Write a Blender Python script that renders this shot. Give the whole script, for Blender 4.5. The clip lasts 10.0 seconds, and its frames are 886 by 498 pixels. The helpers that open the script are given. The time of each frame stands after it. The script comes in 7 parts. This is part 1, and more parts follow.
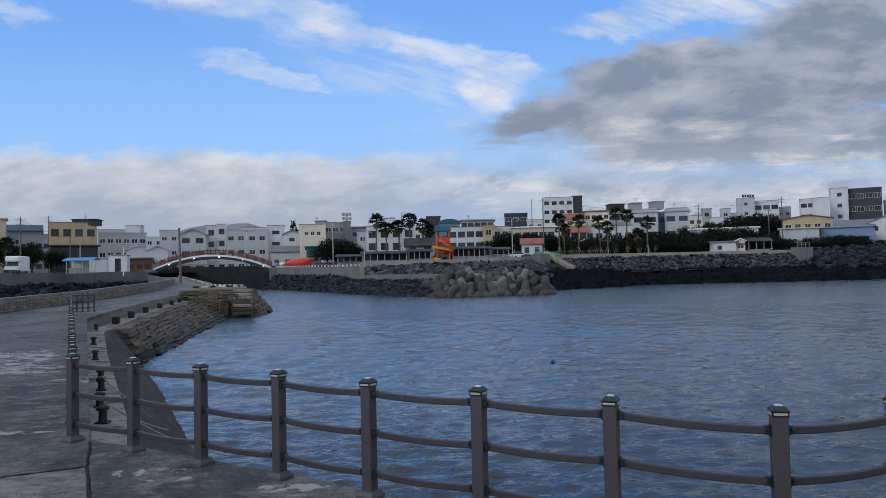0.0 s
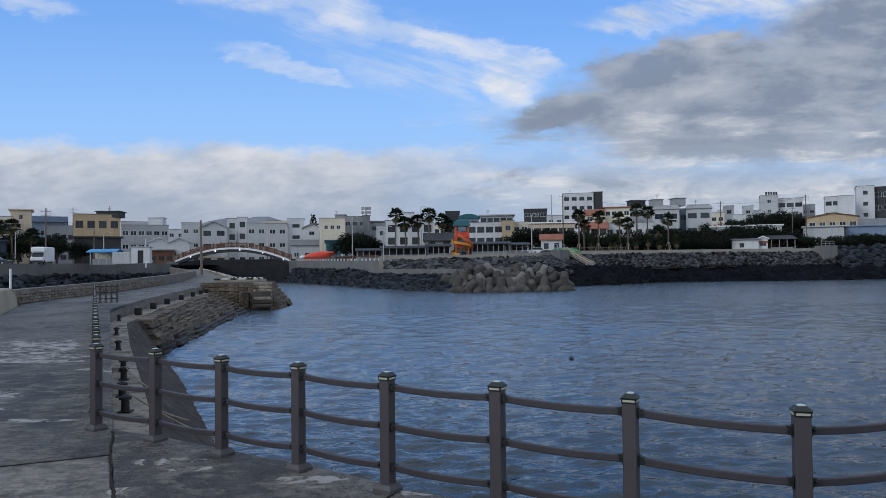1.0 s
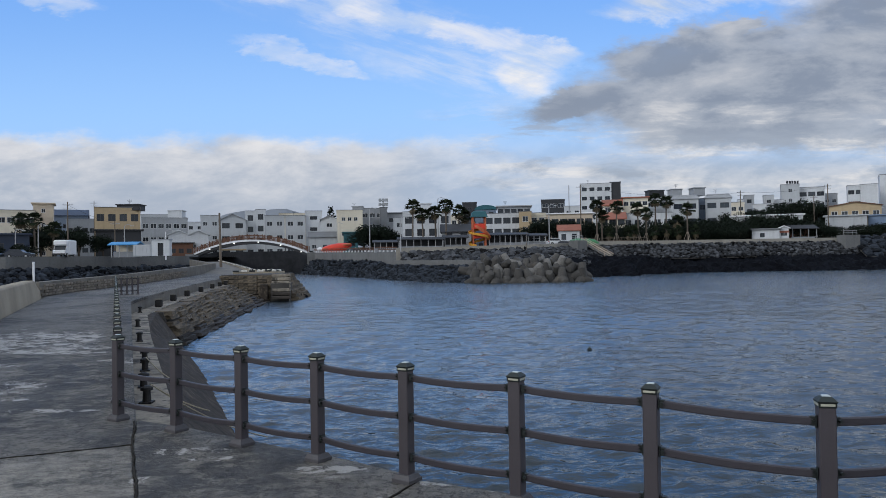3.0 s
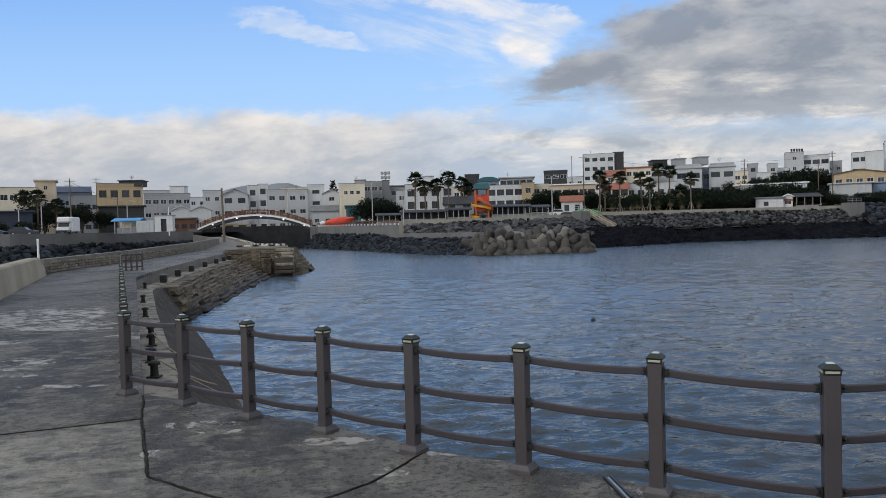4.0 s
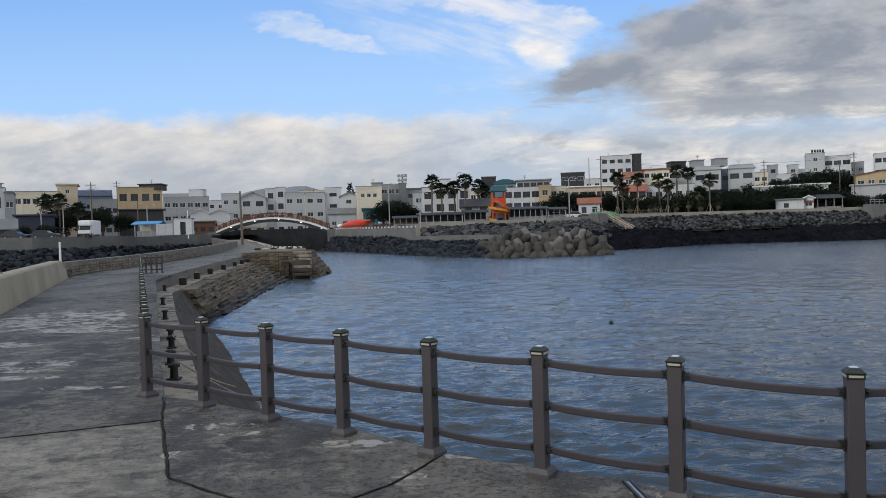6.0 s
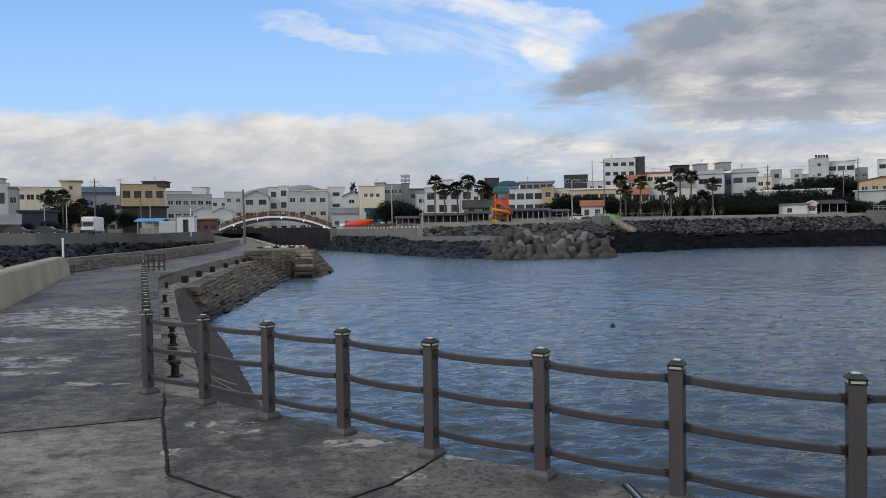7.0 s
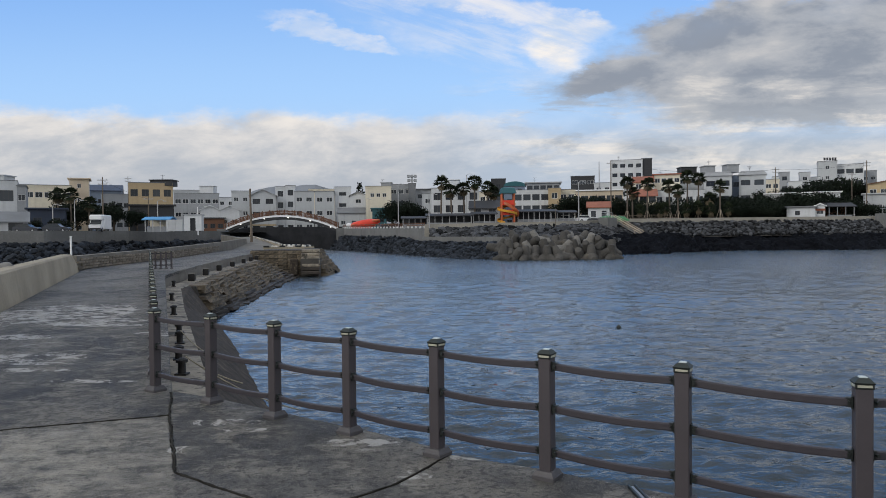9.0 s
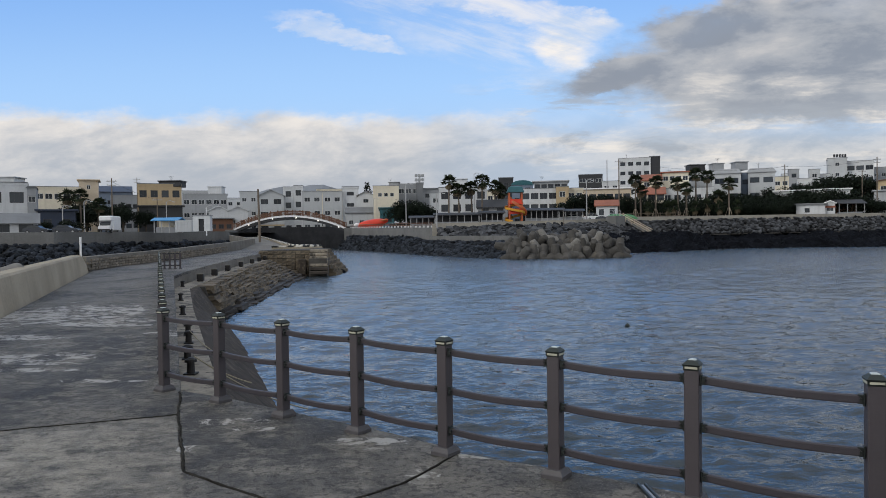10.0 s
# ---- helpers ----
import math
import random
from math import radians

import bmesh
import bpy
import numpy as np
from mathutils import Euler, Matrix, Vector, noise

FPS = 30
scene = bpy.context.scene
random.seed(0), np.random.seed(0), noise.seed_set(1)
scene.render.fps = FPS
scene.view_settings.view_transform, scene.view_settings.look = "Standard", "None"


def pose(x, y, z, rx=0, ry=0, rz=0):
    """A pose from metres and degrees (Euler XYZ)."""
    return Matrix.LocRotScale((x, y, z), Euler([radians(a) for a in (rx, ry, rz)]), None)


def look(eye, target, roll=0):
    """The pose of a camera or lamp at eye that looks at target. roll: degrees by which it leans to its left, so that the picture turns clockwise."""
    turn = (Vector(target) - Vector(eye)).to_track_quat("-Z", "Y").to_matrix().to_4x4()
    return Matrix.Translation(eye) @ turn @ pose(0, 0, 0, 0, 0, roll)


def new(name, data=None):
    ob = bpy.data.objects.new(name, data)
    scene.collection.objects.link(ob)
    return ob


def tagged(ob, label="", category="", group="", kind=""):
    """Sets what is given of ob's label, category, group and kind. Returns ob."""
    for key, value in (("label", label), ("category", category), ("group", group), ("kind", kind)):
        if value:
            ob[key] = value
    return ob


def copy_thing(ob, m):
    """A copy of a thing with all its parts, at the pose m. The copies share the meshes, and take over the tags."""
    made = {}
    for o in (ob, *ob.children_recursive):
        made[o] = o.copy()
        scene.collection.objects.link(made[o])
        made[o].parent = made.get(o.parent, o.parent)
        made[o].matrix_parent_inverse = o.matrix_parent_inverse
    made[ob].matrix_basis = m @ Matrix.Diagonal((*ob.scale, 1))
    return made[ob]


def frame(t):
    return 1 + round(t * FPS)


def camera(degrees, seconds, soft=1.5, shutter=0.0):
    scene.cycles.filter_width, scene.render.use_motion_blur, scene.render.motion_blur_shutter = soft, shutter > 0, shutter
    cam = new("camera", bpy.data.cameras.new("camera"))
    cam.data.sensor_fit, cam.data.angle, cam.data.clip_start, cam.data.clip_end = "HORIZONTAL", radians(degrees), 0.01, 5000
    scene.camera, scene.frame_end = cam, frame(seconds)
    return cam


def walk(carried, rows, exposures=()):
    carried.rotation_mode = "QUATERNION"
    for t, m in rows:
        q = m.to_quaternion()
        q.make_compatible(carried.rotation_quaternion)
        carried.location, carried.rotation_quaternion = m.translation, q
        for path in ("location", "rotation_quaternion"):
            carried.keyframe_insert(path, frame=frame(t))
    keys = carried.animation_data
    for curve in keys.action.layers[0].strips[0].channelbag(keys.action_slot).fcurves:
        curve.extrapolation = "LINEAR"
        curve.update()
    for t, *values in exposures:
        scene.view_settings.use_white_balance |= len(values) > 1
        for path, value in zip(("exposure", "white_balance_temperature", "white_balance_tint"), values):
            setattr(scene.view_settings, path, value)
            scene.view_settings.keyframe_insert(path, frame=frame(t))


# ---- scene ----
cam = camera(63.6, 10.0, soft=0.5)
PATH = [
    (0, (0.0532, 0.28, 1.7734), (0.2499, 2.269, 1.8382), -1.25),
    (0.5, (0.0442, 0.276, 1.7735), (0.2198, 2.267, 1.8275), -0.75),
    (1, (0.0452, 0.281, 1.7735), (0.1888, 2.275, 1.8249), -0.65),
    (1.5, (0.0472, 0.284, 1.7745), (0.1688, 2.28, 1.8271), -0.65),
    (2, (0.0482, 0.278, 1.7765), (0.1538, 2.275, 1.8293), -0.65),
    (2.5, (0.0451, 0.293, 1.7675), (0.1437, 2.289, 1.8184), -0.65),
    (4, (0.0321, 0.312, 1.7647), (0.1175, 2.309, 1.7157), -1.55),
    (4.5, (0.0292, 0.317, 1.7747), (0.1025, 2.315, 1.7149), -1.75),
    (5, (0.0301, 0.309, 1.7697), (0.0835, 2.308, 1.7151), -2.05),
    (5.5, (0.0271, 0.308, 1.7687), (0.0716, 2.307, 1.7232), -1.95),
    (7, (0.0221, 0.312, 1.7658), (0.0547, 2.311, 1.7274), -0.95),
    (7.5, (0.0221, 0.306, 1.7668), (0.0507, 2.305, 1.7275), -0.75),
    (8, (0.0191, 0.311, 1.7688), (0.0397, 2.311, 1.7276), -0.65),
    (8.5, (0.0181, 0.31, 1.7698), (0.0387, 2.309, 1.7286), -0.65),
    (9, (0.0161, 0.298, 1.7689), (0.0317, 2.297, 1.7317), -0.55),
    (9.5, (0.0181, 0.302, 1.7658), (0.0237, 2.301, 1.7308), -0.55),
    (10, (0.02, 0.315, 1.7588), (0.0136, 2.314, 1.7199), -0.85),
]
walk(cam, [(t, look(eye, target, roll)) for t, eye, target, roll in PATH], exposures=[(0.0, 0.30, 6080, 10), (2.6, 0.36, 6080, 10), (3.8, 0.52, 6900, 10), (10.0, 0.50, 6900, 10)])

# ---------- light: late-afternoon sky with broken cloud, soft low sun ----------
class Nodes:
    """Short calls for node trees."""
    def __init__(self, tree):
        self.t = tree
        tree.nodes.clear()

    def put(self, kind, operation=None, use_clamp=None, interpolation_type=None, data_type=None, feature=None, sky_type=None):
        n = self.t.nodes.new(kind)
        if operation is not None:
            n.operation = operation
        if use_clamp is not None:
            n.use_clamp = use_clamp
        if interpolation_type is not None:
            n.interpolation_type = interpolation_type
        if data_type is not None:
            n.data_type = data_type
        if feature is not None:
            n.feature = feature
        if sky_type is not None:
            n.sky_type = sky_type
        return n

    def feed(self, sock, v):
        if isinstance(v, bpy.types.NodeSocket):
            self.t.links.new(v, sock)
        elif v is not None:
            sock.default_value = v

    def math(self, op, a, b=None, c=None, clamp=False):
        n = self.put("ShaderNodeMath", operation=op, use_clamp=clamp)
        for s, v in zip(n.inputs, (a, b, c)):
            self.feed(s, v)
        return n.outputs[0]

    def vec(self, x, y, z=0.0):
        n = self.put("ShaderNodeCombineXYZ")
        for s, v in zip(n.inputs, (x, y, z)):
            self.feed(s, v)
        return n.outputs[0]

    def vmath(self, op, a, b):
        n = self.put("ShaderNodeVectorMath", operation=op)
        self.feed(n.inputs[0], a)
        self.feed(n.inputs[1], b)
        return n.outputs[0]

    def split(self, v):
        n = self.put("ShaderNodeSeparateXYZ")
        self.feed(n.inputs[0], v)
        return n.outputs

    def noise(self, v, scale, detail=4.0, rough=0.55, warp=0.0):
        n = self.put("ShaderNodeTexNoise")
        self.feed(n.inputs["Vector"], v)
        n.inputs["Scale"].default_value = scale
        n.inputs["Detail"].default_value = detail
        n.inputs["Roughness"].default_value = rough
        n.inputs["Distortion"].default_value = warp
        return n.outputs["Fac"]

    def voronoi(self, v, scale, feature="F1"):
        n = self.put("ShaderNodeTexVoronoi", feature=feature)
        self.feed(n.inputs["Vector"], v)
        n.inputs["Scale"].default_value = scale
        return n.outputs

    def step(self, v, lo, hi, out0=0.0, out1=1.0):
        n = self.put("ShaderNodeMapRange", interpolation_type="SMOOTHSTEP")
        for s, x in zip(n.inputs, (v, lo, hi, out0, out1)):
            self.feed(s, x)
        return n.outputs[0]

    def mix(self, f, a, b):
        n = self.put("ShaderNodeMix", data_type="RGBA")
        self.feed(n.inputs[0], f)
        for s, v in ((n.inputs[6], a), (n.inputs[7], b)):
            self.feed(s, (*v, 1.0) if isinstance(v, tuple) and len(v) == 3 else v)
        return n.outputs[2]

    def bump(self, h, strength, dist, normal=None):
        n = self.put("ShaderNodeBump")
        n.inputs["Strength"].default_value = strength
        n.inputs["Distance"].default_value = dist
        self.feed(n.inputs["Height"], h)
        if normal is not None:
            self.feed(n.inputs["Normal"], normal)
        return n.outputs[0]


# the Sky Texture is bright in absolute terms: about 0.1 of it, and a little bluer
SKY_GAIN = (0.070, 0.088, 0.112)
SKY_STRENGTH = 1.0
SUN_ELEVATION, SUN_ROTATION = radians(24), radians(235)


def make_sky():
    world = bpy.data.worlds.new("sky")
    scene.world = world
    world.use_nodes = True
    n = Nodes(world.node_tree)
    way = n.put("ShaderNodeTexCoord").outputs["Generated"]
    x, y, z = n.split(way)
    ahead = n.math("MAXIMUM", y, 0.1)
    u, v = n.math("DIVIDE", x, ahead), n.math("DIVIDE", z, ahead)
    # ragged edges: the cloud outlines are pushed about by two layers of noise
    flat = n.vec(u, n.math("MULTIPLY", v, 2.2))
    wu = n.math("MULTIPLY_ADD", n.noise(flat, 6.0, 8, 0.62), 0.17, -0.085)
    wv = n.math("MULTIPLY_ADD", n.noise(n.vmath("ADD", flat, (7.3, 2.1, 4.0)), 8.0, 8, 0.64), 0.085, -0.042)
    uw, vw = n.math("ADD", u, wu), n.math("ADD", v, wv)
    # rows of cloud lie slightly aslant and pack together towards the horizon
    rows = n.vec(n.math("MULTIPLY_ADD", v, 0.6, u), n.math("MULTIPLY_ADD", u, -0.35, n.math("MULTIPLY", v, 2.7)))
    grain = n.noise(rows, 7.5, 10, 0.64, 0.25)
    soft = n.noise(n.vmath("ADD", rows, (1.7, 5.2, 0.0)), 2.6, 6, 0.55)
    # relief of the cloud: its upper left side is lit
    near_lump, off_lump = n.noise(rows, 4.2, 7, 0.52, 0.3), n.noise(n.vmath("ADD", rows, (-0.03, 0.05, 0.0)), 4.2, 7, 0.52, 0.3)
    relief = n.math("SUBTRACT", near_lump, off_lump)

    def lobe(u0, v0, a, b, turn, lo=0.0, hi=1.0):
        """A soft ellipse of cloud: 1 inside, 0 outside."""
        c, s = math.cos(radians(turn)), math.sin(radians(turn))
        du, dv = n.math("SUBTRACT", uw, u0), n.math("SUBTRACT", vw, v0)
        p = n.math("ADD", n.math("MULTIPLY", du, c / a), n.math("MULTIPLY", dv, s / a))
        q = n.math("ADD", n.math("MULTIPLY", du, -s / b), n.math("MULTIPLY", dv, c / b))
        r = n.math("SUBTRACT", 1.0, n.math("ADD", n.math("MULTIPLY", p, p), n.math("MULTIPLY", q, q)))
        return n.step(r, lo, hi)

    def union(*parts):
        got = parts[0]
        for p in parts[1:]:
            got = n.math("MAXIMUM", got, p)
        return got

    sky = n.put("ShaderNodeTexSky", sky_type="NISHITA")
    sky.sun_disc = False
    sky.sun_elevation, sky.sun_rotation = SUN_ELEVATION, SUN_ROTATION
    sky.air_density, sky.dust_density, sky.ozone_density = 1.0, 0.6, 2.5
    blue = n.vmath("MULTIPLY", sky.outputs[0], SKY_GAIN)
    # thin veil that pales the blue towards the horizon and to the west
    clear = n.mix(n.step(v, 0.42, 0.15), (0.165, 0.350, 0.735), (0.285, 0.475, 0.765))
    base = n.mix(n.step(v, 0.42, 0.16, 0.80, 0.92), blue, clear)

    # fair-weather bank along the horizon, ragged on top
    top = n.math("MULTIPLY_ADD", soft, 0.055, n.math("MULTIPLY_ADD", u, -0.05, 0.130))
    bank = n.math("MULTIPLY", n.step(n.math("SUBTRACT", top, vw), -0.012, 0.020), n.step(u, 0.22, -0.08, 0.35, 0.95))
    bank_lit = n.step(n.math("ADD", n.math("MULTIPLY", v, 4.2), n.math("MULTIPLY_ADD", relief, 1.0, grain)), 0.70, 1.46)
    bank_col = n.mix(bank_lit, (0.30, 0.335, 0.395), (0.63, 0.605, 0.585))
    bank_col = n.mix(n.step(v, 0.10, 0.045, 0.0, 0.75), bank_col, (0.30, 0.325, 0.375))
    col = n.mix(bank, base, bank_col)
    # pale haze low over the shore to the east
    haze = n.math("MULTIPLY", n.step(v, 0.21, 0.10), n.step(u, -0.10, 0.35, 0.25, 0.9))
    col = n.mix(haze, col, n.mix(n.step(grain, 0.38, 0.62), (0.31, 0.345, 0.395), (0.44, 0.45, 0.47)))

    # bright streak that ends in a white head, with small wisps
    streak = union(lobe(-0.20, 0.392, 0.17, 0.036, -4), lobe(-0.06, 0.356, 0.13, 0.030, -22), lobe(0.06, 0.318, 0.16, 0.024, -13), lobe(0.165, 0.292, 0.10, 0.030, -14))
    head = union(lobe(0.165, 0.270, 0.085, 0.048, -25), lobe(0.20, 0.285, 0.07, 0.030, -15))
    wisps = union(lobe(-0.145, 0.288, 0.115, 0.013, -11), lobe(-0.095, 0.276, 0.065, 0.015, -12), lobe(-0.48, 0.366, 0.07, 0.016, -10))
    fibre = n.noise(n.vec(n.math("MULTIPLY_ADD", v, 0.35, u), n.math("MULTIPLY_ADD", u, 1.3, n.math("MULTIPLY", v, 4.6))), 6.5, 9, 0.66, 0.2)
    veil = n.math("MULTIPLY", union(lobe(-0.08, 0.345, 0.30, 0.055, -14), lobe(0.07, 0.272, 0.18, 0.05, -14)), n.step(fibre, 0.40, 0.62, 0.05, 0.42))
    thin = n.math("MULTIPLY", union(n.math("MULTIPLY", streak, 0.95), n.math("MULTIPLY", head, 1.2), n.math("MULTIPLY", wisps, 0.62)), n.step(fibre, 0.20, 0.66, 0.25, 0.88), clamp=True)
    thin = n.math("MAXIMUM", thin, veil)
    col = n.mix(thin, col, n.mix(n.step(n.math("MULTIPLY_ADD", relief, 2.0, grain), 0.34, 0.66), (0.47, 0.53, 0.63), (0.66, 0.645, 0.64)))

    # thin white cloud above the mass, then the large grey mass itself
    puff = n.math("MULTIPLY", union(lobe(0.38, 0.362, 0.12, 0.030, 6), lobe(0.47, 0.385, 0.12, 0.035, 5), lobe(0.60, 0.40, 0.16, 0.05, 5)), n.step(fibre, 0.30, 0.60, 0.25, 0.95))
    col = n.mix(puff, col, n.mix(n.step(grain, 0.35, 0.65), (0.44, 0.49, 0.57), (0.63, 0.63, 0.635)))
    mass = union(lobe(0.40, 0.240, 0.23, 0.075, 12), lobe(0.40, 0.290, 0.16, 0.052, 16), lobe(0.62, 0.275, 0.32, 0.085, 4), lobe(0.75, 0.33, 0.26, 0.12, 10),
                 lobe(0.58, 0.195, 0.42, 0.062, 0), lobe(0.30, 0.222, 0.17, 0.034, 8), lobe(0.47, 0.322, 0.09, 0.022, 12), lobe(0.92, 0.42, 0.35, 0.13, 6))
    body = n.math("MULTIPLY_ADD", relief, 0.9, n.math("ADD", n.math("MULTIPLY", grain, 0.75), n.math("MULTIPLY", soft, 0.35)))
    mass_col = n.mix(n.step(body, 0.42, 0.62), (0.190, 0.220, 0.275), (0.285, 0.31, 0.355))
    mass_col = n.mix(n.step(body, 0.58, 0.80, 0.0, 0.85), mass_col, (0.42, 0.425, 0.445))
    mass_col = n.mix(n.step(v, 0.22, 0.12, 0.0, 0.5), mass_col, (0.39, 0.415, 0.45))
    col = n.mix(n.math("MULTIPLY", n.step(mass, 0.0, 0.75), n.step(soft, 0.2, 0.5, 0.86, 0.98)), col, mass_col)
    # lit breaks and broken cloud streaks under the mass
    strip = n.noise(n.vec(n.math("ADD", u, 3.1), n.math("MULTIPLY", v, 6.0)), 6.0, 9, 0.64, 0.25)
    low = n.math("MULTIPLY", n.step(strip, 0.47, 0.64), n.math("MULTIPLY", n.step(v, 0.055, 0.11), n.step(v, 0.25, 0.17)))
    low = n.math("MULTIPLY", low, n.step(u, -0.04, 0.2, 0.0, 0.8))
    col = n.mix(low, col, n.mix(n.step(n.math("MULTIPLY_ADD", relief, 1.0, grain), 0.38, 0.66), (0.27, 0.305, 0.36), (0.62, 0.60, 0.58)))
    # overhead and behind, unseen loose cloud added over the dome to brighten the light
    dome = n.vmath("MULTIPLY", way, (1.6, 1.6, 3.0))
    loose = n.math("MULTIPLY", n.step(n.noise(dome, 1.6, 6, 0.55), 0.30, 0.52, 0.35, 1.0), n.math("MAXIMUM", n.step(y, 0.6, 0.25), n.step(v, 0.5, 0.95, 0.0, 0.8)))
    col = n.mix(loose, col, n.mix(n.step(n.noise(dome, 3.0, 6, 0.6), 0.35, 0.65), (0.42, 0.445, 0.485), (0.74, 0.765, 0.80)))
    # below the horizon: sea-grey
    col = n.mix(n.step(z, 0.0, -0.02), col, (0.10, 0.13, 0.17))
    bg = n.put("ShaderNodeBackground")
    n.feed(bg.inputs["Color"], col)
    bg.inputs["Strength"].default_value = SKY_STRENGTH
    n.feed(n.put("ShaderNodeOutputWorld").inputs["Surface"], bg.outputs[0])


make_sky()

sun = new("sun", bpy.data.lights.new("sun", "SUN"))
sun.data.energy, sun.data.angle, sun.data.color = 0.75, radians(20), (1.0, 0.985, 0.97)
sun.matrix_basis = look((0, 0, 60), (60 * math.sin(radians(55)), 60 * math.cos(radians(55)), 60 - 60 * math.tan(SUN_ELEVATION)))

WATER = -2.0


def deck_z(x):
    """The pier's deck falls a little towards the basin."""
    return 0.02 - 0.01134 * (x + 0.8)


# ---------- materials ----------
def surface(name, colour, rough=0.8, vary=0.25, scale=1.5, fine=18.0, relief=0.3, dist=0.01, metal=0.0, spots=None, per_object=0.0,
            per_island=0.0, streaks=0.0, world=True, specular=0.4):
    """A matt or glossy surface with variation at two scales, in metres."""
    m = bpy.data.materials.new(name)
    m.use_nodes = True
    n = Nodes(m.node_tree)
    p = n.put("ShaderNodeTexCoord").outputs["Object"]
    big, small = n.noise(p, scale, 5, 0.6), n.noise(p, fine, 4, 0.65)
    dark = tuple(c * (1 - vary) for c in colour)
    light = tuple(min(1.0, c * (1 + vary * 0.7)) for c in colour)
    c = n.mix(n.step(n.math("ADD", n.math("MULTIPLY", big, 0.65), n.math("MULTIPLY", small, 0.35)), 0.3, 0.7), dark, light)
    if streaks:
        run = n.noise(n.vmath("MULTIPLY", p, (1.0, 1.0, 0.09)), 0.9, 6, 0.65)
        c = n.mix(n.step(run, 0.5, 0.72, 0.0, streaks), c, tuple(k * 0.45 for k in colour))
    if spots:
        c = n.mix(n.step(n.noise(p, spots[1], 5, 0.6), spots[2], spots[2] + 0.08), c, spots[0])
    if per_object or per_island:
        r = n.put("ShaderNodeObjectInfo").outputs["Random"] if per_object else n.put("ShaderNodeNewGeometry").outputs["Random Per Island"]
        k = per_object or per_island
        grey = n.math("MULTIPLY_ADD", r, 2 * k, 1 - k)
        c = n.vmath("MULTIPLY", c, n.vec(grey, grey, grey))
    b = n.put("ShaderNodeBsdfPrincipled")
    n.feed(b.inputs["Base Color"], c)
    n.feed(b.inputs["Roughness"], n.math("MULTIPLY_ADD", small, 0.25, rough - 0.12, clamp=True))
    b.inputs["Metallic"].default_value = metal
    b.inputs["Specular IOR Level"].default_value = specular
    if relief:
        n.feed(b.inputs["Normal"], n.bump(n.math("ADD", n.math("MULTIPLY", big, 0.6), small), relief, dist))
    n.feed(n.put("ShaderNodeOutputMaterial").inputs["Surface"], b.outputs[0])
    return m


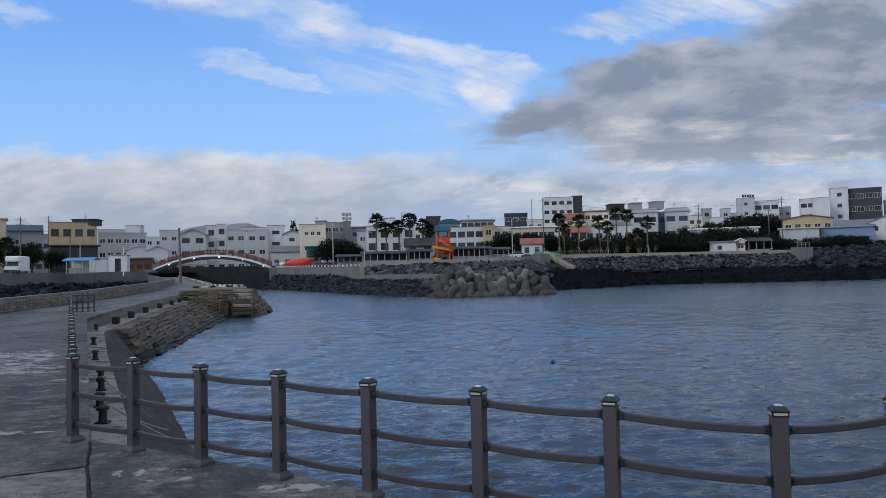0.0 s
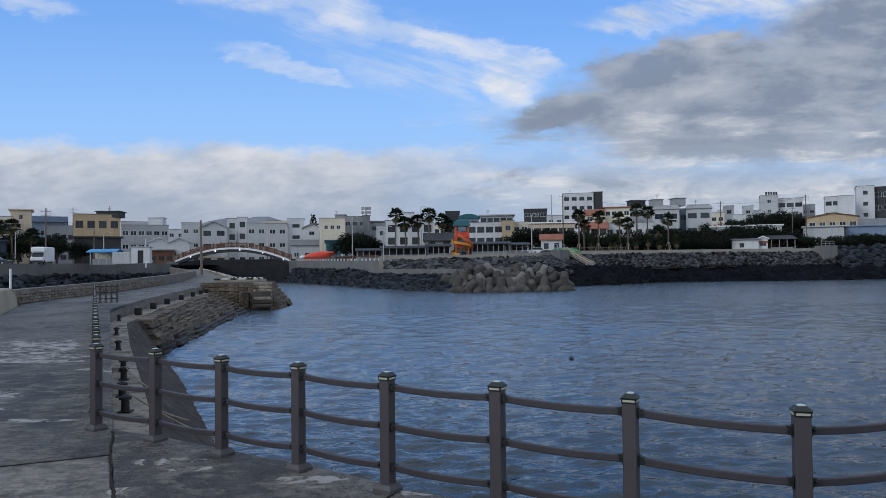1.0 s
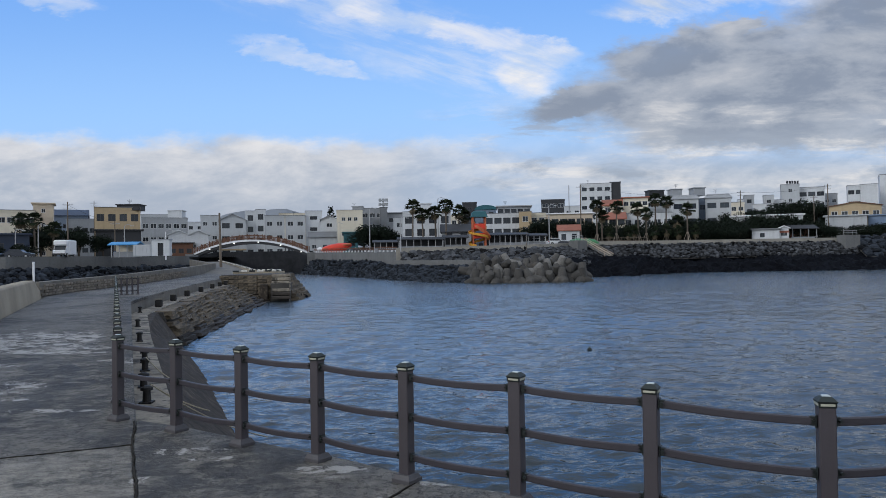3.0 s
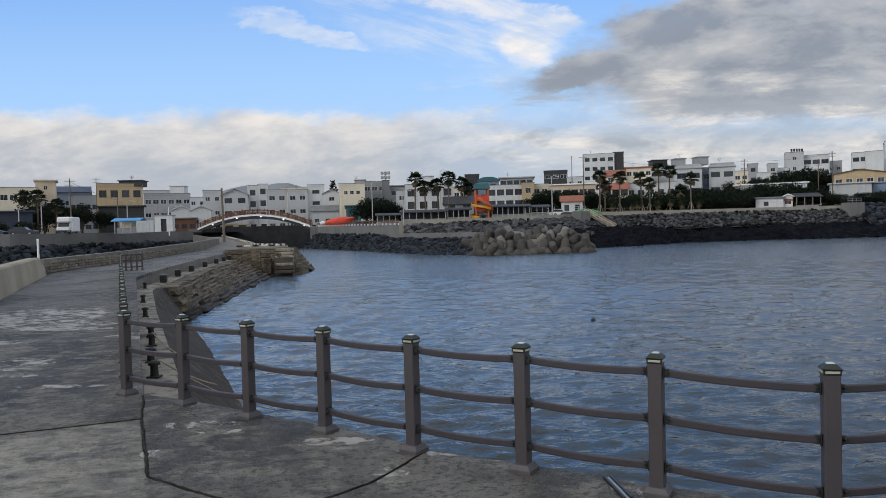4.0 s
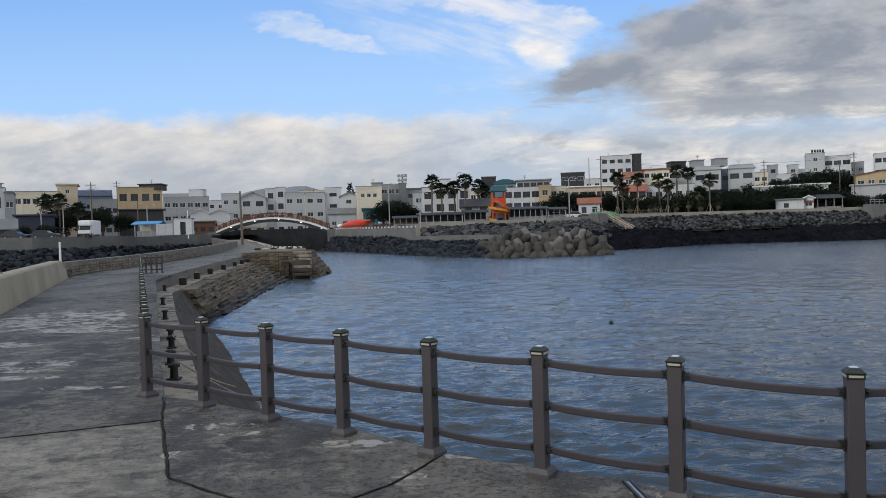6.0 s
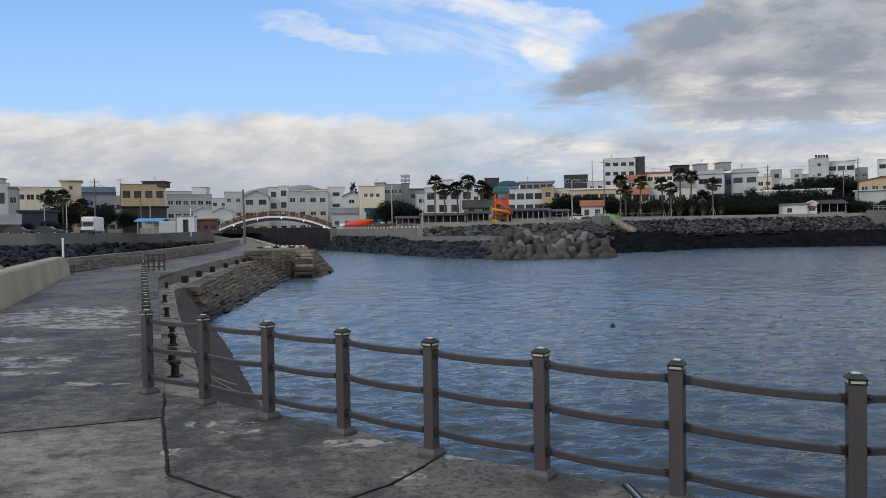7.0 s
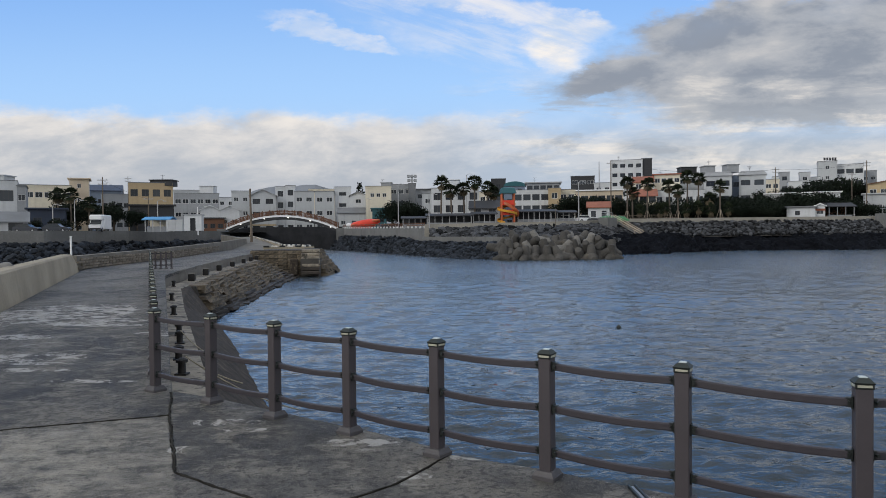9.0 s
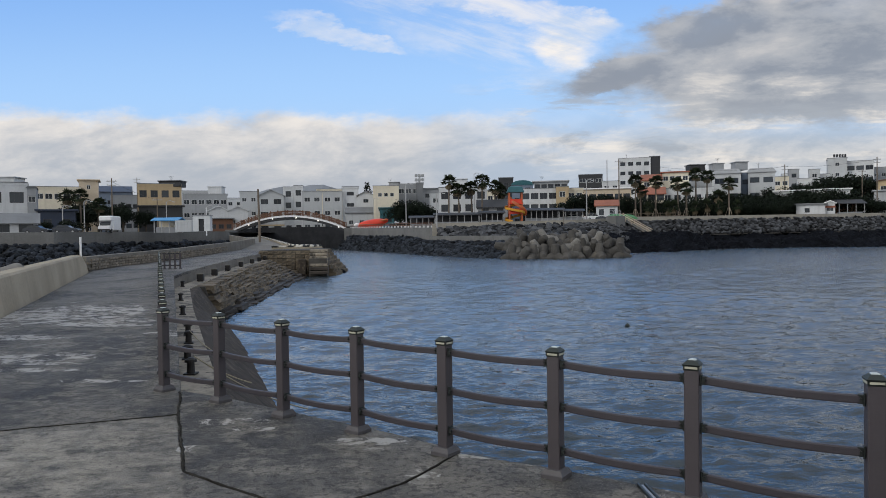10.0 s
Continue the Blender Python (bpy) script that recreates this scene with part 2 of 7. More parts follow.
def deck_concrete():
    """Old pier concrete: dark weathered patches, pale scoured ones, whitish crusts at a few places."""
    m = bpy.data.materials.new("deck_concrete")
    m.use_nodes = True
    n = Nodes(m.node_tree)
    p = n.put("ShaderNodeTexCoord").outputs["Object"]
    x, y, z = n.split(p)
    along = n.vmath("MULTIPLY", p, (1.0, 0.55, 1.0))
    big, mid, small = n.noise(along, 0.45, 8, 0.65, 0.4), n.noise(p, 2.0, 10, 0.72), n.noise(p, 16.0, 8, 0.75)
    grit = n.noise(p, 90.0, 3, 0.7)
    c = n.mix(n.step(big, 0.40, 0.60), (0.028, 0.028, 0.029), (0.150, 0.141, 0.125))
    mottle = n.noise(n.vmath("MULTIPLY", p, (0.7, 1.0, 1.0)), 5.5, 10, 0.78)
    c = n.mix(n.step(n.math("ADD", n.math("MULTIPLY", mid, 0.5), n.math("MULTIPLY", mottle, 0.5)), 0.48, 0.56, 0.0, 0.75), c, (0.215, 0.200, 0.172))
    c = n.mix(n.step(small, 0.49, 0.58, 0.0, 0.75), c, (0.022, 0.021, 0.021))
    speck = n.noise(n.vmath("ADD", p, (3.0, 1.0, 0.0)), 42.0, 5, 0.75)
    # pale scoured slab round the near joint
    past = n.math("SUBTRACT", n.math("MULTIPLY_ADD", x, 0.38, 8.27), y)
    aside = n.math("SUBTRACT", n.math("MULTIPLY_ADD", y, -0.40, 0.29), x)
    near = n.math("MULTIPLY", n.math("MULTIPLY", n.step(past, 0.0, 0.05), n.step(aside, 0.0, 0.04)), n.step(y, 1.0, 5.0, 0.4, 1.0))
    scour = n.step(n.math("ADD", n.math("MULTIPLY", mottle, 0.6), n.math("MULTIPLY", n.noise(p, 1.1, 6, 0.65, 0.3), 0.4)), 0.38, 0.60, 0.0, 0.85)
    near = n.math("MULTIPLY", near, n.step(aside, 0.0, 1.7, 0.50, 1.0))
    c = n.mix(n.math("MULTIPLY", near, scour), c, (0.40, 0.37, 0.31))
    c = n.mix(n.step(speck, 0.55, 0.64, 0.0, 0.62), c, (0.017, 0.016, 0.016))
    c = n.mix(n.step(grit, 0.57, 0.64, 0.0, 0.55), c, (0.30, 0.285, 0.255))
    crust = None
    for sx, sy, a, b in CRUSTS:
        dx, dy = n.math("DIVIDE", n.math("SUBTRACT", x, sx), a), n.math("DIVIDE", n.math("SUBTRACT", y, sy), b)
        r = n.math("SUBTRACT", 1.0, n.math("ADD", n.math("MULTIPLY", dx, dx), n.math("MULTIPLY", dy, dy)))
        crust = r if crust is None else n.math("MAXIMUM", crust, r)
    ragged = n.math("ADD", n.math("MULTIPLY", n.noise(n.vmath("MULTIPLY", p, (1.0, 0.9, 1.0)), 3.0, 10, 0.8, 0.4), 5.5), n.math("MINIMUM", n.math("MAXIMUM", crust, -1.2), 0.3))
    c = n.mix(n.step(ragged, 2.95, 3.2, 0.0, 0.8), c, (0.43, 0.415, 0.385))
    stray = n.noise(n.vmath("MULTIPLY", p, (0.8, 1.0, 1.0)), 1.1, 10, 0.75, 0.4)
    c = n.mix(n.step(stray, 0.61, 0.68, 0.0, 0.6), c, (0.36, 0.35, 0.33))
    b = n.put("ShaderNodeBsdfPrincipled")
    n.feed(b.inputs["Base Color"], c)
    n.feed(b.inputs["Roughness"], n.math("MULTIPLY_ADD", mid, 0.35, 0.52))
    b.inputs["Specular IOR Level"].default_value = 0.28
    h = n.math("ADD", n.math("MULTIPLY", mid, 0.8), n.math("ADD", n.math("MULTIPLY", small, 0.5), n.math("MULTIPLY", grit, 0.25)))
    n.feed(b.inputs["Normal"], n.bump(h, 0.9, 0.03))
    n.feed(n.put("ShaderNodeOutputMaterial").inputs["Surface"], b.outputs[0])
    return m


# whitish crusts on the deck: x, y, half-lengths
CRUSTS = [(1.45, 5.05, 0.12, 0.16), (0.58, 5.75, 0.16, 0.06), (1.12, 5.33, 0.18, 0.07), (2.3, 4.62, 0.30, 0.09), (2.75, 4.42, 0.2, 0.08), (-6.5, 14.4, 0.9, 0.35), (-5.5, 10.1, 0.5, 0.12), (-7.3, 14.6, 0.8, 0.5), (-8.4, 16.4, 1.7, 2.2), (-6.6, 15.0, 0.7, 0.5), (-2.0, 7.0, 0.42, 0.13), (-0.62, 6.35, 0.40, 0.12), (-0.18, 5.45, 0.16, 0.22),
          (-1.75, 6.75, 0.2, 0.1), (1.35, 4.75, 0.35, 0.14), (-2.1, 6.15, 0.12, 0.1), (-6.2, 10.6, 1.1, 0.5), (0.3, 5.95, 0.3, 0.08), (-4.6, 13.2, 0.8, 0.4),
          (-7.4, 12.6, 0.9, 0.35), (-3.6, 11.4, 0.5, 0.16), (-5.4, 9.6, 0.7, 0.14), (-4.2, 8.9, 0.6, 0.10), (-6.4, 8.6, 0.8, 0.2)]


def water_material():
    m = bpy.data.materials.new("sea_water")
    m.use_nodes = True
    n = Nodes(m.node_tree)
    p = n.put("ShaderNodeTexCoord").outputs["Object"]
    long = n.vmath("MULTIPLY", p, (0.52, 1.0, 1.0))
    swell, wavelet = n.noise(long, 0.5, 3, 0.5, 0.3), n.noise(n.vmath("ADD", long, (2.0, 5.0, 0.0)), 1.5, 3, 0.55, 0.3)
    chop, ripple = n.noise(long, 4.6, 3, 0.5, 0.2), n.noise(n.vmath("ADD", long, (4.0, 9.0, 0.0)), 11.0, 2, 0.5, 0.2)
    calm = n.step(n.noise(n.vmath("MULTIPLY", p, (0.35, 1.0, 1.0)), 0.05, 4, 0.6), 0.35, 0.65, 0.65, 1.0)
    # bump factor goes from 0.30 near the pier to 0.36 at the far shore
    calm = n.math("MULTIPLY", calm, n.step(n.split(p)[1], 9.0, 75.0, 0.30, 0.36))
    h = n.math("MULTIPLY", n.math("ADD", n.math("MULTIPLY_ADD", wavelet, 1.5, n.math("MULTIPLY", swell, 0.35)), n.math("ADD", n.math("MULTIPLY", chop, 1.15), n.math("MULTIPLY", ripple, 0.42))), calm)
    b = n.put("ShaderNodeBsdfPrincipled")
    b.inputs["Base Color"].default_value = (0.005, 0.017, 0.026, 1.0)
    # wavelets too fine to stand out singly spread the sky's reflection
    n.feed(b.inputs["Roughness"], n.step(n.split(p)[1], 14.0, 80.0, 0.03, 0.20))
    # IOR climbs with y beyond real water's, to brighten the far reflection
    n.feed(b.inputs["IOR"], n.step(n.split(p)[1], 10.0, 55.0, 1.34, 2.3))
    b.inputs["Specular IOR Level"].default_value = 1.0
    n.feed(b.inputs["Normal"], n.bump(h, 1.0, WAVE))
    n.feed(n.put("ShaderNodeOutputMaterial").inputs["Surface"], b.outputs[0])
    return m


WAVE = 0.145


def pane_material():
    m = bpy.data.materials.new("window_glass")
    m.use_nodes = True
    n = Nodes(m.node_tree)
    b = n.put("ShaderNodeBsdfPrincipled")
    r = n.put("ShaderNodeObjectInfo").outputs["Random"]
    n.feed(b.inputs["Base Color"], n.mix(r, (0.012, 0.015, 0.02), (0.055, 0.065, 0.075)))
    b.inputs["Roughness"].default_value = 0.12
    b.inputs["Specular IOR Level"].default_value = 0.28
    n.feed(n.put("ShaderNodeOutputMaterial").inputs["Surface"], b.outputs[0])
    return m


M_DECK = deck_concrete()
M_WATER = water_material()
M_PANE = pane_material()
M_CORE = surface("quay_core", (0.055, 0.052, 0.048), 0.9, 0.35, 0.8, 8)
M_LEDGE = surface("ledge_concrete", (0.25, 0.222, 0.178), 0.85, 0.55, 1.6, 14, 0.5, 0.02, spots=((0.06, 0.054, 0.045), 2.0, 0.53))
M_RAMP = surface("wet_ramp", (0.050, 0.041, 0.033), 0.85, 0.6, 2.2, 14, 0.5, 0.03, spots=((0.105, 0.086, 0.063), 3.2, 0.56), specular=0.2)
M_QUAYSTONE = surface("quay_stone", (0.128, 0.104, 0.074), 0.9, 0.55, 0.9, 8, 0.6, 0.03, per_object=0.30, spots=((0.055, 0.048, 0.038), 0.7, 0.56))
M_QUAYWET = surface("wet_quay_stone", (0.034, 0.028, 0.023), 0.75, 0.5, 0.9, 8, 0.7, 0.04, per_object=0.35)
M_FACING = surface("wall_facing_stone", (0.165, 0.142, 0.112), 0.9, 0.45, 1.2, 10, 0.5, 0.02, per_object=0.35)
M_MOSS = surface("joint_moss", (0.030, 0.028, 0.024), 0.95, 0.6, 9.0, 60, 0.6, 0.006, specular=0.1)
M_KERB = surface("kerb_concrete", (0.155, 0.145, 0.126), 0.88, 0.35, 0.6, 14, 0.4, 0.015, streaks=0.5)
M_PARAPET = surface("parapet_concrete", (0.31, 0.272, 0.205), 0.88, 0.26, 0.5, 16, 0.4, 0.015, streaks=0.3)
M_SEAWALL = surface("seawall_concrete", (0.29, 0.275, 0.24), 0.88, 0.2, 0.25, 4, 0.3, 0.02, streaks=0.3)
M_SEAWALL_DARK = surface("old_seawall_concrete", (0.138, 0.141, 0.140), 0.88, 0.25, 0.25, 4, 0.3, 0.02, streaks=0.4)
M_POST = surface("brown_painted_post", (0.056, 0.049, 0.055), 0.5, 0.14, 3.0, 60, 0.12, 0.003)
M_RAIL = surface("brown_painted_rail", (0.040, 0.036, 0.043), 0.48, 0.16, 4.0, 70, 0.12, 0.003)
M_PLATE = surface("grey_flange", (0.066, 0.063, 0.068), 0.55, 0.2, 6.0, 60, 0.15, 0.003)
M_BLACK = surface("black_cap", (0.012, 0.016, 0.015), 0.4, 0.2, 8.0, 60, 0.1, 0.002)
M_STRIP = surface("pale_reflector", (0.40, 0.40, 0.32), 0.35, 0.08, 20, 90, 0.0)
M_CAPTOP = surface("cap_top", (0.022, 0.030, 0.028), 0.6, 0.2, 10, 60, 0.1, 0.002)
M_CAPLENS = surface("cap_lens", (0.45, 0.50, 0.50), 0.25, 0.1, 10, 60, 0.0)
M_BOLLARD = surface("black_bollard_iron", (0.014, 0.013, 0.013), 0.6, 0.35, 5, 40, 0.3, 0.006, spots=((0.05, 0.03, 0.02), 6, 0.62))
M_ROPE = surface("pale_rope", (0.30, 0.27, 0.20), 0.9, 0.2, 10, 80, 0.2, 0.003)
M_TETRA = surface("tetrapod_concrete", (0.066, 0.063, 0.058), 0.9, 0.45, 0.45, 6, 0.5, 0.03, per_object=0.3, spots=((0.10, 0.09, 0.075), 0.5, 0.58))
M_TETRA_LIGHT = surface("pale_tetrapod_concrete", (0.165, 0.16, 0.148), 0.9, 0.4, 0.5, 6, 0.5, 0.03, per_object=0.2)
M_BOULDER = surface("basalt_boulder", (0.022, 0.027, 0.035), 0.88, 0.5, 0.8, 6, 0.5, 0.03, per_object=0.75, specular=0.15)
M_BOULDERS = surface("basalt_boulders", (0.022, 0.027, 0.035), 0.88, 0.5, 0.8, 6, 0.5, 0.03, per_island=0.75, specular=0.15)
M_BOULDER_PALE = surface("grey_boulder", (0.047, 0.050, 0.055), 0.88, 0.5, 0.8, 6, 0.5, 0.03, per_object=0.92, specular=0.15)
M_BOULDERS_PALE = surface("grey_boulders", (0.047, 0.050, 0.055), 0.88, 0.5, 0.8, 6, 0.5, 0.03, per_island=0.92, specular=0.15)
M_LAVA = surface("black_lava_rock", (0.0065, 0.0078, 0.0108), 0.95, 0.6, 0.35, 3, 0.9, 0.2, specular=0.05)
M_GROUND = surface("town_ground", (0.14, 0.135, 0.125), 0.9, 0.3, 0.05, 1.0, 0.0)
M_ASPHALT = surface("asphalt", (0.05, 0.05, 0.052), 0.9, 0.25, 0.2, 5, 0.2, 0.01)
# distance haze is mixed into the hills' base colour
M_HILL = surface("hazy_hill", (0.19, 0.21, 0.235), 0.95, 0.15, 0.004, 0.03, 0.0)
M_WHITE = surface("white_render", (0.54, 0.56, 0.575), 0.8, 0.14, 0.2, 2.0, 0.15, 0.01, streaks=0.22)
M_CREAM = surface("cream_render", (0.62, 0.57, 0.46), 0.8, 0.12, 0.2, 2.0, 0.15, 0.01, streaks=0.25)
M_BEIGE = surface("beige_render", (0.52, 0.44, 0.34), 0.8, 0.12, 0.2, 2.0, 0.15, 0.01, streaks=0.25)
M_YELLOW = surface("ochre_render", (0.42, 0.325, 0.20), 0.8, 0.14, 0.2, 2.0, 0.15, 0.01, streaks=0.25)
M_GREY = surface("grey_render", (0.29, 0.305, 0.32), 0.8, 0.14, 0.2, 2.0, 0.15, 0.01, streaks=0.3)
M_PALEGREY = surface("pale_grey_render", (0.42, 0.44, 0.455), 0.8, 0.12, 0.2, 2.0, 0.15, 0.01, streaks=0.3)
M_DARK = surface("dark_cladding", (0.030, 0.032, 0.036), 0.6, 0.2, 0.3, 3.0, 0.1, 0.01)
M_SLATE = surface("slate_blue_render", (0.15, 0.19, 0.25), 0.75, 0.15, 0.2, 2.0, 0.1, 0.01, streaks=0.2)
M_BLUE = surface("pale_blue_render", (0.17, 0.235, 0.335), 0.75, 0.12, 0.2, 2.0, 0.1, 0.01, streaks=0.2)
M_NAVY = surface("navy_sheeting", (0.022, 0.034, 0.062), 0.5, 0.2, 0.4, 3.0, 0.1, 0.01)
M_TILE = surface("terracotta_tile", (0.27, 0.10, 0.062), 0.75, 0.25, 0.5, 4.0, 0.4, 0.03)
M_ROOFGREY = surface("grey_roofing", (0.16, 0.17, 0.18), 0.7, 0.2, 0.3, 3.0, 0.2, 0.02)
M_TEAL = surface("teal_sheeting", (0.02, 0.10, 0.12), 0.5, 0.15, 0.4, 3.0, 0.1, 0.01)
M_BROWN = surface("brown_timber", (0.13, 0.062, 0.036), 0.7, 0.25, 0.6, 8.0, 0.2, 0.01)
M_FRAME = surface("window_frame_white", (0.55, 0.56, 0.56), 0.5, 0.08, 2, 10, 0.0)
M_FRAME_DARK = surface("window_frame_dark", (0.05, 0.05, 0.055), 0.5, 0.1, 2, 10, 0.0)
M_STEEL = surface("galvanised_steel", (0.36, 0.37, 0.38), 0.45, 0.15, 2, 20, 0.1, 0.005, metal=0.4)
M_WOODPOLE = surface("weathered_pole", (0.14, 0.115, 0.09), 0.85, 0.25, 1.5, 20, 0.3, 0.01)
M_TRUNK = surface("palm_trunk", (0.12, 0.10, 0.08), 0.9, 0.3, 1.5, 12, 0.5, 0.03)
M_FROND = surface("palm_frond", (0.024, 0.034, 0.018), 0.7, 0.35, 0.5, 6, 0.0, per_island=0.5, specular=0.12)
M_DEADFROND = surface("dry_frond", (0.13, 0.105, 0.066), 0.85, 0.3, 0.5, 6, 0.0, per_island=0.4)
M_LEAF = surface("dark_foliage", (0.012, 0.018, 0.012), 0.75, 0.4, 0.4, 4, 0.0, per_island=0.6, specular=0.08)
M_BARK = surface("bark", (0.07, 0.055, 0.042), 0.9, 0.3, 2, 14, 0.4, 0.02)
M_RED = surface("red_plastic", (0.62, 0.045, 0.02), 0.4, 0.12, 0.6, 6, 0.0)
M_ORANGE = surface("orange_plastic", (0.42, 0.10, 0.035), 0.4, 0.12, 0.6, 6, 0.0)
M_YELLOWPL = surface("yellow_plastic", (0.55, 0.27, 0.03), 0.4, 0.12, 0.6, 6, 0.0)
M_GREENPL = surface("green_plastic", (0.045, 0.19, 0.07), 0.45, 0.12, 0.6, 6, 0.0)
M_BLUEPL = surface("blue_sheet", (0.06, 0.26, 0.52), 0.5, 0.12, 0.6, 6, 0.0)
M_CARWHITE = surface("white_car_paint", (0.72, 0.73, 0.74), 0.3, 0.05, 1, 10, 0.0)
M_CARDARK = surface("dark_car_paint", (0.035, 0.04, 0.05), 0.3, 0.05, 1, 10, 0.0)
M_CARBLUE = surface("blue_car_paint", (0.05, 0.11, 0.24), 0.3, 0.05, 1, 10, 0.0)
M_CARGLASS = surface("car_glass", (0.02, 0.025, 0.03), 0.15, 0.1, 1, 10, 0.0)
M_TYRE = surface("tyre_rubber", (0.018, 0.018, 0.018), 0.85, 0.1, 5, 20, 0.0)
M_KERBWHITE = surface("white_kerb_paint", (0.62, 0.60, 0.54), 0.7, 0.2, 2, 12, 0.2, 0.01)
M_CREEK = surface("dark_creek_wall", (0.022, 0.024, 0.028), 0.92, 0.5, 0.4, 3, 0.6, 0.1)
M_LAMP = surface("bridge_lamp_glass", (0.85, 0.85, 0.80), 0.3, 0.05, 2, 10, 0.0)


# ---------- building blocks ----------
def mesh_of(name, bm, material, smooth=False):
    me = bpy.data.meshes.new(name)
    bm.normal_update()
    bm.to_mesh(me)
    bm.free()
    me.materials.append(material)
    if smooth:
        for p in me.polygons:
            p.use_smooth = True
    return me


def part(name, bm, material, parent=None, label="", smooth=False, m=None):
    """Links a bmesh, or a ready mesh, as one object under a thing or a part."""
    me = bm if isinstance(bm, bpy.types.Mesh) else mesh_of(name, bm, material, smooth)
    ob = new(name, me)
    if parent is not None:
        ob.parent = parent
    if m is not None:
        ob.matrix_basis = m
    return tagged(ob, label)


def thing(name, m, label, category, group="", kind=""):
    ob = new(name)
    ob.empty_display_size = 0.3
    ob.matrix_basis = m
    return tagged(ob, label, category, group, kind)


def box(bm, c, s, rz=0.0, bevel=0.0, m=None):
    t = Matrix.Translation(c) @ Matrix.Rotation(radians(rz), 4, "Z") @ Matrix.Diagonal((*s, 1))
    g = bmesh.ops.create_cube(bm, size=1.0, matrix=(m @ t) if m else t)
    if bevel:
        edges = {e for v in g["verts"] for e in v.link_edges}
        bmesh.ops.bevel(bm, geom=list(edges), offset=bevel, segments=1, affect="EDGES", profile=0.5)
    return bm


def boxes(*rows):
    bm = bmesh.new()
    for r in rows:
        box(bm, *r)
    return bm


def tube(bm, a, b, r0, r1=None, n=8):
    a, b = Vector(a), Vector(b)
    r1 = r0 if r1 is None else r1
    t = Matrix.Translation((a + b) / 2) @ (b - a).to_track_quat("Z", "Y").to_matrix().to_4x4()
    bmesh.ops.create_cone(bm, cap_ends=True, segments=n, radius1=r0, radius2=r1, depth=(b - a).length, matrix=t)
    return bm


def prism(bm, outline, z0, z1):
    """An upright prism over a plan outline; z0 and z1 may be numbers or functions of x and y."""
    f0 = z0 if callable(z0) else (lambda x, y: z0)
    f1 = z1 if callable(z1) else (lambda x, y: z1)
    lo = [bm.verts.new((x, y, f0(x, y))) for x, y in outline]
    hi = [bm.verts.new((x, y, f1(x, y))) for x, y in outline]
    k = len(outline)
    faces = [bm.faces.new(hi), bm.faces.new(lo[::-1])]
    for i in range(k):
        faces.append(bm.faces.new((lo[i], lo[(i + 1) % k], hi[(i + 1) % k], hi[i])))
    bmesh.ops.recalc_face_normals(bm, faces=faces)
    return bm


def ribbon(bm, rows):
    """A solid swept along: each row is a closed cross-section of points."""
    rings = [[bm.verts.new(p) for p in r] for r in rows]
    k = len(rows[0])
    faces = [bm.faces.new(rings[0]), bm.faces.new(rings[-1][::-1])]
    for a, b in zip(rings, rings[1:]):
        for i in range(k):
            faces.append(bm.faces.new((a[i], b[i], b[(i + 1) % k], a[(i + 1) % k])))
    bmesh.ops.recalc_face_normals(bm, faces=faces)
    return bm


def normals2(line):
    """For a plan polyline, the unit normal to the right of the way at each point."""
    out = []
    for i in range(len(line)):
        a, b = Vector(line[max(i - 1, 0)][:2]), Vector(line[min(i + 1, len(line) - 1)][:2])
        d = (b - a).normalized()
        out.append(Vector((d.y, -d.x)))
    return out


def wall_along(bm, line, width, bottom, top, batter=0.0):
    """A wall that follows a plan polyline; the face lies on the line, the body to its left. top: a number or one per point."""
    rows = []
    for i, (p, nn) in enumerate(zip(line, normals2(line))):
        t = top[i] if isinstance(top, (list, tuple)) else top
        b = bottom[i] if isinstance(bottom, (list, tuple)) else bottom
        x, y = p[0], p[1]
        rows.append([(x, y, b), (x - nn.x * batter, y - nn.y * batter, t), (x - nn.x * (batter + width), y - nn.y * (batter + width), t),
                     (x - nn.x * (2 * batter + width), y - nn.y * (2 * batter + width), b)])
    return ribbon(bm, rows)


def resample(line, step):
    """Points evenly spaced along a polyline of any dimension."""
    pts = [Vector(p) for p in line]
    out, carry = [pts[0].copy()], 0.0
    for a, b in zip(pts, pts[1:]):
        length = (b - a).length
        s = step - carry
        while s <= length:
            out.append(a.lerp(b, s / length))
            s += step
        carry = length - (s - step)
    return out

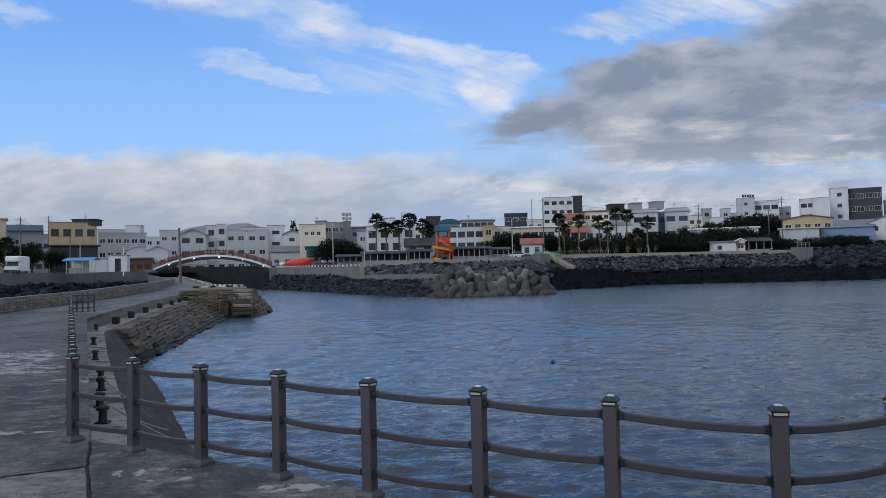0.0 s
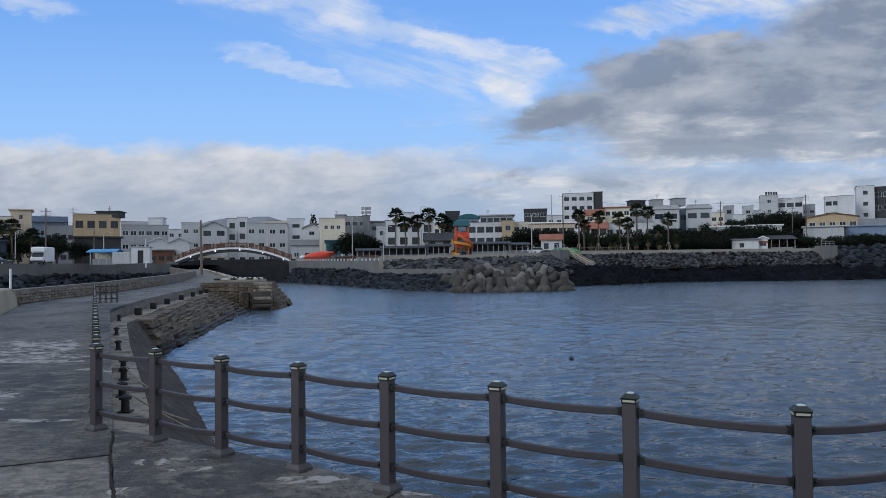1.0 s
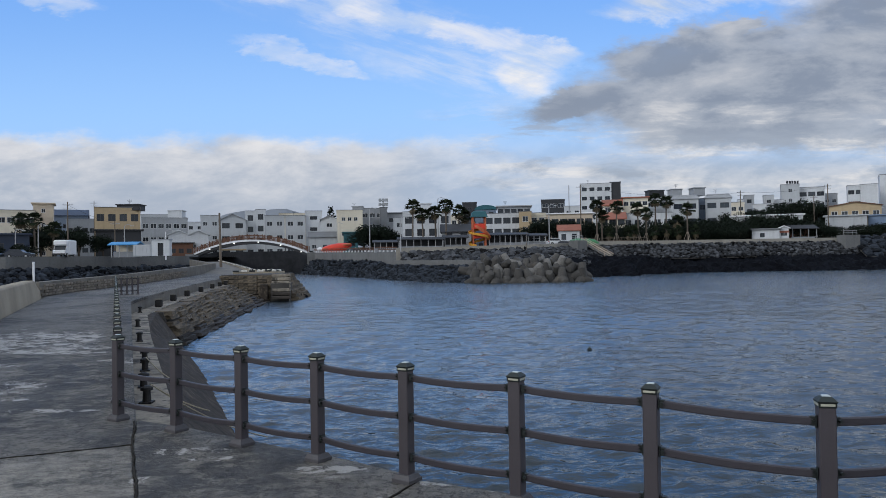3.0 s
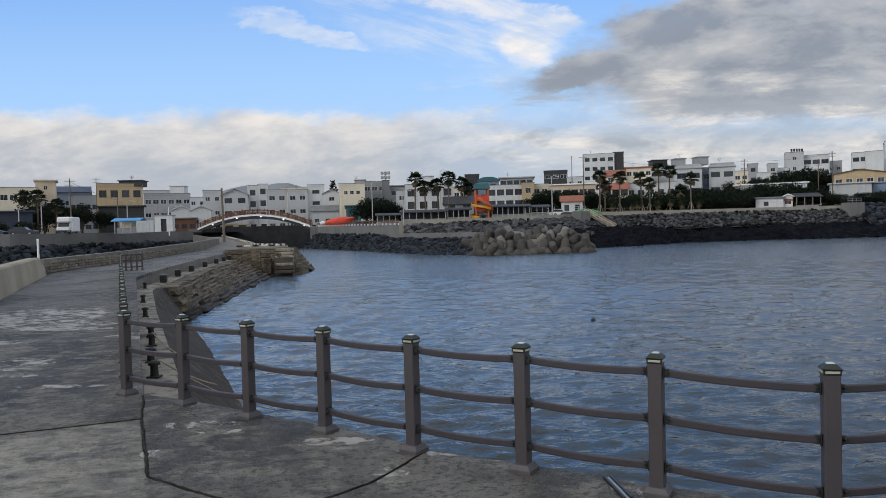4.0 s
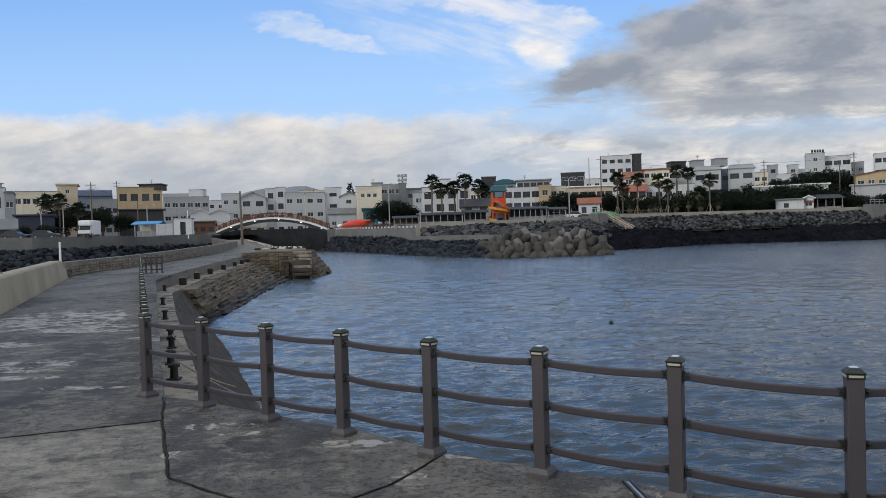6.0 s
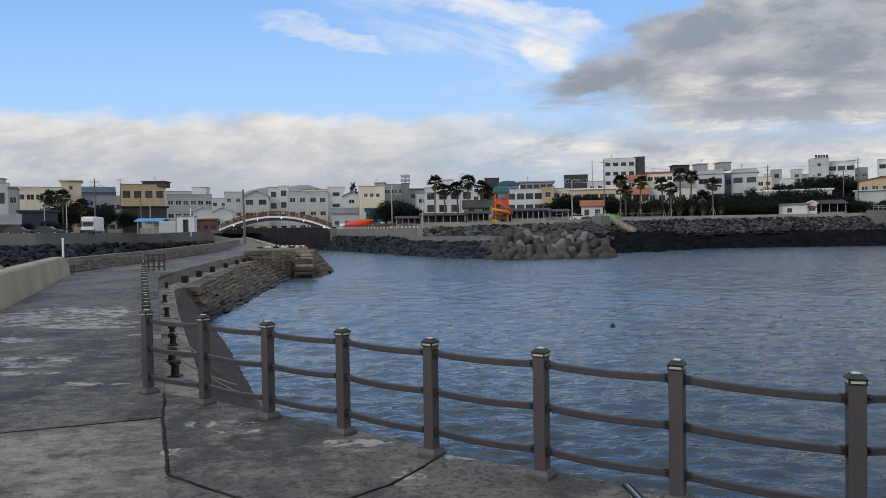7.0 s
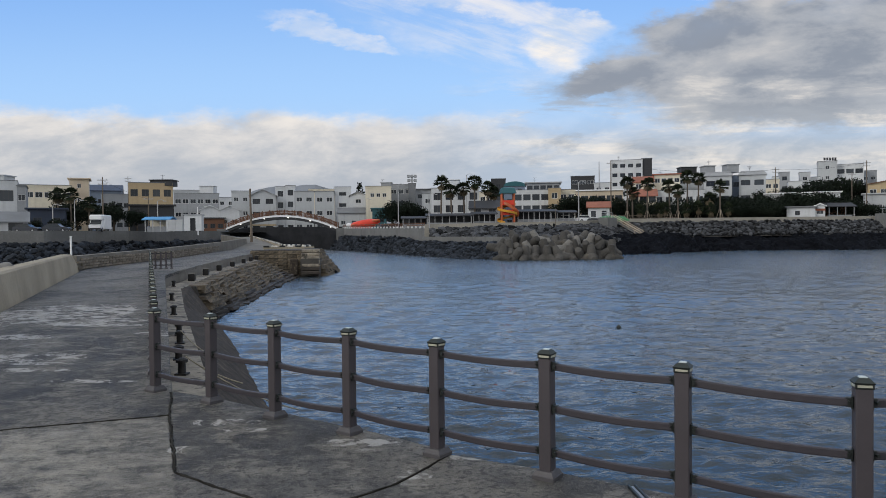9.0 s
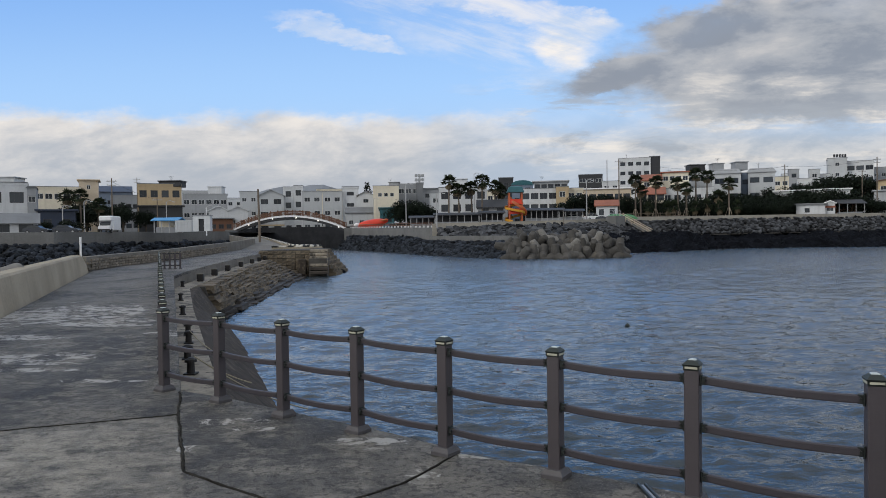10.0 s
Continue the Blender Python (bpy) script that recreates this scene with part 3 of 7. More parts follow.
# ---------- the sea ----------
def sea():
    """One sheet of water to the horizon, with real wavelets in the basin that die away towards its rim."""
    x0, x1, y0, y1 = -16.0, 80.0, 4.0, 150.0
    xs, ys = np.arange(x0, x1 + 1e-6, 0.14), [y0]
    while ys[-1] < y1:
        ys.append(ys[-1] + max(0.065, 0.0048 * ys[-1]))
    ys = np.array(ys)
    gx, gy = np.meshgrid(xs, ys, indexing="ij")
    rows = np.maximum(0.065, 0.0048 * gy)
    h = np.zeros_like(gx)
    r = np.random.RandomState(4)
    for k in range(64):
        length = 0.32 * (2.6 / 0.32) ** (r.rand() ** 1.8)
        a = radians(80) + r.normal(0, 0.72)
        kx, ky = 2 * math.pi / length * math.cos(a), 2 * math.pi / length * math.sin(a)
        amp = WAVE_SLOPE * length / (2 * math.pi) * (1.0 if length < 1.2 else 0.55)
        ph = kx * gx + ky * gy + r.rand() * 6.283
        h += amp * np.clip((length / rows - 2.5) / 3.0, 0, 1) * (np.sin(ph) + 0.2 * np.cos(2 * ph))
    # gusts: rougher and smoother patches
    gust = 0.8 + 0.3 * np.sin(gx * 0.21 + 1.3 * np.sin(gy * 0.13)) * np.sin(gy * 0.17 + 0.9 * np.sin(gx * 0.11))
    rim = np.clip(np.minimum.reduce([gx - x0, x1 - gx, gy - y0, y1 - gy]) / 6.0, 0, 1)
    rim[:, :] *= 1.0 - 0.1 * np.clip((gy - 14) / 70, 0, 1)
    h *= gust * rim
    nx, ny = len(xs), len(ys)
    verts = np.stack([gx, gy, WATER + h], -1).reshape(-1, 3)
    idx = np.arange(nx * ny).reshape(nx, ny)
    quads = np.stack([idx[:-1, :-1], idx[1:, :-1], idx[1:, 1:], idx[:-1, 1:]], -1).reshape(-1, 4)
    xe, ye, n0 = xs[-1], ys[-1], len(verts)
    far = 3000.0
    ring = [(-far, -600, WATER), (far, -600, WATER), (far, 4500, WATER), (-far, 4500, WATER), (x0, y0, WATER), (xe, y0, WATER), (xe, ye, WATER), (x0, ye, WATER)]
    verts = np.concatenate([verts, np.array(ring)])
    around = [[n0, n0 + 1, n0 + 5, n0 + 4], [n0 + 1, n0 + 2, n0 + 6, n0 + 5], [n0 + 2, n0 + 3, n0 + 7, n0 + 6], [n0 + 3, n0, n0 + 4, n0 + 7]]
    quads = np.concatenate([quads, np.array(around)])
    me = bpy.data.meshes.new("water")
    me.vertices.add(len(verts))
    me.vertices.foreach_set("co", verts.astype(np.float32).ravel())
    me.loops.add(quads.size)
    me.loops.foreach_set("vertex_index", quads.astype(np.int32).ravel())
    me.polygons.add(len(quads))
    me.polygons.foreach_set("loop_start", np.arange(0, quads.size, 4, dtype=np.int32))
    me.update(calc_edges=True)
    me.polygons.foreach_set("use_smooth", np.ones(len(quads), dtype=bool))
    me.validate()
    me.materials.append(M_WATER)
    tagged(new("water", me), "dark blue harbour water ruffled by small waves", "sea", kind="structure")


WAVE_SLOPE = 0.050
sea()

# ---------- pier: deck, quay walls, parapets ----------
RAIL_ARC = [(-3.18, 8.36), (-2.375, 7.81), (-1.57, 7.2), (-0.78, 6.635), (0.0, 5.995), (0.8, 5.453), (1.607, 4.921), (2.49, 4.434), (3.433, 4.662), (4.376, 4.89),
            (5.32, 5.118), (6.26, 5.346)]
PIER_DIR = Vector((-0.3733, 0.9277))
PIER_SIDE = Vector((0.9277, 0.3733))
# quay edge: round the corner under the railing, then along the pier to the landing
arc_n = [-n for n in normals2(RAIL_ARC)]
EDGE_ARC = [(p[0] + n.x * 0.17, p[1] + n.y * 0.17) for p, n in zip(RAIL_ARC, arc_n)]
EDGE_PIER = [(-3.02, 8.44), (-8.50, 22.6), (-11.9, 31.5), (-12.75, 35.2), (-14.1, 43.0), (-15.5, 52.5), (-16.9, 62.0), (-17.9, 70.0)]
LANDING = [(-13.4, 70.6), (-13.4, 80.0), (-19.5, 88.0)]
INNER = [(-0.2, -16.0), (-1.9, -9.0), (-5.75, 5.8), (-9.9, 16.1), (-18.0, 36.6), (-18.9, 42.0), (-19.7, 52.0), (-24.5, 83.0), (-26.5, 92.0)]

deck_outline = ([(6.2, -16.0), (6.2, 5.50)] + [e for e in EDGE_ARC[::-1] if e[0] < 6.1][:-1] + EDGE_PIER + LANDING + INNER[::-1])
bm = prism(bmesh.new(), deck_outline, -4.0, lambda x, y: deck_z(x) - 0.05)
quay_body = tagged(part("pier", bm, M_KERB), "concrete pier with a weathered deck above the harbour basin", "pier", kind="structure")


def shrink(outline, d):
    """A plan outline moved inwards by d on every side."""
    area = sum(a[0] * b[1] - b[0] * a[1] for a, b in zip(outline, outline[1:] + outline[:1]))
    pts = [Vector(p) for p in (outline if area > 0 else outline[::-1])]
    out = []
    for i, p in enumerate(pts):
        e0, e1 = (p - pts[i - 1]).normalized(), (pts[(i + 1) % len(pts)] - p).normalized()
        n0, n1 = Vector((-e0.y, e0.x)), Vector((-e1.y, e1.x))
        m = (n0 + n1).normalized()
        out.append(p + m * (d / max(0.35, m.dot(n0))))
    return [(p.x, p.y) for p in out]


def ragged(outline):
    """The outline with its near edges broken up, as frost and salt leave them."""
    out = []
    for a, b in zip(outline, outline[1:] + outline[:1]):
        a, b = Vector(a), Vector(b)
        k = max(1, int((b - a).length / 0.09)) if (a + b).length < 19 and (b - a).length < 7 else 1
        for i in range(k):
            p = a.lerp(b, i / k)
            q = Vector((p.x * 3.1, p.y * 3.1, 0.4))
            amount = 0.017 if 0 < i < k else 0.0
            out.append((p.x + amount * noise.noise(q) + amount * 0.5 * noise.noise(q * 4), p.y + amount * noise.noise(q + Vector((9, 2, 5))) + amount * 0.5 * noise.noise(q * 4 + Vector((3, 8, 1)))))
    return out


def slab(outline, gap=0.007):
    """One cast slab of the deck, with open joints round it and worn arrises."""
    b = bmesh.new()
    outline = ragged(outline)
    a = shrink(outline, gap)
    c = shrink(outline, gap + 0.010)
    lo = [b.verts.new((x, y, deck_z(x) - 0.14)) for x, y in a]
    mid = [b.verts.new((x, y, deck_z(x) - 0.010)) for x, y in a]
    hi = [b.verts.new((x, y, deck_z(x))) for x, y in c]
    k = len(a)
    for p, q in ((lo, mid), (mid, hi)):
        for i in range(k):
            b.faces.new((p[i], p[(i + 1) % k], q[(i + 1) % k], q[i]))
    b.faces.new(hi)
    return part("slab", b, M_DECK, quay_body)


def off(line, d):
    return [(p[0] + n.x * d, p[1] + n.y * d) for p, n in zip(line, normals2(line))]


joint_long = [(-2.99, 8.36), (-2.62, 7.27), (-2.17, 6.15), (-1.93, 5.57), (-1.05, 4.9), (0.1, 3.1), (0.4, -16.0)]
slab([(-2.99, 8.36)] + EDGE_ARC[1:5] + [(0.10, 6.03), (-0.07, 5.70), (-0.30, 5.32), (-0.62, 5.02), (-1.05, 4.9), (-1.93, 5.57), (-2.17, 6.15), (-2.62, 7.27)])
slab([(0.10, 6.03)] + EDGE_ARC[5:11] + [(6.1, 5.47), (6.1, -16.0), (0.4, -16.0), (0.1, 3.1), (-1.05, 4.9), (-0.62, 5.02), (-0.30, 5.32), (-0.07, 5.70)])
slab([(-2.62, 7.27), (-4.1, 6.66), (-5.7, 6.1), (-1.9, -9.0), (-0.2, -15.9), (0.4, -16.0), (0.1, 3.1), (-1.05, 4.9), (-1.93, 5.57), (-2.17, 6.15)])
slab([(-2.99, 8.36), (-6.15, 16.6), (-9.7, 16.0), (-5.7, 6.1), (-4.1, 6.66), (-2.62, 7.27)])
slab([(-6.15, 16.6), (-9.75, 26.0), (-13.7, 26.0), (-9.7, 16.0)])
slab([(-9.75, 26.0), (-11.9, 31.6), (-12.7, 35.2), (-13.3, 38.5), (-18.2, 38.0), (-17.9, 36.5), (-13.7, 26.0)])
slab([(-13.3, 38.5), (-14.1, 43.0), (-15.55, 52.5), (-19.7, 52.0), (-18.9, 42.0), (-18.2, 38.0)])
slab([(-15.55, 52.5), (-16.95, 62.0), (-17.95, 70.0), (-22.5, 70.0), (-19.7, 52.0)])
slab([(-17.95, 70.0), (-13.5, 70.7), (-13.5, 80.0), (-19.5, 87.9), (-26.4, 91.8), (-24.5, 83.0), (-22.5, 70.0)])

# dark moss and grit that fill the open joints
def joint_filler(line, width, seed):
    pts = resample([(x, y, 0.0) for x, y in line], 0.045)
    b = bmesh.new()
    rows = []
    for i, (p, nn) in enumerate(zip(pts, normals2([(q.x, q.y) for q in pts]))):
        q = Vector((p.x * 3.1, p.y * 3.1, 0.4))
        c = Vector((p.x + 0.017 * noise.noise(q), p.y + 0.017 * noise.noise(q + Vector((9, 2, 5)))))
        lump = Vector((p.x * 9, p.y * 9, seed))
        w0 = width * max(0.25, 0.8 + 1.6 * noise.noise(lump))
        w1 = width * max(0.25, 0.8 + 1.6 * noise.noise(lump + Vector((4, 7, 1))))
        z = deck_z(p.x)
        top = 0.006 + 0.006 * noise.noise(lump * 2)
        rows.append([(c.x - nn.x * w0, c.y - nn.y * w0, z + 0.001), (c.x - nn.x * w0 * 0.5, c.y - nn.y * w0 * 0.5, z + top), (c.x + nn.x * w1 * 0.5, c.y + nn.y * w1 * 0.5, z + top),
                     (c.x + nn.x * w1, c.y + nn.y * w1, z + 0.001), (c.x, c.y, z - 0.03)])
    return part("joint_filler", ribbon(b, rows), M_MOSS, quay_body, "dark moss and grit in a deck joint")


joint_filler([(-2.97, 8.28), (-2.62, 7.27), (-2.17, 6.15), (-1.93, 5.57), (-1.05, 4.9), (0.1, 3.1), (0.2, 1.0)], 0.013, 1.0)
joint_filler([(-2.62, 7.27), (-4.1, 6.66), (-5.6, 6.12)], 0.010, 2.0)
joint_filler([(0.10, 6.03), (-0.07, 5.70), (-0.30, 5.32), (-0.62, 5.02), (-1.05, 4.9)], 0.009, 3.0)

# battered parapet on the harbour side, ending in a slope
bm = bmesh.new()
line = [(0.15, -16.0), (-1.6, -9.0), (-5.5, 5.8), (-9.76, 16.12), (-14.0, 26.6), (-17.0, 34.05), (-18.45, 37.6)]
tops = [deck_z(p[0]) + 0.86 for p in line]
tops[-1] = deck_z(-18.45) + 0.10
rows = []
for (x, y), nn, t in zip(line, normals2(line), tops):
    b0 = deck_z(x) - 0.3
    rows.append([(x, y, b0), (x - nn.x * 0.16, y - nn.y * 0.16, t - 0.06), (x - nn.x * 0.22, y - nn.y * 0.22, t), (x - nn.x * 0.62, y - nn.y * 0.62, t),
                 (x - nn.x * 0.95, y - nn.y * 0.95, b0 - 3.0)])
parapet = part("parapet", ribbon(bm, rows), M_PARAPET)
tagged(parapet, "low battered parapet of pale weathered concrete", "parapet wall", kind="structure")

# rubble-faced wall that leads on along the path
bm = bmesh.new()
line2 = [(-18.1, 36.4), (-18.95, 42.0), (-19.8, 52.0), (-24.6, 83.0), (-29.7, 112.0), (-44.0, 148.0)]
z2 = [0.2, 0.2, 0.22, 0.3, 0.4, 1.2]
wall_along(bm, line2, 0.55, [z - 2.5 for z in z2], [z + h for z, h in zip(z2, (0.72, 0.74, 0.80, 1.0, 1.25, 1.2))], 0.05)
tagged(part("path_wall", bm, M_KERB), "long grey-beige concrete wall along the pier path", "wall", kind="structure")

# masonry facing of the wall, course by course, under a plain coping
stone_rnd = random.Random(17)
path_wall = bpy.data.objects["path_wall"]
FACING = []
for k in range(5):
    b = bmesh.new()
    bmesh.ops.create_cube(b, size=1.0)
    bmesh.ops.bevel(b, geom=b.edges[:], offset=0.12, segments=1, affect="EDGES")
    for v in b.verts:
        v.co += Vector((stone_rnd.uniform(-.07, .07), stone_rnd.uniform(-.05, .05), stone_rnd.uniform(-.08, .08)))
    FACING.append(mesh_of("stone", b, M_FACING))
for c in range(4):
    f0 = [(x, y, z + 0.10 + 0.145 * c) for (x, y), z in zip(line2[:4], z2)]
    pts = resample(f0, 0.52 + 0.05 * (c % 2))[c % 2:]
    for a, b in zip(pts[:75], pts[1:75]):
        d = b - a
        side = Vector((d.y, -d.x, 0)).normalized()
        part("stone", stone_rnd.choice(FACING), None, path_wall, m=Matrix.Translation((a + b) / 2 + side * 0.0) @ Matrix.Rotation(math.atan2(d.y, d.x), 4, "Z") @ Matrix.Diagonal((d.length * 0.94, 0.09, 0.130, 1)))

# path that climbs from the landing to the shore road
bm = bmesh.new()
prism(bm, [(-19.5, 88.0), (-26.5, 92.0), (-30.0, 113.0), (-44.0, 149.0), (-38.0, 151.0), (-25.0, 114.0)], -4.0, lambda x, y: 0.24 + max(0.0, y - 90) * 0.028)
tagged(part("path", bm, M_KERB), "pale concrete path that climbs to the shore road", "path", kind="structure")

# lower ledge outside the deck, with the quay wall's upstand
LEDGE_IN = [(-3.04, 8.48), (-8.52, 22.6), (-11.92, 31.5), (-14.12, 43.0), (-15.52, 52.5), (-16.92, 62.0), (-17.8, 69.6)]
bm = bmesh.new()
rows = []
for i, ((x, y), nn) in enumerate(zip(LEDGE_IN, normals2(LEDGE_IN))):
    w = (0.58, 0.60, 0.70, 0.75, 0.7, 0.7, 0.7)[i]
    z = deck_z(x) - 0.55
    rows.append([(x, y, z), (x + nn.x * w, y + nn.y * w, z - 0.03), (x + nn.x * (w + 0.02), y + nn.y * (w + 0.02), -4.0), (x, y, -4.0)])
tagged(part("quay_ledge", ribbon(bm, rows), M_LEDGE), "stained concrete mooring ledge below the pier deck", "ledge", kind="structure")

# dark sloping ramp beside the ledge, down into the water
bm = bmesh.new()
ramp_line = [(-3.25, 10.5), (-4.78, 14.2), (-8.78, 24.8), (-11.5, 33.6)]
rows = []
for i, ((x, y), nn) in enumerate(zip(ramp_line, normals2(ramp_line))):
    z = deck_z(x) - 0.60
    w = (1.6, 1.75, 1.9, 1.2)[i]
    rows.append([(x - 0.5 * nn.x, y - 0.5 * nn.y, z), (x, y, z), (x + nn.x * w, y + nn.y * w, WATER - 0.15), (x + nn.x * w, y + nn.y * w, -4.0), (x - 0.5 * nn.x, y - 0.5 * nn.y, -4.0)])
tagged(part("boat_ramp", ribbon(bm, rows), M_RAMP), "dark wet concrete ramp sloping into the water", "ramp", kind="structure")


# stepped courses of old stone below the ledge
def block_mesh(seed, material):
    r = random.Random(seed)
    b = bmesh.new()
    bmesh.ops.create_cube(b, size=1.0)
    bmesh.ops.bevel(b, geom=b.edges[:], offset=0.10, segments=1, affect="EDGES")
    for v in b.verts:
        v.co += Vector((r.uniform(-.05, .05), r.uniform(-.12, .12), r.uniform(-.09, .09)))
    return mesh_of("stone", b, material)


BLOCKS = [block_mesh(i, M_QUAYSTONE) for i in range(6)]
BLOCKS_WET = [block_mesh(i + 9, M_QUAYWET) for i in range(5)]
course_line = [(-11.35, 33.6), (-13.25, 43.0), (-14.75, 52.5), (-16.1, 62.0), (-16.9, 69.0)]
bm = bmesh.new()
rows = []
for i, ((x, y), nn) in enumerate(zip(course_line, normals2(course_line))):
    w = (0.6, 1.9, 2.5, 3.1, 3.3)[i]
    z = deck_z(x) - 0.62
    rows.append([(x - nn.x * 0.3, y - nn.y * 0.3, z), (x + nn.x * 0.1, y + nn.y * 0.1, z), (x + nn.x * w, y + nn.y * w, WATER - 0.3), (x - nn.x * 0.3, y - nn.y * 0.3, WATER - 0.3)])
courses = tagged(part("stone_quay_face", ribbon(bm, rows), M_CORE), "stepped face of brown weathered stone blocks along the quay", "stone quay", kind="structure")
rnd = random.Random(5)
tier_count = 10
for k in range(tier_count):
    f = (k + 0.4) / tier_count
    pts = []
    for i, ((x, y), nn) in enumerate(zip(course_line, normals2(course_line))):
        w = (0.6, 1.9, 2.5, 3.1, 3.3)[i]
        pts.append((x + nn.x * (w * f + 0.02), y + nn.y * (w * f + 0.02), deck_z(x) - 0.66 + (WATER - deck_z(x) + 0.56) * f))
    pts = resample(pts, 1.7 + 0.6 * (k % 3))
    for a, b in zip(pts, pts[1:]):
        d = b - a
        if rnd.random() < 0.05:
            continue
        m = Matrix.Translation((a + b) / 2 + Vector((rnd.uniform(-.06, .06), rnd.uniform(-.06, .06), rnd.uniform(-.02, .02)))) @ Matrix.Rotation(math.atan2(d.y, d.x) + rnd.uniform(-.02, .02), 4, "Z") \
            @ Matrix.Rotation(rnd.uniform(-.03, .03), 4, "X") @ Matrix.Diagonal((d.length * rnd.uniform(0.9, 1.04), rnd.uniform(0.75, 1.05), rnd.uniform(0.19, 0.26), 1))
        part("stone", rnd.choice(BLOCKS_WET if k + 2 * rnd.random() > 7.6 else BLOCKS), None, courses, m=m)

# landing: masonry end with broad steps down to the water
bm = bmesh.new()
prism(bm, [(-17.9, 69.4), (-13.0, 69.9), (-12.8, 72.5), (-12.8, 80.0), (-18.0, 80.0)], -4.0, 0.52)
landing = tagged(part("landing", bm, M_CORE), "masonry landing at the end of the quay", "landing", kind="structure")
for k in range(7):
    for j in range(6):
        a = Vector((-17.6 + j * 0.88, 69.32 + j * 0.1, 0.4 - k * 0.36))
        part("stone", rnd.choice(BLOCKS), None, landing, m=Matrix.Translation(a + Vector((0, rnd.uniform(-.04, .04), -0.12))) @ Matrix.Rotation(0.11 + rnd.uniform(-.03, .03), 4, "Z") @ Matrix.Diagonal((0.9, 0.35, 0.36, 1)))
    for j in range(9):
        a = Vector((-12.75 + k * 0.30, 70.3 + j * 0.9, 0.4 - k * 0.36))
        part("stone", rnd.choice(BLOCKS), None, landing, m=Matrix.Translation(a + Vector((rnd.uniform(-.06, .06), 0, -0.12))) @ Matrix.Rotation(1.5 + rnd.uniform(-.06, .06), 4, "Z") @ Matrix.Diagonal((0.95, 0.8, 0.38, 1)))
steps = tagged(part("landing_steps", boxes(((-12.2, 69.4, -1.4), (1.7, 1.8, 2.2))), M_CORE), "worn stone landing steps going down to the water", "steps", kind="structure")
for k in range(7):
    b = bmesh.new()
    box(b, (-12.30 + 0.05 * k, 69.85 - 0.30 * k, 0.42 - 0.34 * k), (1.75, 0.62, 0.30), 6, 0.05)
    part("step", b, M_LEDGE if k < 5 else M_QUAYWET, steps)
bm = boxes(((-13.7, 68.8, -1.1), (0.7, 0.9, 1.5), 5, 0.06))
tagged(part("quay_recess", bm, M_RAMP), "dark wet stone pier block beside the landing steps", "quay block", kind="structure")
for k, (x, y, s) in enumerate(((-11.3, 73.0, 0.8), (-11.5, 75.5, 0.9), (-11.6, 78.0, 1.0), (-11.2, 71.4, 0.6), (-10.9, 74.3, 0.55))):
    b = bmesh.new()
    bmesh.ops.create_icosphere(b, subdivisions=2, radius=1.0)
    for v in b.verts:
        v.co *= 1 + 0.25 * noise.noise(v.co * 1.3 + Vector((k * 7, 0, 0)))
    tagged(part("shore_rock", b, M_LAVA, None, "dark wet rock at the foot of the landing", m=pose(x, y, WATER, 0, 0, 40 * k) @ Matrix.Diagonal((s, s, s * 0.75, 1))), category="rock", group="rocks at the landing")

# black and white kerb blocks along the landing's rim and the climbing path
KERB_A = resample([(-18.2, 76.5, 0.76), (-14.6, 78.0, 0.76), (-14.2, 80.5, 0.76)], 0.85)
KERB_B = resample([(-14.2, 81.2, 0.76), (-19.8, 92.0, 0.76), (-27.0, 115.0, 1.2), (-39.0, 150.0, 2.1)], 1.0)
bm = bmesh.new()
line = [(-18.4, 76.3), (-14.4, 77.9), (-13.9, 81.2), (-19.5, 92.2), (-26.5, 115.2), (-38.5, 150.2)]
wall_along(bm, line, 0.5, [-2.5] * 6, [0.70, 0.70, 0.70, 0.70, 1.12, 2.03])
kerb_wall = tagged(part("kerb_wall", bm, M_PARAPET), "low concrete upstand that carries the striped kerb", "low wall", kind="structure")
for i, p in enumerate(KERB_A + KERB_B):
    b = boxes(((0, 0, 0.05), (0.62, 0.30, 0.18), 0, 0.03))
    q = (KERB_A + KERB_B)[min(i + 1, len(KERB_A + KERB_B) - 1)] - p
    tagged(part("kerb_block", b, M_KERBWHITE if i % 2 else M_BLACK, None, "white painted kerb block" if i % 2 else "black painted kerb block",
                m=pose(p.x, p.y, p.z - 0.02, 0, 0, math.degrees(math.atan2(q.y, q.x)) if q.length else 0)), category="kerb", group="striped kerb")


# mooring bollards along the ledge
def bollard():
    ob = thing("bollard", pose(0, 0, 0), "short black iron mooring bollard on the quay ledge", "bollard", "bollards along the ledge")
    b = bmesh.new()
    tube(b, (0, 0, 0), (0, 0, 0.22), 0.068, 0.06, 14)
    part("shaft", b, M_BOLLARD, ob, smooth=False)
    b = bmesh.new()
    tube(b, (0, 0, 0.21), (0, 0, 0.255), 0.10, 0.095, 14)
    tube(b, (0, 0, 0.255), (0, 0, 0.28), 0.085, 0.04, 14)
    part("head", b, M_BOLLARD, ob)
    b = bmesh.new()
    box(b, (0, 0, 0.015), (0.2, 0.2, 0.03), 0, 0.006)
    part("base_plate", b, M_BOLLARD, ob)
    return ob


one = bollard()
spots = [(-4.25, 12.17), (-4.82, 13.6), (-5.52, 15.6), (-6.0, 16.9), (-7.70, 21.18), (-9.45, 25.75), (-11.9, 32.6)]
one.matrix_basis = pose(-4.25, 12.17, deck_z(-4.25) - 0.56)
for x, y in spots[1:]:
    copy_thing(one, pose(x, y, deck_z(x) - 0.56, 0, 0, 20))


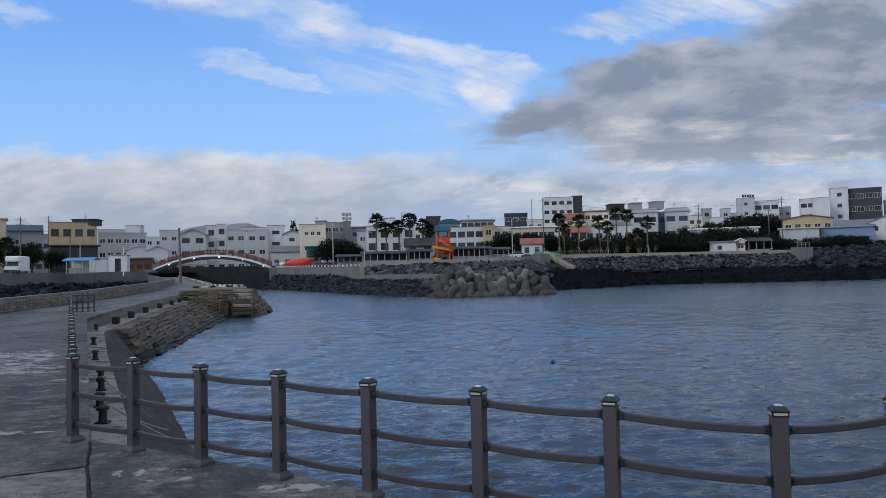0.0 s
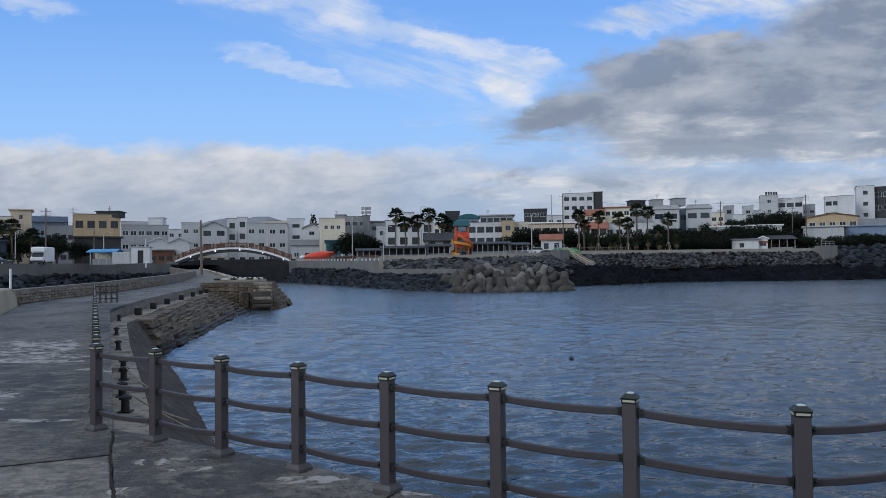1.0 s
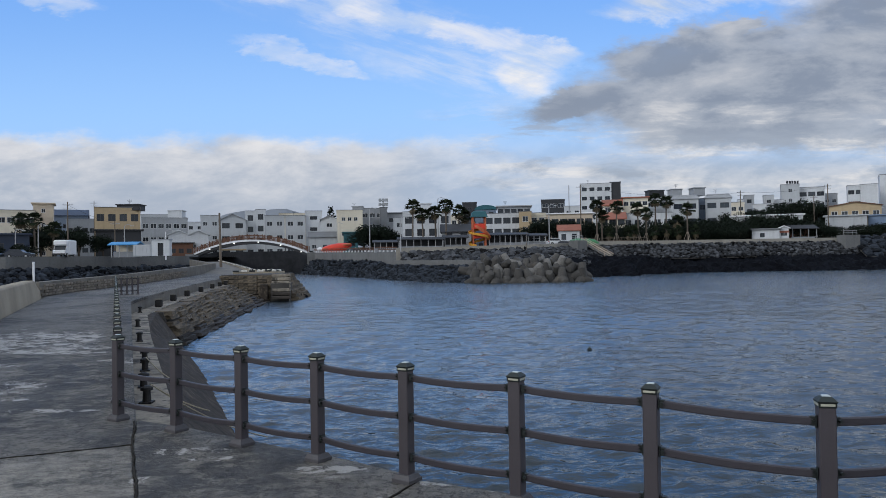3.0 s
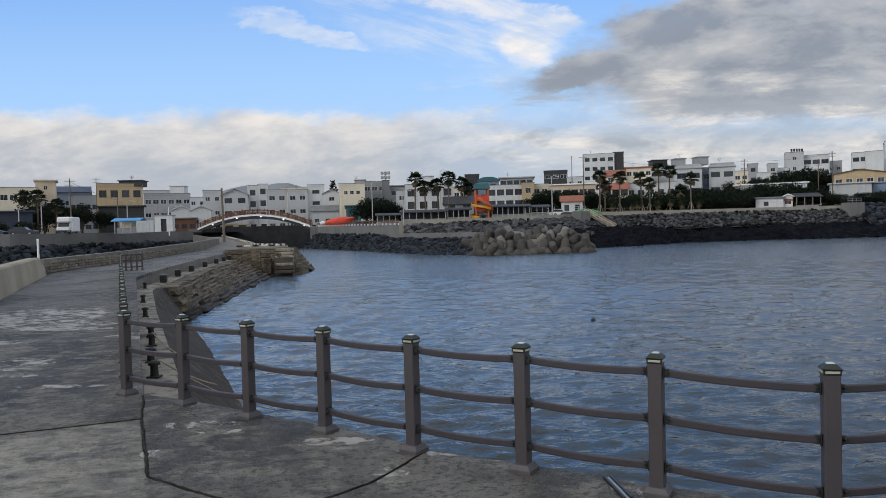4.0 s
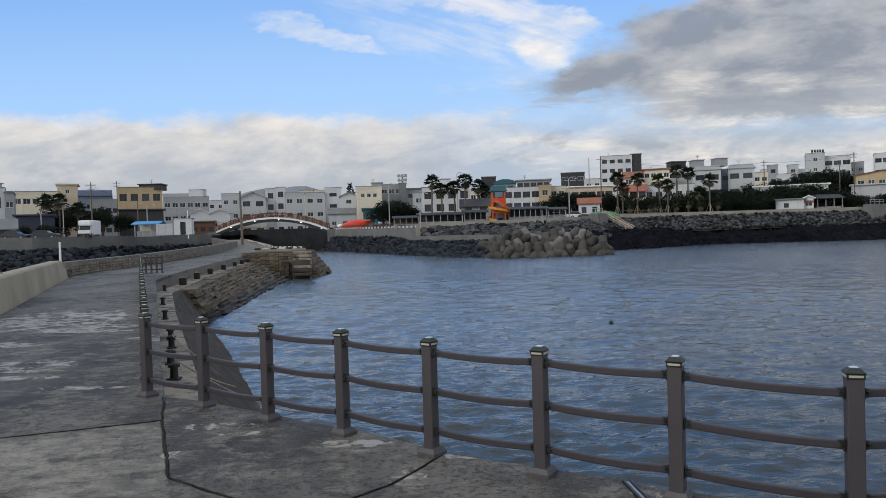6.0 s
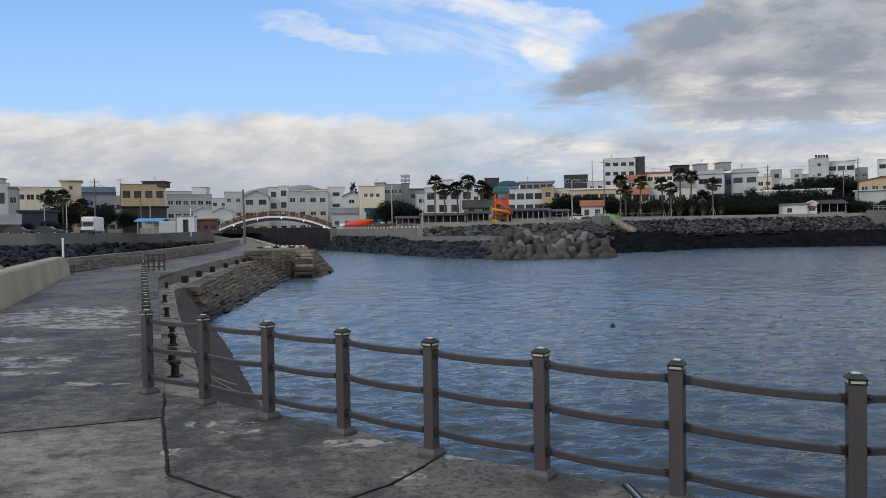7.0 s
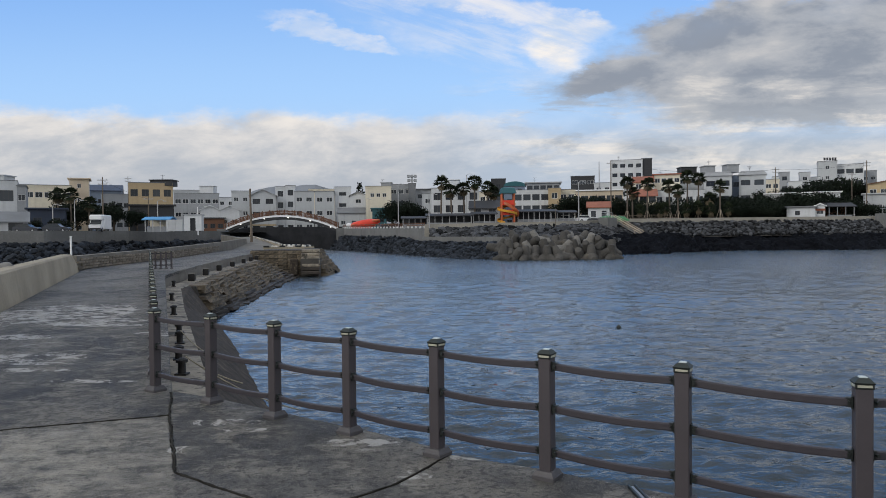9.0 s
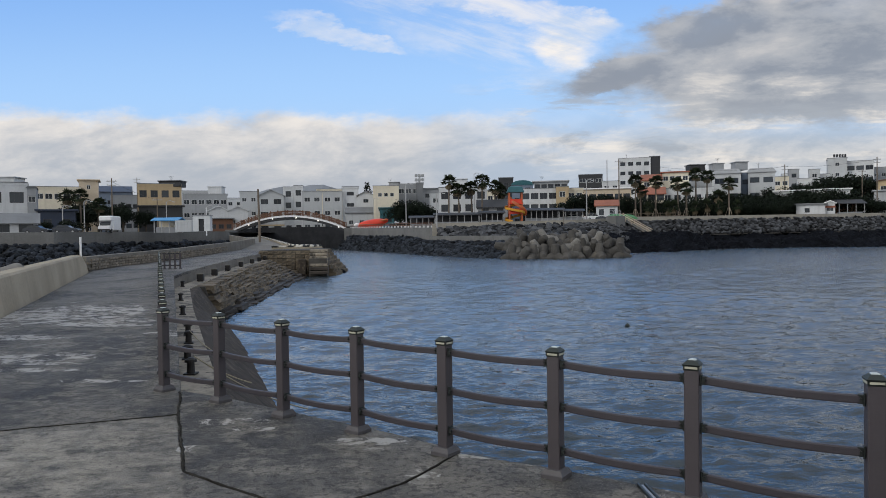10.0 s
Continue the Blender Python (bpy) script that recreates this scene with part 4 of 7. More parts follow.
def quay_fender():
    ob = thing("quay_fender", pose(0, 0, 0), "square black rubber fender block against the quay wall", "fender", "fenders along the quay")
    b = bmesh.new()
    box(b, (0, 0, 0.18), (0.38, 0.32, 0.36), 0, 0.04)
    part("block", b, M_BOLLARD, ob)
    b = bmesh.new()
    box(b, (0, 0, 0.375), (0.40, 0.34, 0.035), 0, 0.01)
    part("cap", b, M_KERB, ob, "weathered concrete cap")
    return ob


fender = quay_fender()
spots = [(-12.45, 36.6), (-13.45, 41.9), (-14.35, 47.4), (-15.25, 53.6), (-16.1, 59.8), (-16.75, 64.6), (-17.25, 68.6)]
for i, (x, y) in enumerate(spots):
    a = Vector((-1.5, 9.5))
    m = pose(x, y, deck_z(x) - 0.56, 0, 0, math.degrees(math.atan2(a.y, a.x)))
    if i == 0:
        fender.matrix_basis = m
    else:
        copy_thing(fender, m)

# slack mooring lines on the ledge and ramp
for a, b2, sag in (((-4.2, 12.2, -0.2), (-2.6, 13.6, -1.45), 0.12), ((-4.2, 12.2, -0.2), (-3.2, 12.0, -0.62), 0.05), ((-5.5, 15.6, -0.2), (-4.75, 14.9, -0.56), 0.04)):
    b = bmesh.new()
    pts = []
    for i in range(13):
        f = i / 12
        p = Vector(a).lerp(Vector(b2), f)
        p.z -= sag * 4 * f * (1 - f)
        pts.append(p)
    for p, q in zip(pts, pts[1:]):
        tube(b, p, q, 0.011, 0.011, 6)
    tagged(part("mooring_rope", b, M_ROPE, None, "thin pale mooring rope hanging slack from a bollard"), category="rope", group="mooring ropes")


# ---------- railing ----------
POST_H = 0.95


def rail_post():
    ob = thing("rail_post", pose(0, 0, 0), "square brown steel railing post with a black reflector cap", "railing post", "posts of the pier railing")
    b = bmesh.new()
    box(b, (0, 0, 0.455), (0.093, 0.093, 0.87), 0, 0.006)
    part("shaft", b, M_POST, ob)
    b = bmesh.new()
    ribbon(b, [[(-s, -s, z), (s, -s, z), (s, s, z), (-s, s, z)] for s, z in ((0.084, 0.0), (0.084, 0.028), (0.078, 0.034), (0.064, 0.062), (0.052, 0.066))])
    part("flange", b, M_PLATE, ob, "grey cast base flange")
    b = bmesh.new()
    ribbon(b, [[(-s, -s, z), (s, -s, z), (s, s, z), (-s, s, z)] for s, z in ((0.0485, 0.874), (0.051, 0.877), (0.051, 0.880), (0.0495, 0.881), (0.0495, 0.902), (0.053, 0.904), (0.055, 0.911))])
    cap = part("cap", b, M_BLACK, ob, "black plastic cap")
    b = bmesh.new()
    ribbon(b, [[(-s, -s, z), (s, -s, z), (s, s, z), (-s, s, z)] for s, z in ((0.055, 0.911), (0.028, 0.938))])
    part("cap_roof", b, M_CAPTOP, cap)
    b = bmesh.new()
    ribbon(b, [[(-s, -s, z), (s, -s, z), (s, s, z), (-s, s, z)] for s, z in ((0.024, 0.9383), (0.017, 0.944))])
    part("lens", b, M_CAPLENS, cap, "small glassy panel")
    for k in range(4):
        b = bmesh.new()
        box(b, (0, -0.0505, 0.8915), (0.078, 0.004, 0.014), 0, 0, Matrix.Rotation(k * math.pi / 2, 4, "Z"))
        part("reflector", b, M_STRIP, cap, "pale reflective strip")
    return ob


RAIL_Z = (0.196, 0.512, 0.820)


def rail_bracket_mesh():
    b = bmesh.new()
    box(b, (0.006, 0, 0), (0.012, 0.056, 0.074), 0, 0.003)
    box(b, (0.026, 0, 0), (0.034, 0.044, 0.056), 0, 0.004)
    tube(b, (0.026, -0.040, 0.004), (0.026, 0.040, 0.004), 0.007, 0.007, 6)
    tube(b, (0.026, -0.046, 0.004), (0.026, -0.036, 0.004), 0.013, 0.013, 6)
    return mesh_of("bracket", b, M_BLACK)


BRACKET = rail_bracket_mesh()


def rail_mesh(length, bow):
    """One rail between two posts, bowed slightly as it hangs and follows the curve."""
    b = bmesh.new()
    rows = []
    for i in range(9):
        f = i / 8
        x = -length / 2 + length * f
        o = bow * 4 * f * (1 - f)
        z = -0.010 * 4 * f * (1 - f)
        rows.append([(x, o - 0.017, z - 0.024), (x, o + 0.017, z - 0.024), (x, o + 0.019, z - 0.017), (x, o + 0.019, z + 0.018), (x, o + 0.012, z + 0.025),
                     (x, o - 0.012, z + 0.025), (x, o - 0.019, z + 0.018), (x, o - 0.019, z - 0.017)])
    return mesh_of("rail", ribbon(b, rows), M_RAIL)


CORNER = (2.49, 4.434)
post = rail_post()
placed = []


def set_post(x, y, yaw):
    m = pose(x, y, deck_z(x), 0, 0, -16 if (x, y) == CORNER else yaw)
    if not placed:
        post.matrix_basis = m
    else:
        copy_thing(post, m)
    placed.append((x, y))


def drop(p):
    """The rails sit a little lower towards the corner post."""
    return min(0.036, max(0.0, (p[0] - 1.45) * 0.035))


def set_span(a, b, bow):
    d = Vector(b) - Vector(a)
    yaw = math.degrees(math.atan2(d.y, d.x))
    za, zb = deck_z(a[0]) - drop(a), deck_z(b[0]) - drop(b)
    length = d.length - 0.092
    mid = (Vector(a) + Vector(b)) / 2
    lean = -math.degrees(math.atan2(zb - za, d.length))
    span = thing("railing_span", pose(mid.x, mid.y, (za + zb) / 2, 0, 0, yaw), "three brown steel rails between two railing posts", "railing", "spans of the pier railing")
    me = rail_mesh(length, bow)
    for z in RAIL_Z:
        r = part("rail", me, None, span, m=pose(0, 0, z, 0, lean, 0))
        for sgn in (-1, 1):
            part("bracket", BRACKET, None, r, "black rail bracket", m=pose(sgn * (length / 2), 0, 0, 0, 0, 0 if sgn < 0 else 180))
    return span


for i, p in enumerate(RAIL_ARC):
    t = Vector(RAIL_ARC[min(i + 1, len(RAIL_ARC) - 1)]) - Vector(RAIL_ARC[max(i - 1, 0)])
    set_post(p[0], p[1], math.degrees(math.atan2(t.y, t.x)))
for a, b in zip(RAIL_ARC, RAIL_ARC[1:]):
    set_span(a, b, -0.026)
along = [Vector((-3.18, 8.36)) + PIER_DIR * (1.13 * k) for k in range(0, 29)]
for p in along[1:]:
    set_post(p.x, p.y, math.degrees(math.atan2(PIER_DIR.y, PIER_DIR.x)))
for a, b in zip(along, along[1:]):
    set_span(a, b, 0.0)
turn = [along[-1] + PIER_SIDE * (0.26 * k) for k in range(1, 5)]
for p in turn:
    set_post(p.x, p.y, 20)
for a, b in zip([along[-1]] + turn, turn):
    set_span(a, b, 0.0)

# old steel joint strip let into the rim of the deck
strip = thing("joint_strip", pose(1.37, 5.04, deck_z(1.37), 0, 0, 3), "short dark steel strip let into the deck rim", "metal strip")
for dx in (-0.024, 0.024):
    b = bmesh.new()
    box(b, (dx, 0, 0.012), (0.018, 0.42, 0.026), 0, 0.004)
    part("flange", b, M_BLACK, strip)
b = bmesh.new()
box(b, (0, 0, 0.006), (0.028, 0.41, 0.014), 0, 0.003)
part("web", b, M_STEEL, strip, "worn pale metal centre")

# slim white marker post behind the parapet's end
mk = thing("marker_post", pose(-19.75, 39.0, 0.2), "slim white painted marker post behind the parapet", "marker post")
b = bmesh.new()
tube(b, (0, 0, -1.0), (0, 0, 1.72), 0.055, 0.055, 12)
part("pole", b, M_CARWHITE, mk)
b = bmesh.new()
tube(b, (0, 0, 1.72), (0, 0, 1.75), 0.065, 0.045, 12)
part("cap", b, M_CARWHITE, mk)

# small black float out in the basin
fl = thing("float", pose(7.3, 29.0, WATER), "small black fishing float on the water", "float")
b = bmesh.new()
bmesh.ops.create_uvsphere(b, u_segments=14, v_segments=9, radius=0.10)
part("ball", b, M_BLACK, fl, smooth=True)
b = bmesh.new()
tube(b, (0, 0, 0.09), (0, 0, 0.115), 0.02, 0.02, 8)
part("eye", b, M_BLACK, fl)


# ---------- tetrapods ----------
def tetrapod_mesh(material):
    b = bmesh.new()
    ways = [Vector((0, 0, 1))] + [Vector((math.sin(radians(109.5)) * math.cos(a), math.sin(radians(109.5)) * math.sin(a), math.cos(radians(109.5)))) for a in (0, radians(120), radians(240))]
    for w in ways:
        q = w.to_track_quat("Z", "Y").to_matrix().to_4x4()
        k, rings = 14, []
        for d, r in ((0.0, 0.62), (0.35, 0.62), (0.6, 0.58), (1.38, 0.43), (1.48, 0.38), (1.50, 0.30)):
            rings.append([q @ Vector((r * math.cos(2 * math.pi * i / k), r * math.sin(2 * math.pi * i / k), d)) for i in range(k)])
        ribbon(b, rings)
    return mesh_of("tetrapod", b, material, True)


TETRA = tetrapod_mesh(M_TETRA)
TETRA_PALE = tetrapod_mesh(M_TETRA_LIGHT)
rnd = random.Random(11)


def set_tetrapod(x, y, z, s, pale=False, upright=None):
    e = Euler((rnd.uniform(0, 6.28), rnd.uniform(0, 6.28), rnd.uniform(0, 6.28))) if upright is None else Euler((rnd.uniform(-.12, .12), rnd.uniform(-.12, .12), rnd.uniform(0, 6.28)))
    ob = new("tetrapod", TETRA_PALE if pale else TETRA)
    ob.matrix_basis = Matrix.LocRotScale((x, y, z), e, (s, s, s))
    return tagged(ob, "pale newer concrete tetrapod on the heap" if pale else "weathered brown-grey concrete tetrapod on the heap", "tetrapod", "tetrapods of the breakwater head")


for i in range(11):
    set_tetrapod(10.2 + i * 1.66 + rnd.uniform(-.3, .3), 108.6 + rnd.uniform(-.6, .6) + abs(i - 5) * 0.12, WATER + 0.4, 1.2, upright=None if i % 2 else True)
for i in range(10):
    set_tetrapod(11.2 + i * 1.72 + rnd.uniform(-.4, .4), 110.8 + rnd.uniform(-.5, .5), WATER + 1.3 + rnd.uniform(-.2, .25), 1.18, i in (2, 5), None if i % 3 else True)
for i in range(9):
    set_tetrapod(11.8 + i * 1.68 + rnd.uniform(-.4, .4), 113.0 + rnd.uniform(-.6, .6), WATER + 2.2 + rnd.uniform(-.3, .35), 1.18, i in (3, 6, 7))
for i in range(7):
    set_tetrapod(12.4 + i * 1.85 + rnd.uniform(-.4, .4), 115.3 + rnd.uniform(-.5, .5), WATER + 2.75 + rnd.uniform(-.3, .3), 1.18, i in (2, 5))
for i in range(9):
    set_tetrapod(10.0 + i * 1.9, 117.8 + rnd.uniform(-.5, .5), WATER + 1.5 + rnd.uniform(-.2, .2), 1.3)
# a few more outside the harbour parapet
for i, (x, y) in enumerate(((-12.4, 18.2), (-13.2, 20.4), (-14.6, 22.4), (-11.2, 15.2), (-15.8, 25.4))):
    tagged(set_tetrapod(x, y, 0.05 + 0.1 * (i % 2), 0.95, True), "pale concrete tetrapod outside the parapet", group="tetrapods outside the parapet")
for i, (x, y) in enumerate(((-13.6, 17.8), (-14.8, 20.8), (-16.0, 23.2), (-12.6, 14.8), (-17.2, 26.2), (-12.8, 16.8), (-14.2, 19.8), (-15.4, 22.6))):
    tagged(set_tetrapod(x, y, -1.25, 1.0), "weathered concrete tetrapod outside the parapet", group="tetrapods outside the parapet")

# ---------- shore ----------
def shore_z(x):
    """Level of the town's ground along the shore."""
    pts = ((-500, 3.0), (-20, 3.0), (0, 3.55), (44, 4.9), (125, 5.2), (700, 5.5))
    for (a, za), (b, zb) in zip(pts, pts[1:]):
        if x <= b:
            return za + (zb - za) * max(0.0, x - a) / (b - a)
    return pts[-1][1]


COAST = [(-420, 92), (-92, 107), (-62, 114), (-46, 150), (-63, 214), (-61, 246), (-30, 246), (-27.5, 213), (-2.0, 148.5), (27, 148), (44, 164), (122, 176), (190, 188), (420, 210)]
bm = bmesh.new()
rows = []
for x, y in COAST:
    rows.append([bm.verts.new((x, y, shore_z(x))), bm.verts.new((x * 1.35, max(y + 60, 300), shore_z(x) + 0.8)), bm.verts.new((x * 9 + (x > 0) * 900 - (x < -60) * 900, 3800, 14.0))])
for a, b in zip(rows, rows[1:]):
    bm.faces.new((a[0], b[0], b[1], a[1]))
    bm.faces.new((a[1], b[1], b[2], a[2]))
bmesh.ops.recalc_face_normals(bm, faces=bm.faces[:])
bmesh.ops.triangulate(bm, faces=bm.faces[:])
for f in bm.faces:
    if f.normal.z < 0:
        f.normal_flip()
tagged(part("ground", bm, M_GROUND), "paved and sandy ground of the shore town", "ground", kind="structure")

# left: harbour road wall; creek walls; right: seawall with its lower berm
bm = bmesh.new()
wall_along(bm, [(-420, 91.5), (-92, 106.5), (-62, 113.4), (-45.2, 149.5), (-61.8, 214)], 0.6, -3.0, [3.1, 3.1, 3.15, 3.2, 3.9])
tagged(part("harbour_wall", bm, M_SEAWALL_DARK), "grey concrete harbour road wall above dark boulders", "seawall", kind="structure")
bm = bmesh.new()
wall_along(bm, [(-28.2, 213), (-2.6, 147.2)], 0.5, -3.0, [4.2, 3.35])
tagged(part("creek_wall", bm, M_SEAWALL_DARK), "grey concrete retaining wall along the creek mouth", "seawall", kind="structure")
bm = bmesh.new()
wall_along(bm, [(-30.5, 246), (-28.2, 213)], 0.5, -3.0, [4.0, 4.2])
tagged(part("creek_side_wall", bm, M_SEAWALL_DARK), "grey concrete creek wall under the footbridge", "seawall", kind="structure")
bm = bmesh.new()
wall_along(bm, [(-62.2, 214), (-60.2, 228.5), (-29.8, 228.5)], 0.5, -3.0, [4.0, 5.0, 5.0])
tagged(part("creek_end_wall", bm, M_CREEK), "dark concrete wall at the head of the creek", "seawall", kind="structure")
bm = bmesh.new()
SEAWALL = [(-2.6, 146.6), (27, 147.4), (44, 163.4), (122, 175.4)]
wall_along(bm, SEAWALL, 0.5, -3.0, [4.15, 4.5, 5.25, 5.65], 0.08)
tagged(part("promenade_wall", bm, M_SEAWALL), "long pale concrete promenade wall above the boulders", "seawall", kind="structure")
bm = bmesh.new()
wall_along(bm, [(-2.9, 146.0), (-3.3, 142.6), (11.2, 124.0), (26, 124.5)], 1.2, -3.0, [1.6, 1.6, 1.5, 1.4], 0.05)
tagged(part("berm_wall", bm, M_SEAWALL_DARK), "lower grey concrete berm between two boulder slopes", "seawall", kind="structure")
bm = boxes(((36.5, 153.0, 3.0), (3.0, 2.6, 4.6), 35, 0.05))
tagged(part("stair_block", bm, M_SEAWALL_DARK), "grey concrete block where the stair leaves the promenade", "stair block", kind="structure")
bm = boxes(((108.0, 171.0, 3.3), (4.2, 3.0, 5.6), 10, 0.05))
tagged(part("outfall_block", bm, M_SEAWALL_DARK), "grey concrete block at the end of the promenade wall", "concrete block", kind="structure")


# ---------- boulders ----------
def boulder_mesh(seed, material):
    r = random.Random(seed)
    b = bmesh.new()
    bmesh.ops.create_icosphere(b, subdivisions=1, radius=0.62)
    for v in b.verts:
        v.co = v.co * r.uniform(0.75, 1.18)
        v.co.z *= 0.8
    bmesh.ops.bevel(b, geom=[e for e in b.edges if r.random() < 0.15], offset=0.06, segments=1, affect="EDGES")
    return mesh_of("boulder", b, material)


BOULDERS = [boulder_mesh(i, M_BOULDER) for i in range(8)]
BOULDERS_LIGHT = [boulder_mesh(i + 20, M_BOULDER_PALE) for i in range(8)]


def revetment(name, label, low, high, size, seed, material, meshes, stuff, near=150):
    """A slope of boulders between a low and a high line (same number of points), each x, y, z."""
    r = random.Random(seed)
    bm = bmesh.new()
    rows = [[bm.verts.new(Vector(p) + Vector((0, 0, -0.35))) for p in (a, b)] for a, b in zip(low, high)]
    for a, b in zip(rows, rows[1:]):
        bm.faces.new((a[0], b[0], b[1], a[1]))
    bmesh.ops.recalc_face_normals(bm, faces=bm.faces[:])
    core = tagged(part(name, bm, M_CORE), label, "boulder slope", kind="structure")
    low_p, high_p = [Vector(p) for p in low], [Vector(p) for p in high]
    lens = [((low_p[i + 1] - low_p[i]).length + (high_p[i + 1] - high_p[i]).length) / 2 for i in range(len(low) - 1)]
    spots = []
    for i, length in enumerate(lens):
        for k in range(max(1, round(length / (size * 0.92)))):
            f = (k + 0.5) / max(1, round(length / (size * 0.92)))
            a, b = low_p[i].lerp(low_p[i + 1], f), high_p[i].lerp(high_p[i + 1], f)
            rows_up = max(2, round((b - a).length / (size * 0.74)))
            for j in range(rows_up):
                g = (j + 0.5 + r.uniform(-.25, .25)) / rows_up
                p = a.lerp(b, g) + Vector((r.uniform(-.3, .3), r.uniform(-.3, .3), r.uniform(-.12, .12))) * size
                spots.append(p)
    r.shuffle(spots)
    spots.sort(key=lambda p: p.length)
    verts, faces = [], []
    for c, p in enumerate(spots):
        s = size * r.uniform(0.65, 1.25)
        m = Matrix.LocRotScale(p, Euler((r.uniform(-.5, .5), r.uniform(-.5, .5), r.uniform(0, 6.28))), (s * r.uniform(0.9, 1.35), s * r.uniform(0.8, 1.1), s * r.uniform(0.7, 1.0)))
        me = r.choice(meshes)
        if c < near:
            part("boulder", me, None, core, m=m)
        else:
            k = len(verts)
            verts += [tuple(m @ v.co) for v in me.vertices]
            faces += [tuple(k + i for i in f.vertices) for f in me.polygons]
    if faces:
        me = bpy.data.meshes.new("boulders")
        me.from_pydata(verts, [], faces)
        me.materials.append(stuff)
        ob = new("boulders", me)
        ob.parent = core
        tagged(ob, kind="stuff")


revetment("harbour_boulders", "dark basalt boulders below the harbour road wall",
          [(-110, 97, -2.4), (-60, 103, -2.4), (-38, 145, -2.2), (-54, 213, -2.0)], [(-110, 104.4, 1.15), (-61, 112.0, 1.15), (-44.2, 148.4, 1.2), (-60.6, 213, 1.3)],
          1.0, 1, M_BOULDER, BOULDERS, M_BOULDERS, 200)
revetment("creek_boulders", "dark basalt boulders below the creek wall",
          [(-32.5, 212, -2.4), (-23.2, 188, -2.4), (-12.5, 160, -2.4), (-2.6, 133, -2.4), (4.3, 114, -2.4), (11, 110, -2.4)], [(-28.4, 212.5, 2.1), (-19, 190, 1.9), (-8.3, 163, 1.6), (-3.6, 143.0, 0.5), (4.2, 132.4, 0.45), (11.2, 123.6, 0.4)],
          1.05, 2, M_BOULDER, BOULDERS, M_BOULDERS, 220)
revetment("berm_boulders", "grey boulders between the berm and the promenade wall",
          [(-1.2, 143.0, 1.2), (12.2, 126, 1.1), (27, 126.5, 1.0)], [(-1.0, 146.4, 3.0), (12, 146.8, 3.3), (27.5, 147.2, 3.6)], 1.35, 3, M_BOULDER_PALE, BOULDERS_LIGHT, M_BOULDERS_PALE, 120)
revetment("promenade_boulders", "grey and dark boulders below the promenade wall",
          [(26, 124.0, -1.5), (36, 140, 0.6), (47, 157.5, 1.2), (80, 163.5, 1.4), (120, 169.5, 1.5)], [(27.5, 147.0, 3.6), (36, 155, 3.9), (45, 163.2, 4.3), (80, 168.6, 4.6), (121, 174.8, 4.8)],
          0.88, 4, M_BOULDER_PALE, BOULDERS_LIGHT, M_BOULDERS_PALE, 280)
revetment("headland_boulders", "large grey boulders piled along the headland",
          [(108, 164, 1.0), (135, 166, 1.0), (200, 176, 1.0)], [(110, 174, 5.6), (136, 180, 6.6), (200, 190, 6.8)], 1.7, 6, M_BOULDER, BOULDERS, M_BOULDERS, 120)


def lava_shelf():
    """Low black lava reef between the boulders and the water."""
    verts, faces = [], []
    nx, ny = 240, 26
    for i in range(nx + 1):
        f = i / nx
        x = 24 + f * 190
        y0 = 120 + 31 * min(1, f * 5.2) + 5.0 * noise.noise(Vector((x * 0.06, 3, 0))) + 4.5 * noise.noise(Vector((x * 0.22, 9, 0))) + 3.0 * noise.noise(Vector((x * 0.7, 5, 0)))
        y1 = 128 + 30 * min(1, f * 5.2) + max(0, x - 60) * 0.12
        for j in range(ny + 1):
            g = j / ny
            y = y0 + (y1 + 8 - y0) * g
            z = WATER - 0.3 + 3.7 * min(1.0, g * 1.25) ** 0.85
            q = Vector((x * 0.35, y * 0.5, 0))
            z += 0.9 * noise.noise(q) + 0.7 * noise.noise(q * 2.7) + 0.55 * abs(noise.noise(q * 6.1)) - 0.25 * (1 - g)
            verts.append((x + 0.4 * noise.noise(q * 3), y, z))
    for i in range(nx):
        for j in range(ny):
            a = i * (ny + 1) + j
            faces.append((a, a + ny + 1, a + ny + 2, a + 1))
    me = bpy.data.meshes.new("lava_shelf")
    me.from_pydata(verts, [], faces)
    me.materials.append(M_LAVA)
    tagged(new("lava_shelf", me), "black lava rock foreshore at the water's edge", "rocky shore", kind="structure")


lava_shelf()
rnd = random.Random(21)
for i in range(16):
    x, y = rnd.uniform(86, 135), rnd.uniform(139, 147)
    s = rnd.uniform(0.6, 1.5)
    tagged(part("reef_rock", rnd.choice(BOULDERS), None, None, "small black reef rock awash", m=pose(x, y, WATER + 0.05, 0, 0, rnd.uniform(0, 360)) @ Matrix.Diagonal((s * 2, s, s * 0.5, 1))), category="rock", group="reef rocks")


def hill(name, x0, x1, y, peak, seed, label):
    verts, faces = [], []
    nx = 60
    for i in range(nx + 1):
        f = i / nx
        x = x0 + (x1 - x0) * f
        h = peak * (math.sin(math.pi * f) ** 1.4) * (1 + 0.12 * noise.noise(Vector((f * 7, seed, 0)))) + 0.03 * peak * noise.noise(Vector((f * 30, seed, 2)))
        for j, (dy, k) in enumerate(((-320, 0), (-150, 0.55), (0, 1.0), (260, 0.0))):
            verts.append((x, y + dy, 3 + max(0, h) * k))
    for i in range(nx):
        for j in range(3):
            a = i * 4 + j
            faces.append((a, a + 4, a + 5, a + 1))
    me = bpy.data.meshes.new(name)
    me.from_pydata(verts, [], faces)
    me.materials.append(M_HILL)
    tagged(new(name, me), label, "hill", kind="structure")


